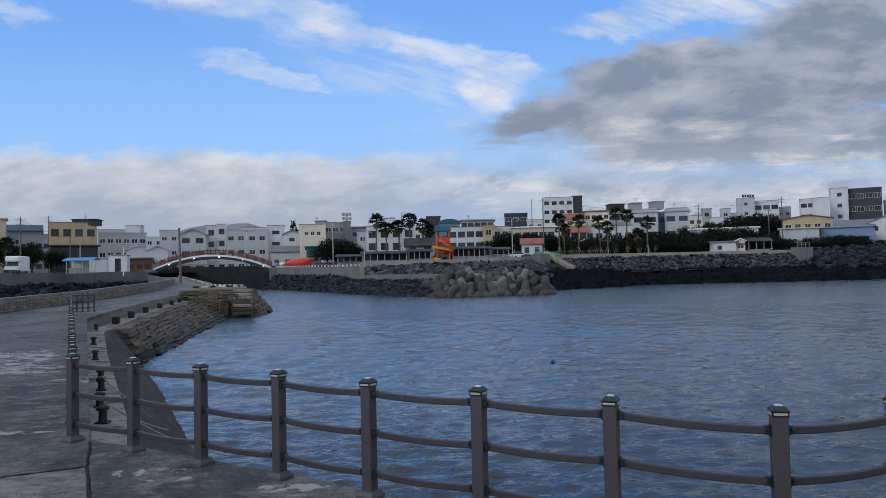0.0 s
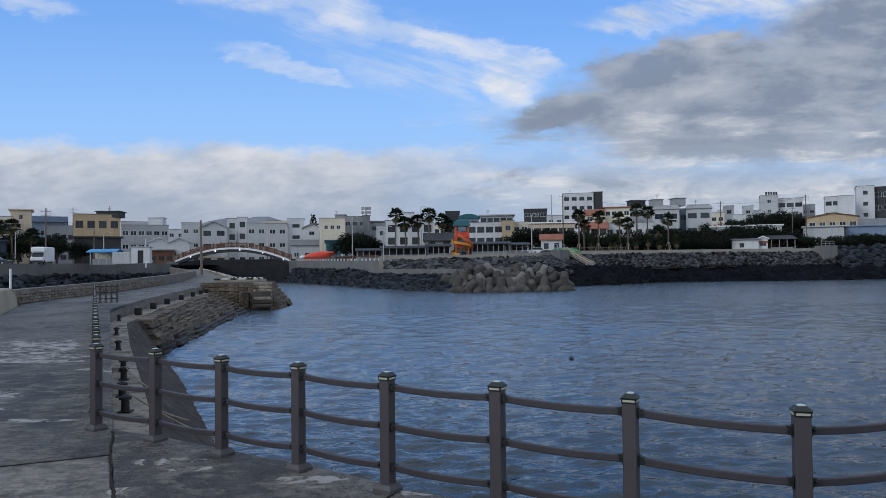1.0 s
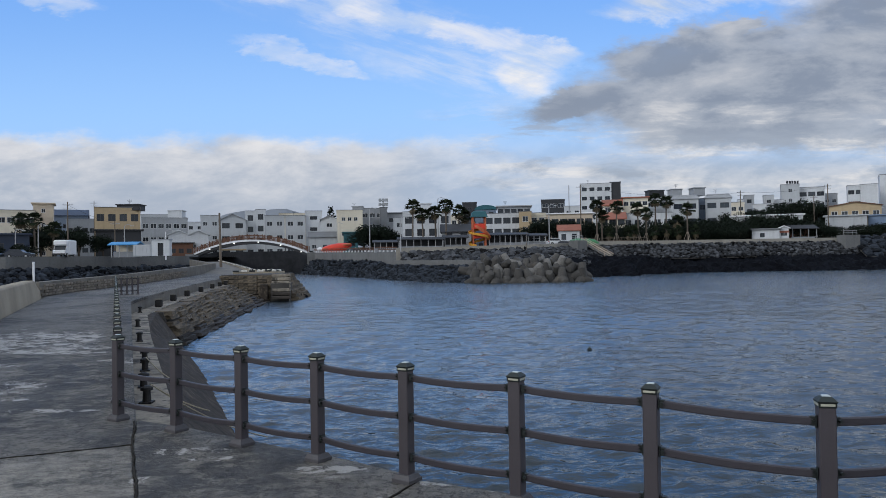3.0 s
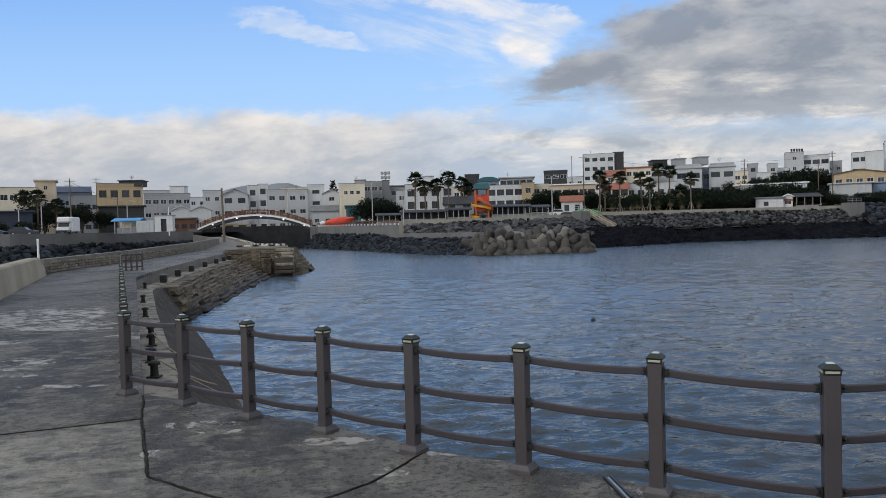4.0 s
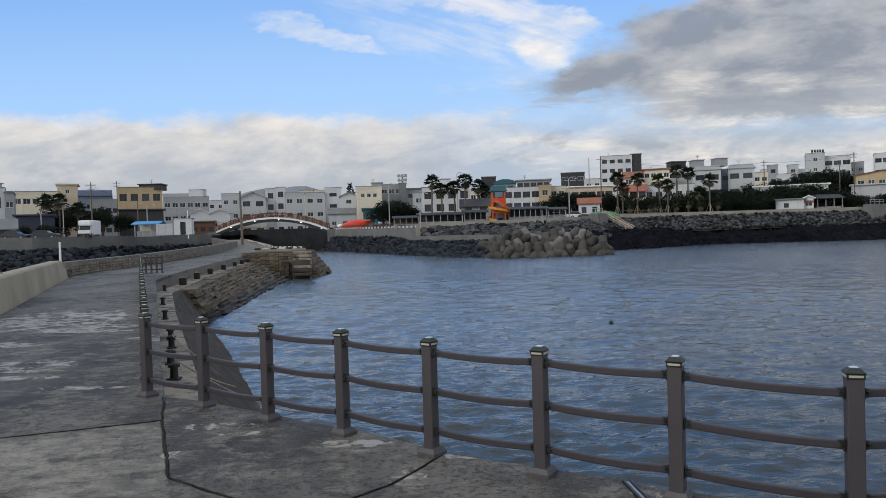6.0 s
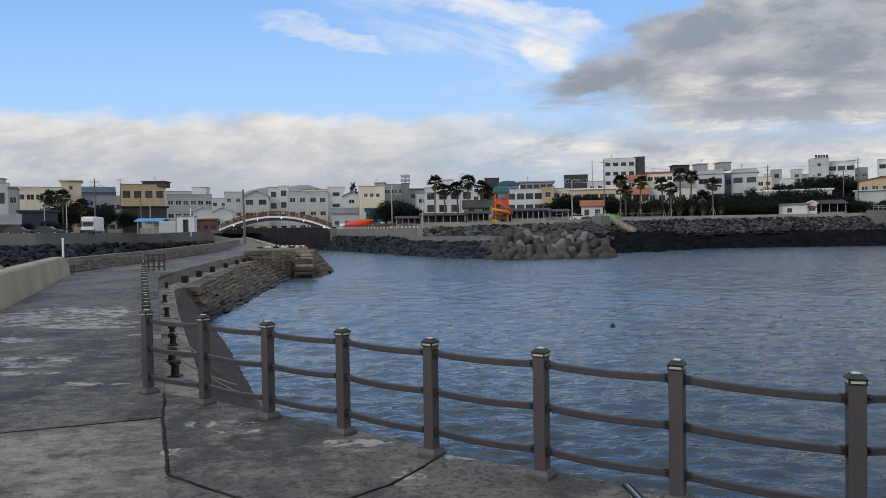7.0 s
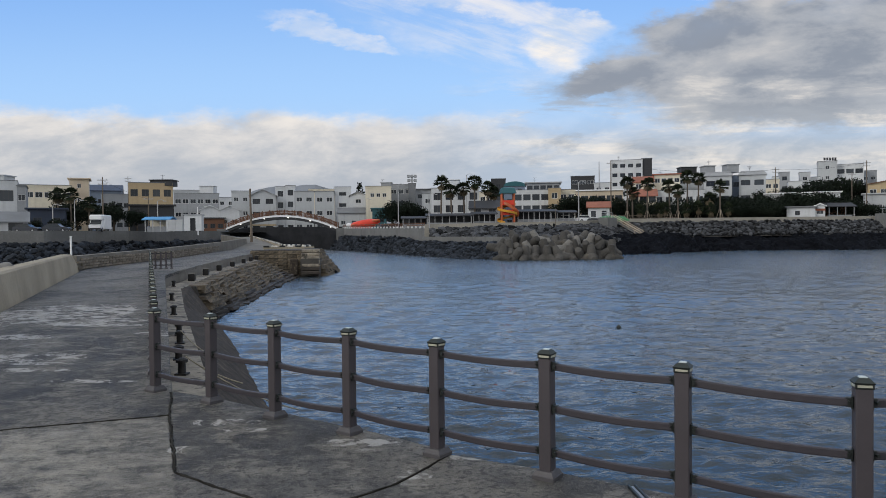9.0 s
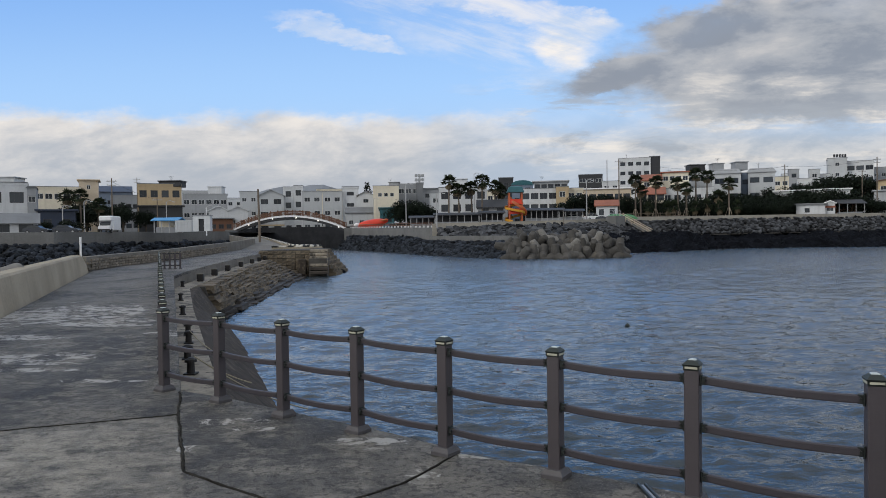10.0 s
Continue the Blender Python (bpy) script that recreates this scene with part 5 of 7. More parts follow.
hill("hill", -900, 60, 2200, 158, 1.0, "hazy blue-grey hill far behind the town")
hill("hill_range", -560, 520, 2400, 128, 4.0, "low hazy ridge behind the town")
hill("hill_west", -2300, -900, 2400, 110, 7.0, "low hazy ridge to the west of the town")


# ---------- footbridge ----------
M_LAMPLIT = M_LAMP.copy()
M_LAMPLIT.name = "lit_lamp_glass"
for nd in M_LAMPLIT.node_tree.nodes:
    if nd.type == "BSDF_PRINCIPLED":
        nd.inputs["Emission Color"].default_value = (1.0, 0.97, 0.9, 1.0)
        nd.inputs["Emission Strength"].default_value = 1.6
def footbridge():
    xl, xr, yb = -62.5, -29.7, 212.0
    z0, rise = 4.55, 3.75
    ob = thing("footbridge", pose(0, 0, 0), "arched footbridge with white edge beams and red-brown railings", "footbridge")

    def zz(x):
        f = (x - xl) / (xr - xl)
        return z0 + rise * 4 * f * (1 - f)

    xs = [xl + (xr - xl) * i / 30 for i in range(31)]
    b = bmesh.new()
    ribbon(b, [[(x, yb, zz(x) - 1.3), (x, yb, zz(x) - 0.3), (x, yb + 3.2, zz(x) - 0.3), (x, yb + 3.2, zz(x) - 1.3)] for x in xs])
    part("deck", b, M_DARK, ob, "dark steel deck girder")
    for y in (yb - 0.22, yb + 3.2):
        b = bmesh.new()
        ribbon(b, [[(x, y, zz(x) - 0.55), (x, y, zz(x) - 0.02), (x, y + 0.22, zz(x) - 0.02), (x, y + 0.22, zz(x) - 0.55)] for x in xs])
        part("edge_beam", b, M_CARWHITE, ob, "white edge beam")
        b = bmesh.new()
        ribbon(b, [[(x, y + 0.06, zz(x) + 1.2), (x, y + 0.06, zz(x) + 1.36), (x, y + 0.18, zz(x) + 1.36), (x, y + 0.18, zz(x) + 1.2)] for x in xs])
        part("handrail", b, M_BROWN, ob)
        b = bmesh.new()
        ribbon(b, [[(x, y + 0.08, zz(x) + 0.45), (x, y + 0.08, zz(x) + 0.55), (x, y + 0.16, zz(x) + 0.55), (x, y + 0.16, zz(x) + 0.45)] for x in xs])
        part("mid_rail", b, M_BROWN, ob)
        baluster = mesh_of("baluster", boxes(((0, 0, 0.6), (0.13, 0.08, 1.2))), M_BROWN)
        tall = mesh_of("post", boxes(((0, 0, 0.8), (0.26, 0.26, 1.7), 0, 0.03)), M_BROWN)
        for i in range(91):
            x = xl + (xr - xl) * i / 90
            part("post" if i % 6 == 0 else "baluster", tall if i % 6 == 0 else baluster, None, ob, m=pose(x, y + 0.11, zz(x)))
    for x in (-58.0, -51.0, -44.0, -37.5, -31.5):
        b = bmesh.new()
        tube(b, (x, yb - 0.34, zz(x) - 0.72), (x, yb - 0.22, zz(x) - 0.72), 0.17, 0.17, 10)
        part("lamp", b, M_LAMPLIT, ob, "round white lit lamp")
    for x in (xl - 1.2, xr + 1.2):
        b = boxes(((x, yb + 1.6, 1.0), (2.6, 4.2, 6.6), 0, 0.08))
        part("abutment", b, M_SEAWALL_DARK, ob, "grey concrete abutment")


footbridge()


def balustrade(a, b2, z):
    """Low white balustrade on the creek wall."""
    a, b2 = Vector((*a, z[0])), Vector((*b2, z[1]))
    ob = thing("balustrade", pose(0, 0, 0), "low balustrade of white posts and dark rails on the creek wall", "balustrade")
    me = mesh_of("post", boxes(((0, 0, 0.2), (0.42, 0.28, 0.42), 0, 0.03)), M_CARWHITE)
    for p in resample([a, b2], 2.6):
        part("post", me, None, ob, m=pose(p.x, p.y, p.z, 0, 0, -70))
    for h in (0.55, 0.95):
        bm = bmesh.new()
        tube(bm, a + Vector((0, 0.2, h)), b2 + Vector((0, 0.2, h)), 0.07, 0.07, 6)
        part("rail", bm, M_BROWN, ob)
    me = mesh_of("baluster", boxes(((0, 0, 0.75), (0.09, 0.09, 0.5))), M_BROWN)
    for p in resample([a, b2], 1.3):
        part("baluster", me, None, ob, m=pose(p.x, p.y + 0.2, p.z + 0.2))


balustrade((-28.0, 213.2), (-2.5, 147.5), (4.2, 3.35))


# ---------- houses ----------
PANES = {}


def window_meshes(w, h, dark, mull):
    key = (round(w, 2), round(h, 2), dark, mull)
    if key not in PANES:
        t = 0.09
        b = boxes(((0, 0.03, h / 2 - t / 2), (w, 0.10, t)), ((0, 0.03, -h / 2 + t / 2), (w + 0.12, 0.18, t)), ((-w / 2 + t / 2, 0.03, 0), (t, 0.10, h - 2 * t)), ((w / 2 - t / 2, 0.03, 0), (t, 0.10, h - 2 * t)))
        for k in range(mull):
            box(b, (-w / 2 + w * (k + 1) / (mull + 1), 0.03, 0), (0.07, 0.08, h - 2 * t))
        PANES[key] = (mesh_of("window", b, M_FRAME_DARK if dark else M_FRAME), mesh_of("pane", boxes(((0, 0.06, 0), (w - 0.1, 0.02, h - 0.1))), M_PANE))
    return PANES[key]


def pierced(bm, w, z0, z1, holes, depth=0.22):
    """A wall face in the plane y = 0, facing -y, with real openings and reveals."""
    xs = sorted({-w / 2, w / 2, *[v for h in holes for v in (h[0], h[1])]})
    zs = sorted({z0, z1, *[v for h in holes for v in (h[2], h[3])]})
    for xa, xb in zip(xs, xs[1:]):
        for za, zb in zip(zs, zs[1:]):
            mx, mz = (xa + xb) / 2, (za + zb) / 2
            if any(h[0] < mx < h[1] and h[2] < mz < h[3] for h in holes):
                continue
            bm.faces.new([bm.verts.new(p) for p in ((xa, 0, za), (xb, 0, za), (xb, 0, zb), (xa, 0, zb))])
    for xa, xb, za, zb in holes:
        d = depth
        for q in (((xa, 0, za), (xb, 0, za), (xb, d, za), (xa, d, za)), ((xa, d, zb), (xb, d, zb), (xb, 0, zb), (xa, 0, zb)),
                  ((xa, 0, za), (xa, d, za), (xa, d, zb), (xa, 0, zb)), ((xb, d, za), (xb, 0, za), (xb, 0, zb), (xb, d, zb))):
            bm.faces.new([bm.verts.new(p) for p in q])


def house(x, y, w, h, wall, label, depth=9.0, floors=2, bays=3, yaw=0.0, z0=None, roof="flat", roof_mat=None, win=(1.5, 1.35), dark=False, mull=1,
          base=0.0, side=0, category="house", top=0.0, sill=0.9, fill=1.0, blank=(), band=None, name="house"):
    """A building: x, y is the middle of its front; blank: (floor, bay) pairs with no window; base: height below the first floor's sill kept plain; top: plain height under the eaves."""
    z0 = shore_z(x) - 0.1 if z0 is None else z0
    ob = thing(name, pose(x, y, z0, 0, 0, yaw), label, category)
    storey = (h - base - top) / floors if floors else h
    body = bmesh.new()
    holes = []
    ww, wh = min(win[0], w * fill / max(bays, 1) * 0.82), min(win[1], storey * 0.7)
    for f in range(floors):
        for k in range(bays):
            if (f, k) in blank:
                continue
            cx = -w * fill / 2 + w * fill * (k + 0.5) / bays
            cz = base + storey * (f + 0.5) + 0.1
            holes.append((cx - ww / 2, cx + ww / 2, cz - wh / 2, cz + wh / 2))
    pierced(body, w, -1.5, h, holes)
    side_holes = []
    if side:
        sw = depth / side * 0.5
        for f in range(floors):
            for k in range(side):
                cx = -depth / 2 + depth * (k + 0.5) / side
                cz = base + storey * (f + 0.5) + 0.1
                side_holes.append((cx - min(sw, ww) / 2, cx + min(sw, ww) / 2, cz - wh / 2, cz + wh / 2))
    turned = {}
    for sgn in (-1, 1):
        sb = bmesh.new()
        pierced(sb, depth, -1.5, h, side_holes)
        m = Matrix.Translation((sgn * w / 2, depth / 2, 0)) @ Matrix.Rotation(sgn * math.pi / 2, 4, "Z")
        bmesh.ops.transform(sb, matrix=m, verts=sb.verts[:])
        me = bpy.data.meshes.new("tmp")
        sb.to_mesh(me)
        sb.free()
        body.from_mesh(me)
        bpy.data.meshes.remove(me)
        turned[sgn] = m
    for q in (((w / 2, depth, -1.5), (-w / 2, depth, -1.5), (-w / 2, depth, h), (w / 2, depth, h)), ((-w / 2, 0, h), (w / 2, 0, h), (w / 2, depth, h), (-w / 2, depth, h))):
        body.faces.new([body.verts.new(p) for p in q])
    wall_ob = part("wall", body, wall, ob)
    frame_me, pane_me = window_meshes(ww, wh, dark, mull)
    for xa, xb, za, zb in holes:
        wob = part("window", frame_me, None, ob, m=pose((xa + xb) / 2, 0.08, (za + zb) / 2))
        part("pane", pane_me, None, wob)
    for sgn in ((-1, 1) if side else ()):
        for xa, xb, za, zb in side_holes:
            fm, pm = window_meshes(xb - xa, zb - za, dark, mull)
            wob = part("window", fm, None, ob, m=turned[sgn] @ pose((xa + xb) / 2, 0.08, (za + zb) / 2))
            part("pane", pm, None, wob)
    rm = roof_mat or wall
    if roof == "flat":
        b = bmesh.new()
        t = 0.25
        box(b, (0, t / 2 - 0.06, h + 0.28), (w + 0.12, t, 0.6))
        box(b, (0, depth - t / 2 + 0.06, h + 0.28), (w + 0.12, t, 0.6))
        for sgn in (-1, 1):
            box(b, (sgn * (w / 2 - t / 2 + 0.06), depth / 2, h + 0.28), (t, depth - 2 * t + 0.12, 0.6))
        part("parapet", b, rm, ob)
        part("coping", boxes(((0, 0.05, h + 0.62), (w + 0.3, 0.42, 0.12)), ((-w / 2 + 0.05, depth / 2, h + 0.62), (0.42, depth - 0.4, 0.12)), ((w / 2 - 0.05, depth / 2, h + 0.62), (0.42, depth - 0.4, 0.12))), M_ROOFGREY, ob, "grey metal coping")
    elif roof == "slab":
        part("roof", boxes(((0, depth / 2, h + 0.16), (w + 1.1, depth + 1.1, 0.34), 0, 0.04)), rm, ob)
    elif roof == "mansard":
        b = bmesh.new()
        ribbon(b, [[(-w / 2 - e, -e, h + z), (w / 2 + e, -e, h + z), (w / 2 + e, depth + e, h + z), (-w / 2 - e, depth + e, h + z)] for e, z in ((0.35, 0.0), (0.35, 0.15), (-0.5, 1.25), (-0.6, 1.25))])
        part("roof", b, rm, ob)
    elif roof == "gable":
        r = min(2.2, depth * 0.22)
        b = bmesh.new()
        ribbon(b, [[(sx, -0.5, h - 0.1), (sx, depth / 2, h + r), (sx, depth + 0.5, h - 0.1), (sx, depth + 0.5, h - 0.3), (sx, depth / 2, h + r - 0.25), (sx, -0.5, h - 0.3)] for sx in (-w / 2 - 0.4, w / 2 + 0.4)])
        part("roof", b, rm, ob)
        b = bmesh.new()
        for sx in (-w / 2, w / 2 - 0.15):
            ribbon(b, [[(a, 0, h), (a, depth, h), (a, depth / 2, h + r - 0.2)] for a in (sx, sx + 0.15)])
        part("gable_wall", b, wall, ob)
    elif roof in ("front_gable", "low_gable"):
        r = min(3.0, w * 0.24) if roof == "front_gable" else w * 0.08
        b = bmesh.new()
        ribbon(b, [[(-w / 2 - 0.4, sy, h - 0.15), (0, sy, h + r), (w / 2 + 0.4, sy, h - 0.15), (w / 2 + 0.4, sy, h - 0.35), (0, sy, h + r - 0.25), (-w / 2 - 0.4, sy, h - 0.35)] for sy in (-0.5, depth + 0.4)])
        part("roof", b, rm, ob)
        b = bmesh.new()
        for sy in (0, depth - 0.15):
            ribbon(b, [[(-w / 2, a, h), (w / 2, a, h), (0, a, h + r - 0.2)] for a in (sy, sy + 0.15)])
        part("gable_wall", b, wall, ob)
    elif roof == "barrel":
        b = bmesh.new()
        rows = []
        for i in range(13):
            a = math.pi * i / 12
            rows.append((-(w / 2 + 0.2) * math.cos(a), h + 0.22 * w * math.sin(a)))
        ribbon(b, [[(px, sy, pz) for px, pz in rows] for sy in (-0.3, depth)])
        part("roof", b, rm, ob)
    if band:
        part("band", boxes(((0, -0.06, base + (band[1] if len(band) > 1 else 0)), (w + 0.1, 0.14, 0.5))), band[0], ob)
    return ob


def roof_box(x, y, z, w, h, d, material, label, category="rooftop room"):
    """A lift room or water tank on a roof."""
    ob = thing("rooftop_room", pose(x, y, z), label, category)
    part("wall", boxes(((0, d / 2, h / 2), (w, d, h), 0, 0.05)), material, ob)
    part("roof", boxes(((0, d / 2, h + 0.1), (w + 0.5, d + 0.5, 0.22), 0, 0.03)), material, ob)
    return ob


# ---------- the town, house by house ----------
house(-94.4, 150.0, 12.2, 10.8, M_WHITE, 'white modern two-storey building with dark windows', floors=2, bays=3, win=(2.6, 2.3), dark=True, depth=10, mull=2, yaw=29.6)
roof_box(-94.6, 153.0, 14.23, 5.5, 1.2, 4.0, M_PALEGREY, 'flat grey rooftop room on the white building')
house(-88.2, 153.0, 1.7, 10.3, M_GREY, 'narrow grey building with a dark barrel roof', roof='barrel', roof_mat=M_ROOFGREY, floors=2, bays=1, yaw=27.6)
house(-75.5, 122.0, 10.6, 2.1, M_WHITE, 'low white building with a grey gable roof and wide dark doors', roof='gable', roof_mat=M_ROOFGREY, floors=1, bays=3, win=(2.2, 1.8), depth=8, dark=True, yaw=29.2)
house(-103.7, 192.0, 10.8, 12.8, M_CREAM, 'long cream school-like building with window bands', floors=3, bays=5, win=(2.0, 1.5), depth=12, yaw=26.1)
house(-101.4, 204.0, 4.9, 15.9, M_BEIGE, 'beige stair tower with an overhanging flat roof', roof='slab', floors=4, bays=1, win=(1.0, 1.2), depth=8, yaw=24.3)
house(-108.5, 235.0, 10.1, 14.8, M_SLATE, 'dark slate-blue hall with a low gable roof', roof='gable', roof_mat=M_NAVY, floors=2, bays=4, depth=14, dark=True, yaw=22.8)
house(-75.9, 140.0, 6.4, 4.7, M_NAVY, 'low navy sheet-metal shed', roof='slab', roof_mat=M_NAVY, floors=1, bays=2, depth=10, dark=True, yaw=26.2)
house(-68.4, 172.0, 9.8, 11.6, M_YELLOW, 'ochre three-storey building with brown-framed windows over a dark ground floor', floors=3, bays=4, win=(1.6, 1.7), depth=10, dark=True, yaw=19.9, band=(M_DARK, 3.4))
roof_box(-66.4, 173.0, 14.43, 5.2, 1.3, 4.0, M_DARK, 'black pitched room on the roof of the ochre building')
house(-67.4, 170.0, 9.7, 6.6, M_DARK, 'dark grey ground floor frontage with shuttered shops', floors=1, bays=4, win=(1.8, 1.6), depth=3, dark=True, roof='slab', roof_mat=M_DARK, yaw=19.9)
house(-78.9, 236.0, 13.9, 13.0, M_GREY, 'long grey two-storey row with window bands', floors=3, bays=6, win=(1.8, 1.5), depth=10, yaw=17.0)
roof_box(-77.0, 240.0, 16.64, 4.6, 2.4, 4.0, M_WHITE, 'small white block above the grey row')
house(-71.4, 226.0, 6.0, 7.8, M_WHITE, 'low white restaurant with twin gables', roof='front_gable', roof_mat=M_WHITE, floors=1, bays=2, depth=9, win=(1.4, 1.2), yaw=16.1)
house(-65.3, 226.0, 5.9, 7.7, M_WHITE, 'low white restaurant with twin gables', roof='front_gable', roof_mat=M_WHITE, floors=1, bays=2, depth=9, win=(1.4, 1.2), yaw=14.8)
house(-69.4, 222.0, 6.9, 4.9, M_BROWN, 'brown timber canopy front of the restaurant', floors=1, bays=3, depth=3, win=(1.5, 1.4), dark=True, roof='slab', roof_mat=M_ROOFGREY, yaw=16.0)
house(-65.6, 240.0, 5.9, 13.9, M_PALEGREY, 'pale grey narrow house with small windows', floors=3, bays=2, depth=9, yaw=14.1)
house(-58.2, 240.0, 8.5, 13.0, M_PALEGREY, 'pale grey house with a low front gable and a balcony', roof='front_gable', roof_mat=M_GREY, floors=3, bays=2, win=(2.4, 1.7), depth=9, dark=True, yaw=12.5, band=(M_YELLOW, 3.0))
house(-53.2, 244.0, 3.4, 15.5, M_WHITE, 'slim white block with a dark glazed strip', floors=4, bays=1, win=(1.8, 1.9), dark=True, depth=8, yaw=11.3)
house(-49.8, 244.0, 3.2, 15.9, M_WHITE, 'slim white block with a dark glazed strip', floors=4, bays=1, win=(1.8, 1.9), dark=True, depth=8, yaw=10.6)
house(-44.4, 240.0, 6.4, 13.6, M_PALEGREY, 'pale grey three-storey flats with paired windows', floors=3, bays=2, win=(1.9, 1.5), depth=10, yaw=9.6)
house(-37.6, 240.0, 6.4, 13.5, M_PALEGREY, 'pale grey three-storey flats with paired windows', floors=3, bays=2, win=(1.9, 1.5), depth=10, yaw=8.2)
house(-31.8, 242.0, 5.5, 15.1, M_WHITE, 'white narrow four-storey house', floors=4, bays=1, win=(2.4, 1.2), depth=8, dark=True, yaw=6.9)
house(-25.9, 236.0, 5.4, 12.5, M_WHITE, 'white house with a grey gable roof', roof='front_gable', roof_mat=M_ROOFGREY, floors=3, bays=1, win=(1.8, 1.3), depth=9, yaw=5.8)
house(-26.7, 230.0, 10.1, 6.6, M_PALEGREY, 'low house with a long sloping roof', roof='gable', roof_mat=M_ROOFGREY, floors=1, bays=3, depth=8, yaw=6.1)
house(-18.6, 228.0, 8.2, 14.2, M_CREAM, 'cream three-storey house with small square windows', floors=3, bays=3, win=(1.2, 1.2), depth=10, fill=0.7, yaw=4.3)
roof_box(-16.2, 230.0, 17.68, 3.3, 1.2, 4.0, M_GREY, 'curved grey rooftop room on the cream house')
house(-17.1, 222.0, 5.9, 7.3, M_TEAL, 'teal awning front of a shop', floors=1, bays=3, depth=3, roof='slab', roof_mat=M_TEAL, win=(1.3, 1.3), dark=True, yaw=4.1)
house(-12.0, 240.0, 7.2, 15.4, M_GREY, 'grey building with a window band', floors=4, bays=3, win=(1.8, 1.5), depth=10, yaw=2.6)
house(-8.1, 236.0, 2.4, 15.3, M_ROOFGREY, 'narrow dark grey stair tower', floors=0, bays=0, depth=4, yaw=1.8)
house(-4.5, 250.0, 5.7, 14.6, M_GREY, 'grey-brown building with a flat roof', floors=3, bays=2, depth=10, dark=True, roof='slab', roof_mat=M_ROOFGREY, yaw=0.9)
house(4.4, 170.0, 11.4, 8.9, M_WHITE, 'white seafront house with dark windows', floors=3, bays=4, win=(1.8, 1.7), dark=True, depth=10, blank=((0,1),(1,3)), yaw=-1.4)
roof_box(3.7, 174.0, 13.30, 3.6, 1.9, 4.0, M_WHITE, 'white rooftop room on the seafront house')
house(10.6, 158.0, 6.5, 4.1, M_GREY, 'grey house with a dark low gable roof', roof='gable', roof_mat=M_DARK, floors=2, bays=2, depth=8, dark=True, yaw=-3.5)
house(20.0, 232.0, 4.6, 15.4, M_DARK, 'dark grey flat-roofed block', floors=4, bays=1, depth=8, dark=True, yaw=-4.5)
house(24.6, 226.0, 6.7, 13.0, M_SLATE, 'dark building with a teal barrel roof', roof='barrel', roof_mat=M_TEAL, floors=4, bays=2, depth=10, dark=True, yaw=-5.7)
house(25.1, 190.0, 9.5, 8.9, M_WHITE, 'white house with large windows and a long flat roof', floors=3, bays=4, win=(2.0, 1.6), depth=10, dark=True, yaw=-6.9)
house(30.3, 204.0, 9.4, 12.1, M_GREY, 'grey upper storey under a thin metal roof', roof='slab', roof_mat=M_STEEL, floors=4, bays=5, win=(1.9, 1.5), depth=9, dark=True, yaw=-7.8)
house(30.6, 186.0, 3.2, 8.9, M_YELLOW, 'pale yellow narrow house', floors=3, bays=1, depth=8, win=(1.5, 1.5), yaw=-8.6)
house(34.3, 188.0, 4.1, 8.5, M_CREAM, 'cream low house beside the promenade trees', floors=3, bays=2, depth=8, yaw=-9.5)
house(53.5, 262.0, 8.5, 17.7, M_DARK, 'dark grey flats with grouped windows', floors=5, bays=3, win=(2.2, 1.4), depth=12, side=2, yaw=-10.6)
house(55.7, 240.0, 5.5, 13.6, M_WHITE, 'white block with blue-grey windows', floors=4, bays=2, depth=9, yaw=-12.0)
house(44.9, 200.0, 13.9, 9.1, M_BEIGE, 'long low building with a bright white flat roof', roof='slab', roof_mat=M_CARWHITE, floors=2, bays=6, win=(2.4, 1.7), depth=12, dark=True, yaw=-11.6)
house(77.6, 292.0, 12.5, 26.5, M_WHITE, 'white seven-storey apartment block with regular windows', floors=7, bays=4, win=(2.0, 1.5), depth=14, dark=True, category='apartment block', name='apartment_building', yaw=-13.7)
# the apartment block's dark right side, built as a separate windowless dark block
house(85.5, 291.0, 4.2, 26.9, M_DARK, 'dark right side of the apartment block as a plain block', floors=0, bays=0, depth=14, category='apartment block', name='apartment_tower', yaw=-15.1)
house(37.1, 164.0, 4.8, 3.5, M_WHITE, 'white hut with an orange tiled roof', roof='gable', roof_mat=M_TILE, floors=1, bays=2, depth=6, win=(1.1, 1.4), dark=True, yaw=-11.7)
house(55.5, 192.0, 6.7, 7.2, M_CREAM, 'cream guesthouse with terracotta roofs and arched balconies', roof='gable', roof_mat=M_TILE, floors=3, bays=3, win=(2.1, 1.9), depth=9, dark=True, yaw=-14.8)
house(57.8, 200.0, 5.2, 11.5, M_CREAM, 'cream upper storey with a terracotta roof', roof='gable', roof_mat=M_TILE, floors=4, bays=2, win=(1.5, 1.4), depth=8, yaw=-14.8)
house(65.1, 202.0, 7.0, 13.5, M_CREAM, 'cream wing with a terracotta roof edge', roof='slab', roof_mat=M_TILE, floors=4, bays=4, win=(1.4, 1.3), depth=8, yaw=-16.4)
house(65.8, 194.0, 13.1, 8.1, M_WHITE, 'white house half hidden by palms', floors=2, bays=5, win=(1.8, 1.5), depth=8, yaw=-17.2)
house(75.7, 212.0, 7.8, 13.9, M_PALEGREY, 'pale grey house behind the palms', floors=4, bays=3, depth=9, yaw=-18.1)
roof_box(74.9, 212.0, 19.43, 4.5, 1.9, 4.0, M_DARK, 'dark slatted tank screen on a roof')
house(77.9, 198.0, 7.3, 12.6, M_PALEGREY, 'pale grey villa with a metal mansard parapet', roof='mansard', roof_mat=M_GREY, floors=3, bays=2, win=(2.4, 1.5), depth=10, dark=True, yaw=-19.8)
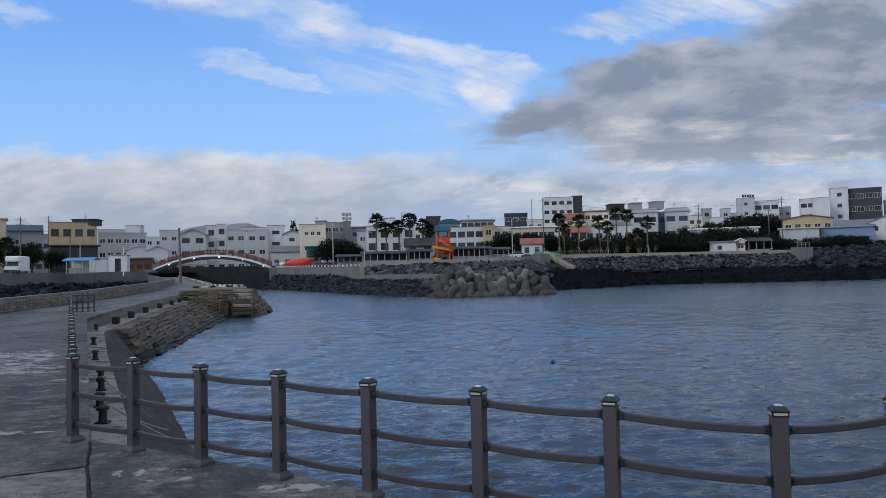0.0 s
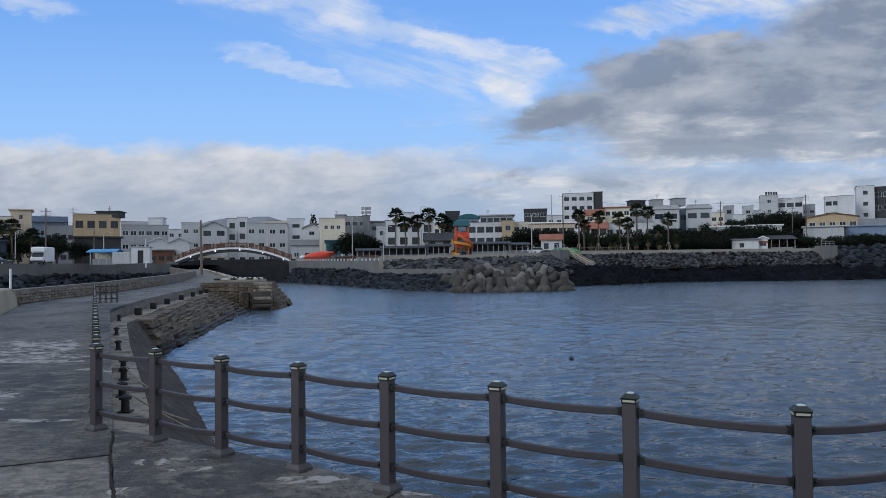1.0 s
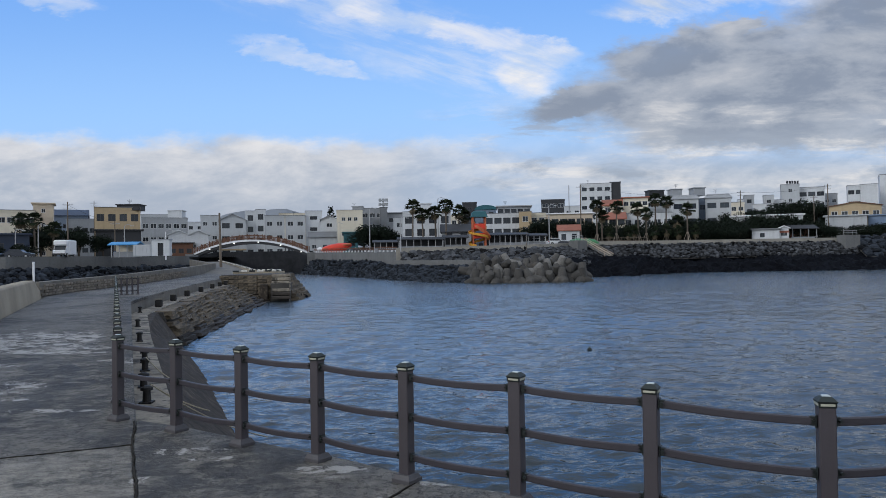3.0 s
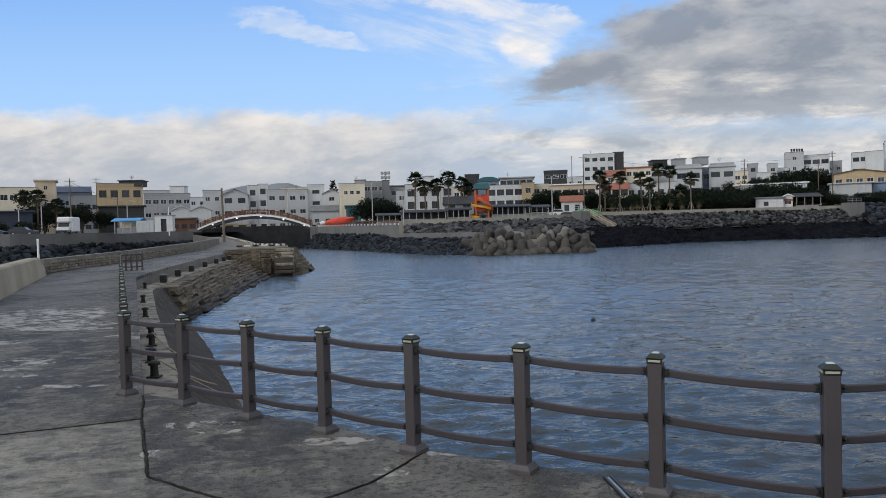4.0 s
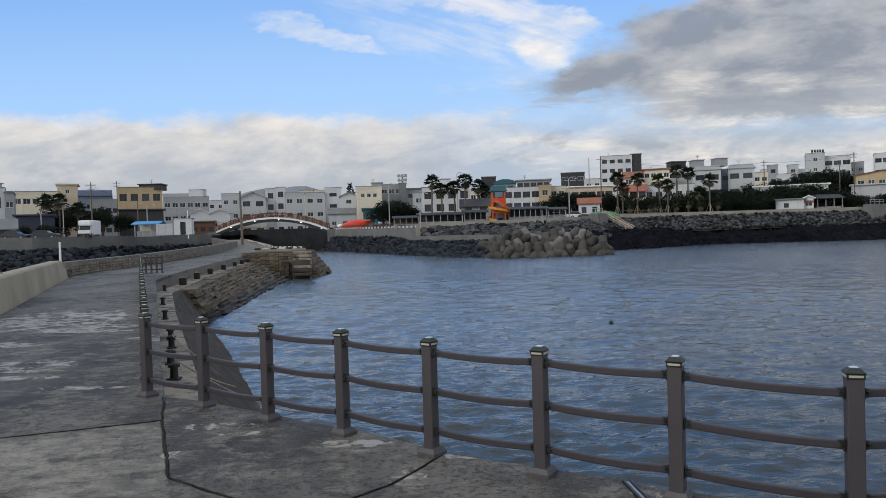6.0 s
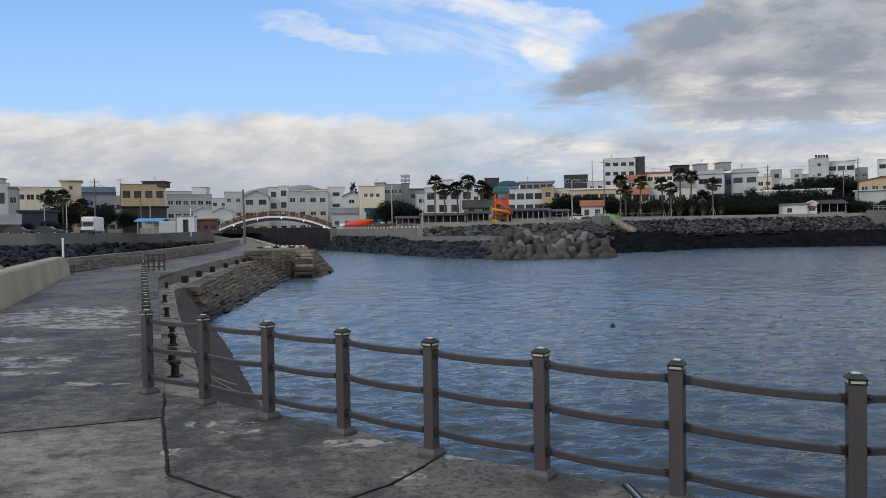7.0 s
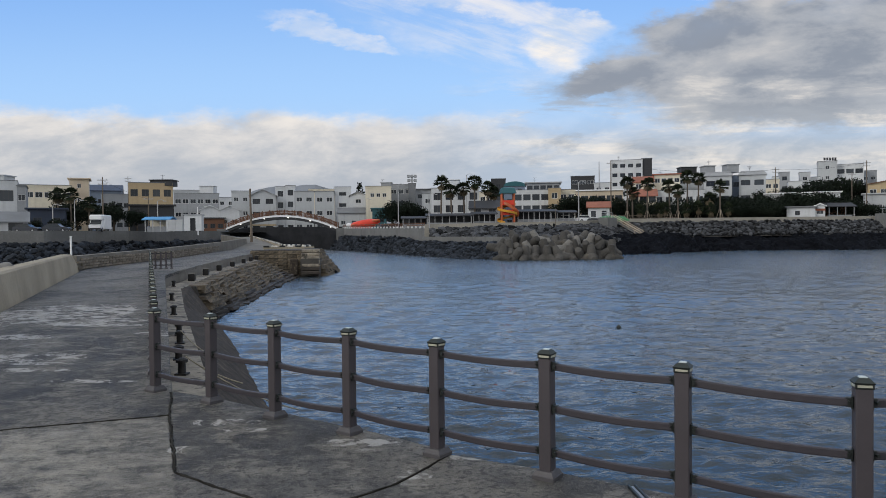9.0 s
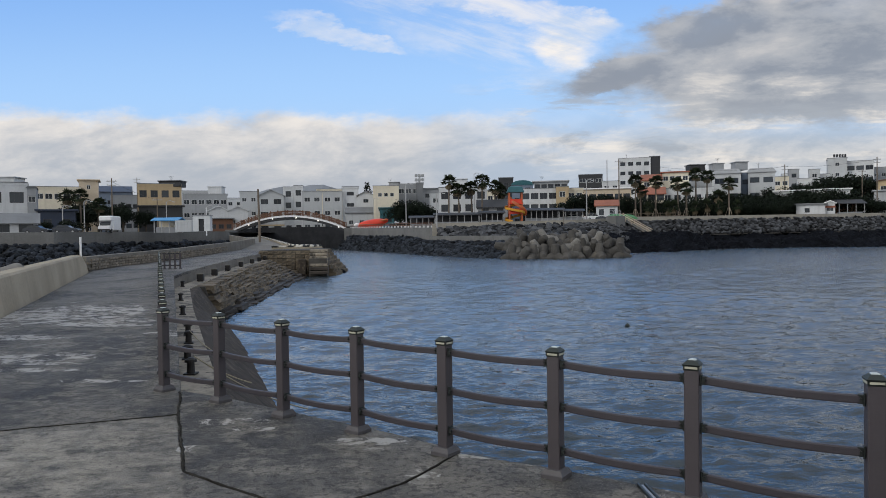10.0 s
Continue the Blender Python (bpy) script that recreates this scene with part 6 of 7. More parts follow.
house(84.7, 202.0, 2.2, 12.5, M_SLATE, 'recessed dark link between two villas', floors=3, bays=1, depth=6, dark=True, yaw=-20.9)
house(87.5, 198.0, 6.8, 12.8, M_PALEGREY, 'pale grey villa with a metal mansard parapet', roof='mansard', roof_mat=M_GREY, floors=3, bays=2, win=(2.4, 1.5), depth=10, dark=True, yaw=-21.9)
roof_box(78.1, 204.0, 18.98, 2.9, 1.9, 4.0, M_GREY, 'grey water tank room on a villa')
roof_box(85.5, 206.0, 19.22, 3.3, 2.2, 4.0, M_GREY, 'grey water tank room on a villa')
house(105.7, 225.0, 4.2, 12.9, M_CREAM, 'cream house with a tiled roof edge', floors=4, bays=2, depth=9, yaw=-23.2)
house(119.4, 245.0, 3.2, 16.8, M_GREY, 'grey block with a rooftop parapet', floors=5, bays=1, depth=9, dark=True, yaw=-23.9)
house(116.5, 232.0, 4.0, 12.7, M_WHITE, 'white low house behind the villas', floors=3, bays=2, depth=9, yaw=-24.5)
house(129.0, 250.0, 3.4, 17.1, M_PALEGREY, 'pale grey flat-roofed block behind the terrace', floors=5, bays=1, depth=8, yaw=-25.1)
house(134.9, 255.0, 3.6, 15.8, M_WHITE, 'white block beside the hotel', floors=4, bays=2, depth=8, yaw=-25.6)
house(95.2, 186.0, 17.4, 6.9, M_WHITE, 'long low white terrace wall with a flat coping', floors=1, bays=8, win=(1.6, 0.9), depth=4, roof='slab', roof_mat=M_CARWHITE, yaw=-24.9)
house(149.0, 272.0, 6.5, 23.1, M_PALEGREY, 'tall plain pale grey hotel wing', floors=6, bays=1, win=(1.4, 1.4), depth=12, name='hotel', category='hotel', yaw=-26.4)
house(157.6, 272.0, 9.1, 21.9, M_WHITE, 'white hotel wing with rows of dark balconies', floors=5, bays=3, win=(3.4, 1.7), depth=12, dark=True, name='hotel', category='hotel', yaw=-27.7)
house(171.2, 282.0, 4.9, 20.2, M_GREY, 'grey low block beside the hotel', floors=4, bays=2, depth=9, yaw=-28.8)
house(89.8, 176.0, 6.3, 2.9, M_WHITE, 'long low white promenade shed', roof='slab', roof_mat=M_ROOFGREY, floors=1, bays=4, depth=5, win=(1.1, 1.1), dark=True, name='promenade_shed', category='shed', blank=((0,0),(0,2),(0,3)), yaw=-24.9)
house(94.2, 175.4, 2.2, 3.4, M_WHITE, 'white shed front with a red gable panel', roof='front_gable', roof_mat=M_CARWHITE, floors=1, bays=1, depth=5, win=(1.6, 1.2), name='promenade_shed', category='shed', yaw=-26.0, band=(M_TILE, 2.3))
house(122.1, 190.0, 12.4, 9.7, M_YELLOW, 'mustard two-storey house with a low gable roof', roof='low_gable', roof_mat=M_BROWN, floors=2, bays=5, win=(1.6, 1.5), depth=8, yaw=-30.1)
house(117.0, 186.0, 9.7, 6.5, M_PALEGREY, 'low grey annex with a flat pale roof', roof='slab', roof_mat=M_PALEGREY, floors=1, bays=4, depth=5, win=(1.2, 1.0), yaw=-29.6)
house(129.5, 184.0, 12.8, 6.5, M_BLUE, 'low pale blue seafront house', roof='slab', roof_mat=M_BLUE, floors=1, bays=3, depth=7, win=(2.0, 1.4), yaw=-32.3)
house(136.2, 193.0, 13.1, 7.2, M_PALEGREY, 'house with a broad grey sheet roof', roof='gable', roof_mat=M_ROOFGREY, floors=1, bays=4, depth=10, yaw=-32.4)
house(147.0, 187.0, 14.3, 8.3, M_WHITE, 'white house with a broad front gable', roof='front_gable', roof_mat=M_ROOFGREY, floors=2, bays=4, depth=10, win=(1.4, 1.6), yaw=-35.1)
house(168.6, 262.0, 5.0, 21.5, M_WHITE, 'white flats with dark balconies', floors=5, bays=2, win=(2.2, 1.6), depth=9, dark=True, yaw=-30.1)
house(171.4, 258.0, 5.5, 21.5, M_WHITE, 'plain white slab block', floors=0, bays=0, depth=9, yaw=-30.9)
house(184.7, 266.0, 6.1, 26.0, M_WHITE, 'white wing of the dark tower block', floors=6, bays=1, win=(1.6, 1.5), depth=14, dark=True, category='apartment block', name='apartment_building', yaw=-32.0)
house(193.9, 264.0, 11.7, 25.7, M_DARK, 'dark grey tower block with white-framed windows', floors=5, bays=4, win=(2.4, 2.0), depth=14, category='apartment block', name='apartment_building', yaw=-33.4)
house(209.7, 262.0, 14.4, 21.0, M_GREY, 'grey flats along the headland', floors=5, bays=5, depth=10, yaw=-35.6)
house(-78.4, 262.0, 9.0, 13.0, M_WHITE, 'white house in the rear row', floors=4, bays=3, depth=8, yaw=15.3)
house(-100.6, 290.0, 10.9, 17.7, M_PALEGREY, 'grey flats in the rear row', floors=5, bays=4, depth=8, yaw=17.6)
house(-48.2, 300.0, 10.8, 18.3, M_CREAM, 'cream flats in the rear row', floors=6, bays=4, depth=8, yaw=8.4)
house(-94.7, 212.0, 7.8, 11.5, M_GREY, 'grey sheds and low houses in the rear row', floors=2, bays=4, depth=8, dark=True, yaw=22.1)
house(-135.3, 215.0, 23.7, 13.6, M_CREAM, 'long cream row of three-storey flats', floors=3, bays=7, depth=9, yaw=29.6)
house(14.8, 215.0, 4.1, 10.4, M_CREAM, 'cream house behind the seafront', floors=3, bays=2, depth=8, yaw=-3.6)
house(84.0, 250.0, 4.7, 16.0, M_WHITE, 'white house in the rear row', floors=5, bays=2, depth=8, yaw=-17.1)
house(125.0, 262.0, 3.0, 16.6, M_WHITE, 'white house in the rear row', floors=5, bays=1, depth=8, yaw=-23.5)
house(-1.0, 205.0, 6.5, 9.8, M_PALEGREY, 'pale grey house in the rear row', floors=3, bays=2, depth=8, yaw=0.3)


# ---------- palms and trees ----------
def fan_frond(verts, faces, root, way, length, droop, r):
    """One fan-shaped palm leaf: a stalk and a fan of narrow blades."""
    way = way.normalized()
    side = way.cross(Vector((0, 0, 1)))
    side = side.normalized() if side.length > 0.05 else Vector((1, 0, 0))
    up = side.cross(way)
    tip = root + way * length * 0.5 + Vector((0, 0, -droop * 0.3))
    k = len(verts)
    verts += [tuple(root + side * 0.05), tuple(root - side * 0.05), tuple(tip - side * 0.04), tuple(tip + side * 0.04)]
    faces.append((k, k + 1, k + 2, k + 3))
    for i in range(9):
        a = radians(-78 + 19.5 * i)
        d = (way * math.cos(a) + side * math.sin(a) + up * r.uniform(-.12, .12)).normalized()
        q = d.cross(up).normalized() * 0.13
        e = tip + d * length * 0.55 + Vector((0, 0, -droop * r.uniform(0.5, 1.0)))
        mid = tip + d * length * 0.3 + Vector((0, 0, -droop * 0.12))
        k = len(verts)
        verts += [tuple(tip), tuple(mid + q), tuple(e), tuple(mid - q)]
        faces.append((k, k + 1, k + 2, k + 3))


def leaf_mesh(name, verts, faces, material):
    me = bpy.data.meshes.new(name)
    me.from_pydata(verts, [], faces)
    me.materials.append(material)
    return me


def palm(seed, height):
    r = random.Random(seed)
    ob = thing("palm_tree", pose(0, 0, 0), "tall fan palm with a slim trunk and a ragged dark crown", "palm tree", "promenade palms")
    b = bmesh.new()
    rows, lean = [], Vector((r.uniform(-.3, .3), r.uniform(-.3, .3)))
    for i in range(9):
        f = i / 8
        rad = 0.23 - 0.08 * f + (0.10 if i == 0 else 0)
        rows.append([(lean.x * f * f + rad * math.cos(a), lean.y * f * f + rad * math.sin(a), height * f) for a in [2 * math.pi * k / 9 for k in range(9)]])
    part("trunk", ribbon(b, rows), M_TRUNK, ob)
    head = Vector((lean.x, lean.y, height))
    verts, faces = [], []
    for i in range(34):
        el = radians(r.choice((75, 55, 40, 25, 10, -5, -20)) + r.uniform(-10, 10))
        az = i * 2.39996 + r.uniform(-.3, .3)
        w = Vector((math.cos(az) * math.cos(el), math.sin(az) * math.cos(el), math.sin(el)))
        fan_frond(verts, faces, head, w, r.uniform(1.75, 2.25), r.uniform(0.25, 0.6), r)
    part("crown", leaf_mesh("crown", verts, faces, M_FROND), None, ob)
    verts, faces = [], []
    for i in range(18):
        el = radians(r.uniform(-75, -40))
        az = i * 2.39996
        w = Vector((math.cos(az) * math.cos(el), math.sin(az) * math.cos(el), math.sin(el)))
        fan_frond(verts, faces, head - Vector((0, 0, 0.15)), w, r.uniform(1.2, 1.7), 0.3, r)
    part("skirt", leaf_mesh("skirt", verts, faces, M_DEADFROND), None, ob, "skirt of dry brown leaves")
    return ob


def set_palms():
    spots = [(0.9, 160, 10.2), (3.3, 160, 8.4), (6.2, 162, 8.9), (8.3, 158, 9.8), (11.5, 165, 8.9), (45.8, 172, 9.4), (50.6, 172, 9.0), (56.7, 174, 8.6), (58.7, 174, 7.4),
             (61.7, 176, 10.9), (64.4, 176, 10.4), (68.2, 172, 8.2), (-78.9, 150, 8.0), (-76.3, 150, 8.1), (-73.6, 152, 6.4), (13.6, 167, 7.8), (47.6, 174, 7.0), (66.0, 173, 5.4)]
    for i, (x, y, h) in enumerate(spots):
        palm(i, h).matrix_basis = pose(x, y, shore_z(x) - 0.1, 0, 0, 40 * i)


set_palms()


def tree_crown(seed, lobes, leaf, count):
    r = random.Random(seed)
    verts, faces = [], []
    for cx, cy, cz, rad in lobes:
        for _ in range(int(count * rad * rad)):
            d = Vector((r.gauss(0, 1), r.gauss(0, 1), r.gauss(0, 1))).normalized()
            p = Vector((cx, cy, cz)) + d * rad * r.uniform(0.62, 1.06) * (1 + 0.22 * noise.noise(d * 2.3 + Vector((seed, cx, cz))))
            s = leaf * r.uniform(0.6, 1.4)
            a = (d + Vector((r.gauss(0, .6), r.gauss(0, .6), r.gauss(0, .6)))).normalized()
            t1 = a.orthogonal().normalized()
            t2 = a.cross(t1)
            k = len(verts)
            verts += [tuple(p + t1 * s), tuple(p + t2 * s * 0.6), tuple(p - t1 * s), tuple(p - t2 * s * 0.6)]
            faces.append((k, k + 1, k + 2, k + 3))
    return leaf_mesh("crown", verts, faces, M_LEAF)


def tree(kind, seed):
    r = random.Random(seed)
    if kind == "bush":
        lobes = [(r.uniform(-1.6, 1.6), r.uniform(-1.2, 1.2), r.uniform(1.0, 2.3), r.uniform(0.8, 1.3)) for _ in range(8)]
        label, trunk = "dense dark green evergreen shrub behind the seawall", 1.0
    elif kind == "pine":
        lobes = [(r.uniform(-.7, .7) * (1 - f), r.uniform(-.7, .7) * (1 - f), 2.2 + 4.8 * f, 1.5 - 1.0 * f) for f in (0, .2, .4, .6, .8, 1)] + [(0, 0, 7.6, .35)]
        label, trunk = "dark slender conifer rising above the roofs", 6.5
    else:
        lobes = [(r.uniform(-2.2, 2.2), r.uniform(-2, 2), r.uniform(2.6, 5.2), r.uniform(1.0, 1.7)) for _ in range(11)]
        label, trunk = "broad dark evergreen tree with an uneven crown", 3.6
    ob = thing("tree" if kind != "bush" else "shrub", pose(0, 0, 0), label, "tree" if kind != "bush" else "shrub", "town trees" if kind != "bush" else "promenade shrubs")
    b = bmesh.new()
    tube(b, (0, 0, -0.3), (0.1, 0, trunk), 0.24, 0.10, 8)
    for cx, cy, cz, rad in lobes[:5]:
        tube(b, (0.05, 0, trunk * 0.45), (cx, cy, cz), 0.10, 0.03, 6)
    part("trunk", b, M_BARK, ob)
    part("crown", tree_crown(seed, lobes, 0.17 if kind != "bush" else 0.12, 170 if kind != "bush" else 260), None, ob)
    return ob


def set_trees():
    models = {k: [tree(k, s) for s in (1, 2, 3)] for k in ("bush", "tree")}
    models["pine"] = [tree("pine", 7)]
    used = set()
    rr = random.Random(33)

    def put(kind, x, y, s, z=None):
        mdl = rr.choice(models[kind])
        m = pose(x, y, shore_z(x) - 0.1 if z is None else z, 0, 0, rr.uniform(0, 360))
        sc = (s * rr.uniform(0.9, 1.15), s * rr.uniform(0.9, 1.15), s)
        ob = mdl if mdl.name not in used else copy_thing(mdl, Matrix())
        used.add(mdl.name)
        ob.matrix_basis = m @ Matrix.Diagonal((*sc, 1))

    for mdl in list(models["bush"]):
        put("bush", rr.uniform(70, 84), 180, 1.2)
    for x, y, s in ((-12, 189, 1.15), (-9.5, 190, 1.3), (-7, 189, 1.2), (-4.5, 190, 1.05), (31, 171, 1.0), (33.5, 172, 1.1), (36, 172, 1.05), (38.6, 173, 0.95), (29.5, 173, 0.8),
                    (-80, 160, 1.2), (-76, 158, 1.1), (-72, 160, 1.15), (-68, 163, 0.9), (-85, 162, 1.2), (92, 196, 1.4), (52, 186, 1.0), (56, 184, 0.9), (41.5, 174, 0.9), (44, 177, 0.95)):
        put("tree", x, y, s)
    for x, y, s in ((105, 206, 1.3), (109, 204, 1.5), (113, 206, 1.6), (117, 204, 1.6), (121, 207, 1.4), (101, 205, 1.1), (125, 206, 1.3)):
        put("tree", x, y, s, 7.4)
    for k in range(38):
        x = 47 + k * 1.38 + rr.uniform(-.5, .5)
        put("bush", x, (178 if x < 84 else 186) + rr.uniform(-2, 3), rr.uniform(0.9, 1.5))
    for k in range(20):
        put("bush", 70 + k * 1.85, 183.4 + rr.uniform(-.4, .5), rr.uniform(1.5, 2.0) if k < 8 else rr.uniform(1.8, 2.3))
    for k in range(16):
        put("bush", 64 + k * 2.1, 187 + rr.uniform(-1, 2), rr.uniform(1.4, 2.1))
    for k in range(16):
        put("bush", 105 + k * 2.2 + rr.uniform(-.6, .6), 180.5 + rr.uniform(-1.2, 1.2), rr.uniform(0.9, 1.6))
    for x, y, s in ((-27.0, 252, 2.3), (-47, 268, 1.2), (-53, 270, 1.1), (-95, 205, 1.1)):
        put("pine", x, y, s)
    for k in range(6):
        put("bush", -84 + k * 3.0, 134 + rr.uniform(-3, 3), rr.uniform(0.5, 0.9))


set_trees()


# ---------- poles, lamps, masts ----------
def pole(x, y, top, r, material, label, arms=0, lamp=False, name="utility_pole", category="pole", z=None, lean=0.0):
    z = shore_z(x) - 0.2 if z is None else z
    ob = thing(name, pose(x, y, z, 0, lean, 0), label, category)
    b = bmesh.new()
    tube(b, (0, 0, 0), (0, 0, top - z), r, r * 0.65, 10)
    part("shaft", b, material, ob)
    for k in range(arms):
        b = boxes(((0, 0, top - z - 0.6 - 0.8 * k), (2.0 - 0.3 * k, 0.12, 0.12)))
        for sx in (-0.8, -0.3, 0.3, 0.8):
            tube(b, (sx, 0, top - z - 0.54 - 0.8 * k), (sx, 0, top - z - 0.34 - 0.8 * k), 0.06, 0.04, 6)
        part("cross_arm", b, M_STEEL, ob)
    if lamp:
        b = bmesh.new()
        pts = [Vector((0.12 * i * 1.3, 0, top - z + 0.30 * math.sin(i * 0.35))) for i in range(9)]
        for p, q in zip(pts, pts[1:]):
            tube(b, p, q, 0.05, 0.05, 6)
        part("arm", b, M_STEEL, ob)
        b = boxes(((1.45, 0, top - z + 0.02), (0.6, 0.22, 0.12), 0, 0.03))
        part("lamp_head", b, M_PALEGREY, ob)
    return ob


pole(-30.5, 118.0, 9.8, 0.22, M_WOODPOLE, "leaning weathered wooden pole at the path", z=1.0, lean=-1.0)
pole(-65.0, 140.0, 13.8, 0.16, M_WOODPOLE, "dark utility pole with crossarms by the harbour road", 2)
pole(-69.5, 138.0, 9.2, 0.12, M_STEEL, "slim grey lamp post by the harbour road", lamp=True, name="street_lamp", category="street lamp")
pole(-71.0, 133.0, 8.0, 0.12, M_STEEL, "slim grey lamp post by the harbour road", lamp=True, name="street_lamp", category="street lamp")
pole(-60.2, 150.0, 10.6, 0.13, M_WOODPOLE, "grey utility pole with crossarms", 1)
pole(-54.4, 140.0, 9.0, 0.12, M_STEEL, "slim grey lamp post by the harbour road", lamp=True, name="street_lamp", category="street lamp")
pole(-41.6, 125.0, 7.2, 0.10, M_CARWHITE, "white lamp post beside the kiosk", lamp=True, name="street_lamp", category="street lamp", z=2.3)
pole(-9.7, 180.0, 14.6, 0.15, M_STEEL, "grey street lamp behind the creek wall", lamp=True, name="street_lamp", category="street lamp")
pole(-22.0, 222.0, 13.2, 0.12, M_STEEL, "grey street lamp with two arms", lamp=True, name="street_lamp", category="street lamp", z=2.15)
pole(-1.6, 146.0, 10.2, 0.13, M_STEEL, "grey street lamp at the wall's corner", lamp=True, name="street_lamp", category="street lamp")
pole(31.7, 160.0, 13.4, 0.15, M_STEEL, "grey street lamp on the promenade", lamp=True, name="street_lamp", category="street lamp")
pole(7.0, 168.0, 15.9, 0.12, M_STEEL, "grey street lamp between the palms", lamp=True, name="street_lamp", category="street lamp")
pole(40.9, 168.0, 18.9, 0.16, M_WOODPOLE, "tall slim utility pole on the promenade", 1)
pole(54.5, 240.0, 26.1, 0.20, M_STEEL, "tall bare steel mast above the roofs", name="mast", category="mast")
pole(94.9, 200.0, 20.0, 0.17, M_WOODPOLE, "utility pole with crossarms", 2)
pole(111.5, 185.0, 20.2, 0.17, M_WOODPOLE, "utility pole with crossarms", 2)
pole(106.5, 183.0, 17.0, 0.15, M_WOODPOLE, "utility pole with crossarms", 1)
pole(22.9, 138.5, 6.9, 0.06, M_WOODPOLE, "thin pole standing in the boulder slope", name="thin_pole", z=2.6)
pole(-88.0, 205.0, 19.5, 0.12, M_WOODPOLE, "utility pole with crossarms", 2)


def floodlight_mast(x, y, top):
    z = shore_z(x)
    ob = thing("floodlight_mast", pose(x, y, z), "grey floodlight mast with two rows of lamps", "floodlight")
    b = bmesh.new()
    tube(b, (0, 0, 0), (0, 0, top - z), 0.35, 0.25, 10)
    part("shaft", b, M_STEEL, ob)
    for dz in (-0.1, -1.5):
        part("crossbar", boxes(((0, 0, top - z + dz), (2.9, 0.15, 0.15))), M_STEEL, ob)
        for k in range(3):
            b = bmesh.new()
            box(b, (-1.1 + 1.1 * k, -0.25, top - z + dz + 0.1), (0.95, 0.5, 1.0), 0, 0.08)
            part("lamp", b, M_GREY, ob)
    return ob


floodlight_mast(-8.2, 238, 21.6)


def church_spire():
    ob = thing("church_spire", pose(-118.5, 282, -3), "small white church spire behind the roofs", "spire")
    part("tower", boxes(((0, 0, 8), (2.4, 2.4, 16))), M_WHITE, ob)
    b = bmesh.new()
    tube(b, (0, 0, 16), (0, 0, 20.5), 1.5, 0.05, 8)
    part("spire", b, M_ROOFGREY, ob)


church_spire()


# ---------- waterfront play tower ----------
def slide_tower(x, y):
    z = shore_z(x) - 0.1
    ob = thing("slide_tower", pose(x, y, z), "red and yellow spiral slide tower with a teal roof", "slide tower")
    h = 6.6
    for sx in (-1.3, 1.3):
        for sy in (-1.2, 1.2):
            b = bmesh.new()
            tube(b, (sx, sy, 0), (sx, sy, h), 0.17, 0.17, 8)
            part("column", b, M_ORANGE, ob)
    for k, zz in enumerate((2.2, 4.2)):
        part("platform", boxes(((0, 0, zz), (2.9, 2.7, 0.16))), M_RED, ob)
        for sy in (-1.3, 1.3):
            part("guard_panel", boxes(((0, sy, zz + 0.55), (2.7, 0.07, 0.9), 0, 0.02)), M_RED, ob)
        for sx in (-1.4, 1.4):
            part("guard_panel", boxes(((sx, 0, zz + 0.55), (0.07, 2.4, 0.9), 0, 0.02)), M_ORANGE, ob)
    b = bmesh.new()
    ribbon(b, [[(-s, -s * 0.95, zz), (s, -s * 0.95, zz), (s, s * 0.95, zz), (-s, s * 0.95, zz)] for s, zz in ((1.75, h), (1.7, h + 0.25), (1.35, h + 1.15), (0.9, h + 1.35))])
    part("roof", b, M_TEAL, ob, "teal plastic roof")
    b = bmesh.new()
    rows = []
    for i in range(57):
        a = i / 56 * 2 * math.pi * 1.6 + 0.5
        zz = 4.3 - 3.9 * i / 56
        cx, cy = -0.1 + 1.7 * math.cos(a), -0.2 + 1.7 * math.sin(a)
        d = Vector((math.cos(a), math.sin(a)))
        rows.append([(cx + d.x * s, cy + d.y * s, zz + q) for s, q in ((-0.42, 0.36), (-0.38, 0.0), (0.38, 0.0), (0.42, 0.4), (0.48, 0.4), (0.44, -0.08), (-0.44, -0.08), (-0.48, 0.36))])
    ribbon(b, rows)
    part("slide", b, M_YELLOWPL, ob, "yellow spiral chute")
    b = bmesh.new()
    rows = []
    for i in range(33):
        a = math.pi - i / 32 * math.pi * 1.1
        zz = 5.4 - 3.4 * i / 32
        cx, cy = 0.5 + 2.0 * math.cos(a) * 0.8, -0.4 - 1.6 * math.sin(a) * 0.8
        rows.append([(cx + 0.34 * math.cos(t), cy, zz + 0.34 * math.sin(t)) for t in [2 * math.pi * k / 10 for k in range(10)]])
    ribbon(b, rows)
    part("tube_slide", b, M_ORANGE, ob, "orange tube chute")


slide_tower(15.0, 152.0)


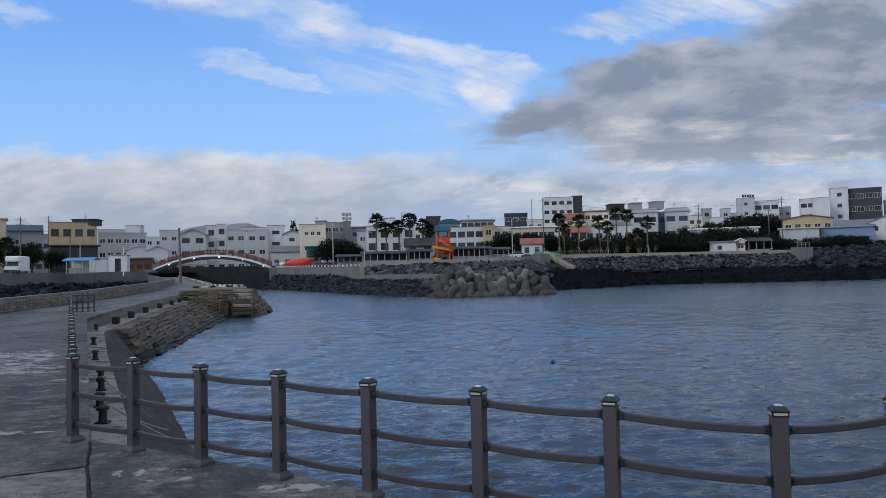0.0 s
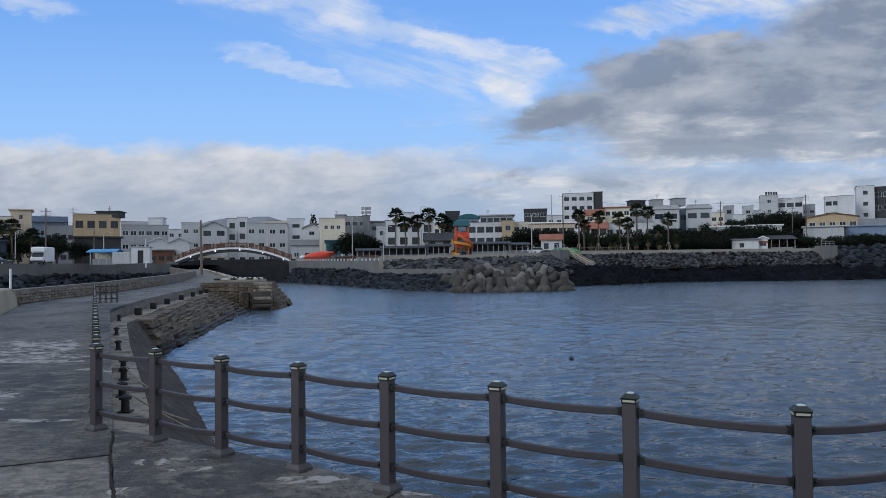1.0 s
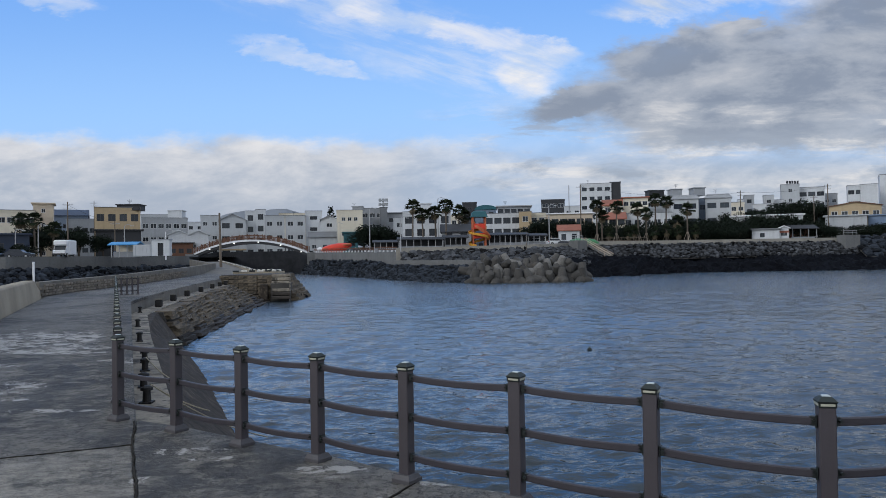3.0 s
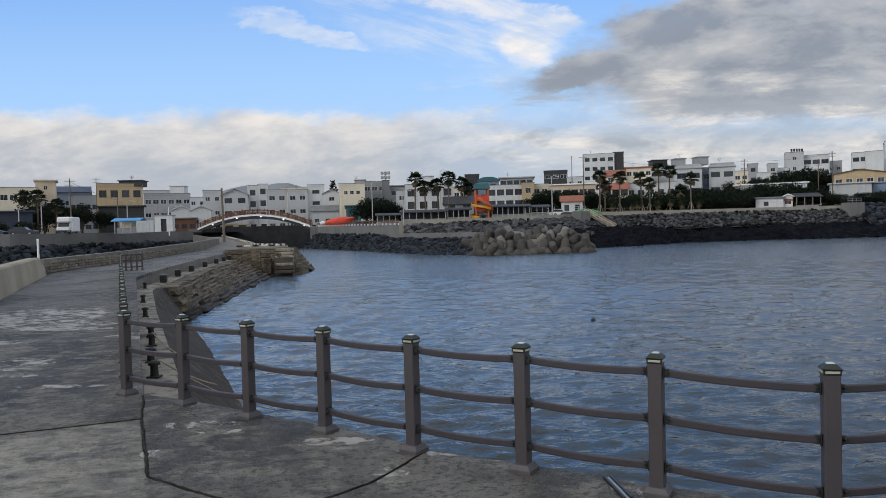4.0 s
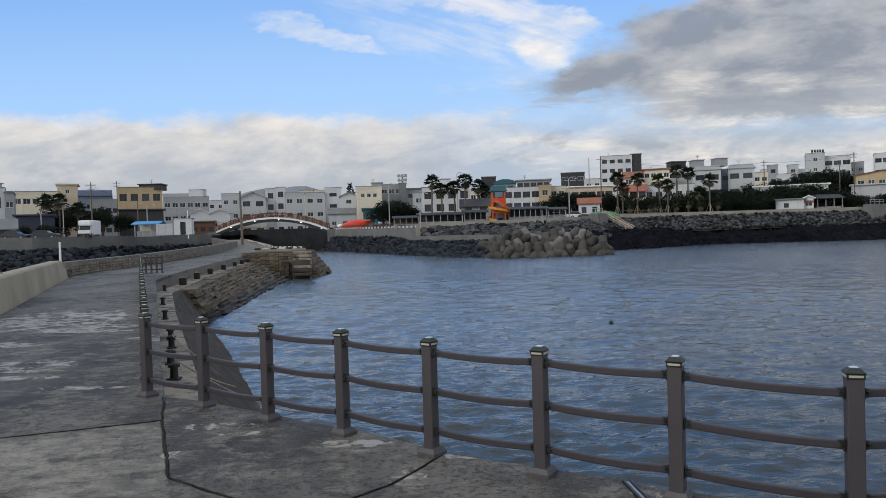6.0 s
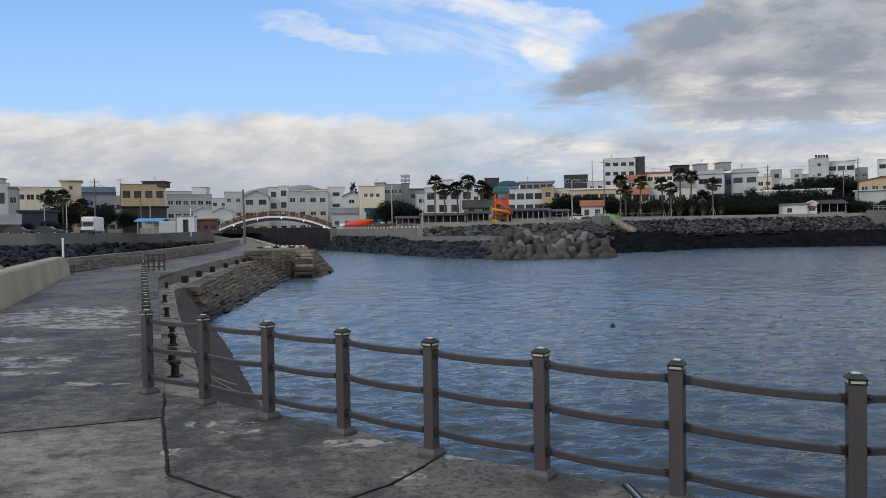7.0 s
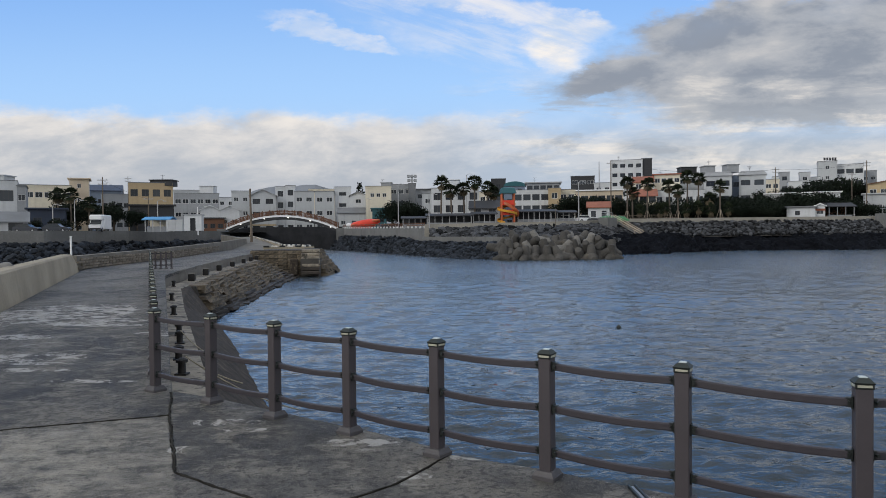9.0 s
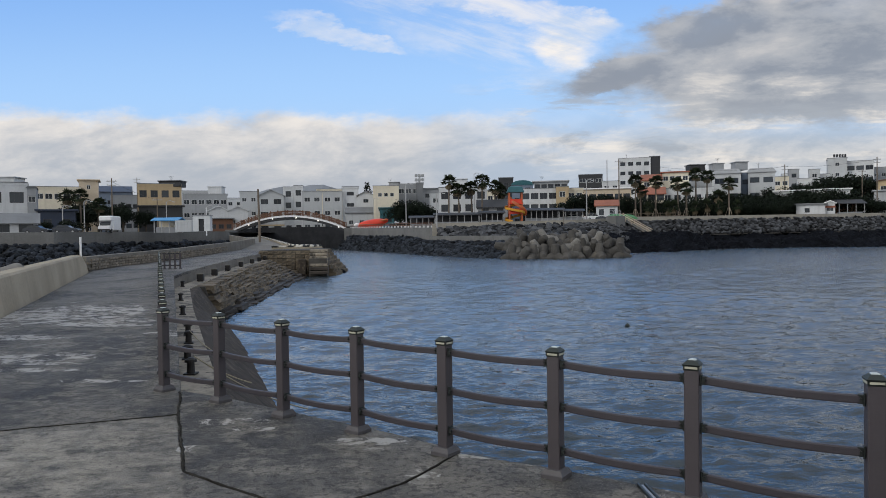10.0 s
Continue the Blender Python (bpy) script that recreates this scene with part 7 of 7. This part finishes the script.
def inflatable(x, y):
    """Large red inflatable with small slides beside it."""
    z = shore_z(x) - 0.05
    ob = thing("inflatable", pose(x, y, z + 0.9, 0, 0, 4), "large red inflatable boat-shaped play slide", "inflatable")
    b = bmesh.new()
    rows = []
    for i in range(17):
        f = i / 16
        px = -4.2 + 8.4 * f
        r = 0.5 + 1.05 * math.sin(math.pi * min(1, f * 1.1)) ** 0.6
        zz = 0.9 + 1.4 * f * f
        rows.append([(px, 1.1 * r * math.cos(t), zz + r * math.sin(t)) for t in [2 * math.pi * k / 12 for k in range(12)]])
    ribbon(b, rows)
    part("hull", b, M_RED, ob, smooth=True)
    b = bmesh.new()
    for sy in (-0.9, 0.9):
        tube(b, (-4.0, sy, 1.0), (4.0, sy, 2.6), 0.32, 0.32, 10)
    part("rim", b, M_ORANGE, ob)
    b = bmesh.new()
    bmesh.ops.create_uvsphere(b, u_segments=12, v_segments=8, radius=0.7, matrix=Matrix.Translation((-4.7, 0, 1.2)) @ Matrix.Diagonal((1.2, 1.0, 0.8, 1)))
    part("bow_cushion", b, M_CARWHITE, ob, "white rounded cushion", smooth=True)
    for k, (mat, dx) in enumerate(((M_ORANGE, 5.4), (M_GREENPL, 7.2), (M_YELLOWPL, 9.0))):
        s = thing("play_slide", pose(x + dx, y + 1, z, 0, 0, 10), "small coloured plastic play slide", "slide", "small play slides")
        b = bmesh.new()
        ribbon(b, [[(px - 0.6, -0.7, pz), (px - 0.6, 0.7, pz), (px + 0.3, 0.7, pz), (px + 0.3, -0.7, pz)] for px, pz in ((-1.6, 2.3), (-0.4, 1.7), (0.8, 0.7), (1.6, 0.3), (2.0, 0.3))])
        part("chute", b, mat, s)
        b = bmesh.new()
        for sy in (-0.6, 0.6):
            tube(b, (-1.9, sy, 0), (-1.9, sy, 2.6), 0.07, 0.07, 6)
        part("ladder", b, M_STEEL, s)


inflatable(-20.5, 205.0)


# ---------- stalls, canopies, small structures ----------
def canopy(x, y, w, d, h, roof, label, posts=5, yaw=0.0, sheet=M_DARK, tilt=0.25, name="market_canopy"):
    z = shore_z(x) - 0.1
    ob = thing(name, pose(x, y, z, 0, 0, yaw), label, "canopy")
    b = bmesh.new()
    ribbon(b, [[(sx, -0.4, h - tilt), (sx, d / 2, h + tilt), (sx, d + 0.4, h - tilt), (sx, d + 0.4, h - tilt - 0.14), (sx, d / 2, h + tilt - 0.14), (sx, -0.4, h - tilt - 0.14)] for sx in (-w / 2 - 0.3, w / 2 + 0.3)])
    part("roof", b, roof, ob)
    me = mesh_of("post", boxes(((0, 0, (h - tilt) / 2), (0.14, 0.14, h - tilt))), M_STEEL)
    for k in range(posts):
        for sy in (0.1, d - 0.1):
            part("post", me, None, ob, m=pose(-w / 2 + 0.2 + (w - 0.4) * k / (posts - 1), sy, 0))
    part("back_sheet", boxes(((0, d - 0.35, (h - tilt) / 2), (w, 0.06, h - tilt - 0.2))), sheet, ob)
    part("counter", boxes(((0, 0.9, 0.5), (w - 0.6, 0.5, 1.0), 0, 0.03)), M_GREY, ob)
    return ob


canopy(2.6, 150.0, 9.5, 3.4, 2.7, M_DARK, "dark open-sided stall row behind the wall", 7)
canopy(10.0, 151.0, 5.0, 3.4, 2.8, M_DARK, "dark-roofed open stall behind the wall", 5)
canopy(21.2, 152.0, 8.4, 3.6, 2.9, M_DARK, "stall row under a dark sheet roof", 8)
canopy(27.0, 153.0, 5.4, 3.4, 2.5, M_DARK, "dark open-sided stall row behind the wall", 5)
canopy(-4.2, 158.0, 7.0, 3.2, 2.6, M_DARK, "dark open-sided stall behind the creek wall", 6)
canopy(-49.6, 127.0, 4.4, 3.0, 2.5, M_BLUEPL, "stall under a bright blue sheet roof", 4, sheet=M_CREAM, name="blue_stall")
canopy(100.2, 176.5, 6.6, 4.2, 3.6, M_DARK, "open timber pavilion with a dark roof", 4, tilt=0.5, sheet=M_BROWN, name="pavilion")
canopy(-10.5, 196.0, 6.0, 3.0, 2.4, M_STEEL, "parked trailers under a pale sheet roof", 4)


def kiosk(x, y):
    z = shore_z(x)
    ob = thing("kiosk", pose(x, y, z, 0, 0, 8), "small white kiosk with a dark doorway", "kiosk")
    b = bmesh.new()
    pierced(b, 2.8, 0, 2.6, [(-0.45, 0.45, 0.0, 2.1)], 0.3)
    for q in (((1.4, 2.2, 0), (-1.4, 2.2, 0), (-1.4, 2.2, 2.6), (1.4, 2.2, 2.6)), ((-1.4, 2.2, 0), (-1.4, 0, 0), (-1.4, 0, 2.6), (-1.4, 2.2, 2.6)), ((1.4, 0, 0), (1.4, 2.2, 0), (1.4, 2.2, 2.6), (1.4, 0, 2.6)),
              ((-1.4, 0, 2.6), (1.4, 0, 2.6), (1.4, 2.2, 2.6), (-1.4, 2.2, 2.6))):
        b.faces.new([b.verts.new(p) for p in q])
    part("wall", b, M_WHITE, ob)
    part("door", boxes(((0, 0.28, 1.05), (0.9, 0.05, 2.1))), M_DARK, ob, "dark recessed door")
    part("roof", boxes(((0, 1.1, 2.68), (3.1, 2.5, 0.14), 0, 0.03)), M_GREY, ob)


kiosk(-40.8, 120.0)


def container(x, y, w, h, material, label, yaw=0.0):
    ob = thing("container", pose(x, y, shore_z(x), 0, 0, yaw), label, "container")
    b = bmesh.new()
    box(b, (0, 0, h / 2), (w, 2.2, h), 0, 0.04)
    part("body", b, material, ob)
    for k in range(int(w / 0.6)):
        part("rib", boxes(((-w / 2 + 0.35 + 0.6 * k, -1.12, h / 2), (0.16, 0.05, h - 0.3))), material, ob)
    return ob


container(-45.6, 126.0, 3.0, 2.0, M_PALEGREY, "pale grey storage container by the road")


# ---------- seawall stair ----------
def wall_stair():
    ob = thing("wall_stair", pose(0, 0, 0), "concrete stair with pale rails down the seawall", "stair")
    a, b2 = Vector((38.2, 155.0, 4.9)), Vector((43.2, 150.5, 1.3))
    n = 20
    for k in range(n):
        p = a.lerp(b2, (k + 0.5) / n)
        part("step", boxes(((0, 0, 0), (0.42, 1.5, 0.2))), M_SEAWALL_DARK, ob, m=pose(p.x, p.y, p.z, 0, 0, -42))
    for s in (-0.75, 0.75):
        o = Vector((0.67, 0.74, 0)) * s
        for h in (0.5, 1.0):
            b = bmesh.new()
            tube(b, a + o + Vector((0, 0, h)), b2 + o + Vector((0, 0, h)), 0.06, 0.06, 6)
            part("handrail", b, M_BEIGE, ob)
        for k in range(6):
            p = a.lerp(b2, k / 5) + o
            b = bmesh.new()
            tube(b, p + Vector((0, 0, -0.2)), p + Vector((0, 0, 1.0)), 0.05, 0.05, 6)
            part("baluster", b, M_BEIGE, ob)


wall_stair()


def net_heap(x, y, s, mat, label):
    b = bmesh.new()
    bmesh.ops.create_icosphere(b, subdivisions=3, radius=1.0)
    for v in b.verts:
        v.co *= 1 + 0.3 * noise.noise(v.co * 2.2 + Vector((x, 0, 0)))
        v.co.z = max(0, v.co.z) * 0.8
    tagged(part("tarpaulin", b, mat, None, label, m=pose(x, y, shore_z(x) - 0.1) @ Matrix.Diagonal((s * 1.6, s, s, 1))), category="tarpaulin heap", group="covered heaps on the promenade")


net_heap(37.8, 158.5, 1.5, M_GREENPL, "heap under a green tarpaulin")
net_heap(40.6, 159.5, 1.3, M_GREENPL, "heap under a green tarpaulin")
net_heap(34.8, 158.5, 1.1, M_DARK, "heap under a dark tarpaulin")


# ---------- vehicles ----------
def wheel_set(ob, xs, half, r):
    tyre = bmesh.new()
    tube(tyre, (0, -0.11, 0), (0, 0.11, 0), r, r, 16)
    tyre = mesh_of("tyre", tyre, M_TYRE)
    rim = bmesh.new()
    tube(rim, (0, -0.12, 0), (0, 0.12, 0), r * 0.55, r * 0.55, 12)
    rim = mesh_of("rim", rim, M_STEEL)
    for x in xs:
        for sy in (-half, half):
            w = part("wheel", tyre, None, ob, m=pose(x, sy, r))
            part("rim", rim, None, w)


def car(x, y, yaw, paint, label, z=None):
    ob = thing("car", pose(x, y, shore_z(x) if z is None else z, 0, 0, yaw), label, "car", "parked cars")
    b = bmesh.new()
    ribbon(b, [[(px, sy, pz) for px, pz in ((-2.1, 0.3), (2.1, 0.3), (2.15, 0.65), (1.95, 0.82), (0.95, 0.95), (-1.85, 1.0), (-2.15, 0.85))] for sy in (-0.85, -0.8, 0.8, 0.85)])
    part("body", b, paint, ob)
    b = bmesh.new()
    ribbon(b, [[(px, sy * (0.98 if pz < 1 else 0.84), pz) for px, pz in ((-1.8, 0.98), (0.95, 0.94), (0.3, 1.42), (-1.3, 1.45))] for sy in (-0.78, 0.78)])
    part("cabin_glass", b, M_CARGLASS, ob)
    part("roof", boxes(((-0.5, 0, 1.46), (1.7, 1.34, 0.06), 0, 0.02)), paint, ob)
    for sy in (-0.6, 0.6):
        part("headlight", boxes(((2.1, sy, 0.7), (0.08, 0.35, 0.14))), M_CAPLENS, ob)
        part("tail_light", boxes(((-2.12, sy, 0.78), (0.06, 0.25, 0.16))), M_RED, ob)
    wheel_set(ob, (-1.3, 1.3), 0.78, 0.32)
    return ob


def camper(x, y, yaw):
    ob = thing("camper_van", pose(x, y, shore_z(x), 0, 0, yaw), "white camper van with an overcab bed", "camper van")
    b = bmesh.new()
    box(b, (-1.0, 0, 1.7), (4.4, 2.2, 2.5), 0, 0.12)
    part("body", b, M_CARWHITE, ob)
    b = bmesh.new()
    box(b, (1.6, 0, 2.45), (1.7, 2.1, 0.95), 0, 0.2)
    part("overcab", b, M_CARWHITE, ob)
    b = bmesh.new()
    ribbon(b, [[(px, sy, pz) for px, pz in ((1.1, 0.45), (3.1, 0.45), (3.15, 1.1), (2.5, 1.25), (2.0, 2.0), (1.1, 2.0))] for sy in (-0.95, 0.95)])
    part("cab", b, M_CARWHITE, ob)
    b = bmesh.new()
    ribbon(b, [[(px, sy, pz) for px, pz in ((2.58, 1.27), (2.62, 1.31), (2.14, 1.98), (2.08, 1.95))] for sy in (-0.85, 0.85)])
    part("windscreen", b, M_CARGLASS, ob)
    for px, pw in ((-0.2, 0.9), (-2.2, 0.8)):
        part("window", boxes(((px, -1.11, 2.0), (pw, 0.04, 0.55), 0, 0.01)), M_CARGLASS, ob)
    part("door", boxes(((-1.2, -1.11, 1.4), (0.65, 0.04, 1.7))), M_PALEGREY, ob)
    part("bumper", boxes(((3.12, 0, 0.55), (0.15, 1.9, 0.25), 0, 0.04)), M_DARK, ob)
    wheel_set(ob, (-1.8, 2.3), 0.95, 0.36)


camper(-58.6, 125.0, -80)
for x, y, yaw, paint, label in ((-65.5, 124.0, 5, M_CARDARK, "dark parked car beside the harbour road"), (-70.0, 123.0, 0, M_CARDARK, "dark parked car beside the harbour road"),
                                (-50.5, 131.0, 10, M_CARBLUE, "blue parked car by the stall"), (-46.5, 136.0, 0, M_CARWHITE, "white parked car by the stall"), (28.4, 156.5, 0, M_CARWHITE, "white parked car on the promenade"),
                                (-6.5, 178.0, 0, M_CARWHITE, "white parked car behind the creek wall"), (-13.0, 182.0, 20, M_CARDARK, "dark parked car behind the creek wall"),
                                (34.0, 163.5, 10, M_CARWHITE, "white parked car by the tiled hut"), (-75.5, 124.5, 0, M_CARWHITE, "white parked car beside the harbour road")):
    car(x, y, yaw, paint, label)


# rooftop lettering boards too far off to read
def sign_bars(x, y, z, w):
    ob = thing("roof_sign", pose(x, y, z), "dark letter-like bars on a rooftop sign frame", "sign")
    part("frame", boxes(((0, 0, 0.1), (w, 0.1, 0.12))), M_STEEL, ob)
    for k in range(5):
        part("bar", boxes(((-w / 2 + w * (k + 0.5) / 5, 0, 0.85), (w / 7, 0.15, 1.1), 0, 0.02)), M_DARK, ob)


sign_bars(150.0, 272.1, 28.75, 5.2)


# white posts and benches on the promenade
def promenade_fence():
    ob = thing("promenade_fence", pose(0, 0, 0), "pale timber fence and props under the palms", "fence")
    me = mesh_of("post", boxes(((0, 0, 0.7), (0.12, 0.12, 1.4))), M_WOODPOLE)
    xs = [43 + 1.6 * k for k in range(10)]
    for x in xs:
        part("post", me, None, ob, m=pose(x, 168.5 + (x - 43) * 0.15, shore_z(x)))
    for h in (0.6, 1.25):
        b = bmesh.new()
        tube(b, (43, 168.5, shore_z(43) + h), (57.4, 170.66, shore_z(57.4) + h), 0.06, 0.06, 6)
        part("rail", b, M_WOODPOLE, ob)


promenade_fence()


# ---------- small things of the shore ----------
def wire(a, b2, sag, label="thin black overhead wire between two poles"):
    bm = bmesh.new()
    pts = []
    for i in range(9):
        f = i / 8
        p = Vector(a).lerp(Vector(b2), f)
        p.z -= sag * 4 * f * (1 - f)
        pts.append(p)
    ribbon(bm, [[p + Vector((0.025 * math.cos(k * 1.2566), 0.0, 0.025 * math.sin(k * 1.2566))) for k in range(5)] for p in pts])
    tagged(part("overhead_wire", bm, M_DARK, None, label), category="wire", group="overhead wires")


wire((40.9, 168.0, 18.3), (94.9, 200.0, 19.4), 1.5)
wire((94.9, 200.0, 19.4), (111.5, 185.0, 19.6), 0.6)
wire((-65.0, 140.0, 13.2), (-60.2, 150.0, 10.0), 0.3)
wire((111.5, 185.0, 19.6), (106.5, 183.0, 16.4), 0.2)


def palm_prop_set(x, y):
    """Timber props round a planted palm."""
    ob = thing("palm_prop", pose(x, y, shore_z(x)), "pale timber props bracing a planted palm", "prop", "palm props")
    for k in range(3):
        a = radians(20 + 120 * k)
        b = bmesh.new()
        tube(b, (1.1 * math.cos(a), 1.1 * math.sin(a), -0.1), (0.22 * math.cos(a), 0.22 * math.sin(a), 2.4), 0.06, 0.05, 6)
        part("strut", b, M_BEIGE, ob)


for x, y in ((56.7, 174), (58.7, 174), (61.7, 176), (64.4, 176), (68.2, 172), (45.8, 172), (50.6, 172)):
    palm_prop_set(x, y)

for i, (x, y, h) in enumerate(((53.4, 171.2, 2.6), (55.0, 172.6, 3.0), (60.2, 172.8, 2.8), (63.0, 172.4, 3.2), (65.8, 171.6, 2.6), (70.6, 173.0, 2.9), (48.4, 171.0, 2.7))):
    p = palm(40 + i, h)
    p.matrix_basis = pose(x, y, shore_z(x) - 0.1, 0, 0, 50 * i) @ Matrix.Diagonal((0.72, 0.72, 1.0, 1))
    tagged(p, "young fan palm with a low drooping crown")


def block_rail(x, y, z, w):
    ob = thing("block_railing", pose(x, y, z, 0, 0, 10), "grey steel railing on the concrete block", "railing")
    for k in range(4):
        b = bmesh.new()
        tube(b, (-w / 2 + w * k / 3, 0, 0), (-w / 2 + w * k / 3, 0, 1.1), 0.05, 0.05, 6)
        part("post", b, M_STEEL, ob)
    for h in (0.55, 1.08):
        b = bmesh.new()
        tube(b, (-w / 2, 0, h), (w / 2, 0, h), 0.045, 0.045, 6)
        part("rail", b, M_STEEL, ob)


block_rail(108.0, 170.2, 6.1, 3.8)
block_rail(36.2, 152.4, 5.3, 2.4)


def antenna(x, y, z, h):
    ob = thing("roof_antenna", pose(x, y, z), "thin television antenna on a roof", "antenna", "roof antennas")
    b = bmesh.new()
    tube(b, (0, 0, -0.3), (0, 0, h), 0.04, 0.03, 6)
    part("mast", b, M_DARK, ob)
    for k, w in enumerate((1.2, 0.9, 0.7)):
        b = bmesh.new()
        tube(b, (-w / 2, 0, h - 0.2 - 0.3 * k), (w / 2, 0, h - 0.2 - 0.3 * k), 0.025, 0.025, 5)
        part("dipole", b, M_DARK, ob)


antenna(63.6, 203.0, 17.4, 1.85)
antenna(88.0, 201.0, 19.0, 1.60)
antenna(78.8, 207.0, 20.7, 2.10)
antenna(7.3, 173.0, 13.0, 1.60)
antenna(-17.4, 231.0, 18.7, 1.60)
antenna(-67.1, 176.0, 15.7, 1.60)
antenna(75.1, 295.0, 32.2, 1.60)
antenna(28.2, 207.0, 16.8, 1.60)
antenna(-38.5, 243.0, 17.1, 1.60)
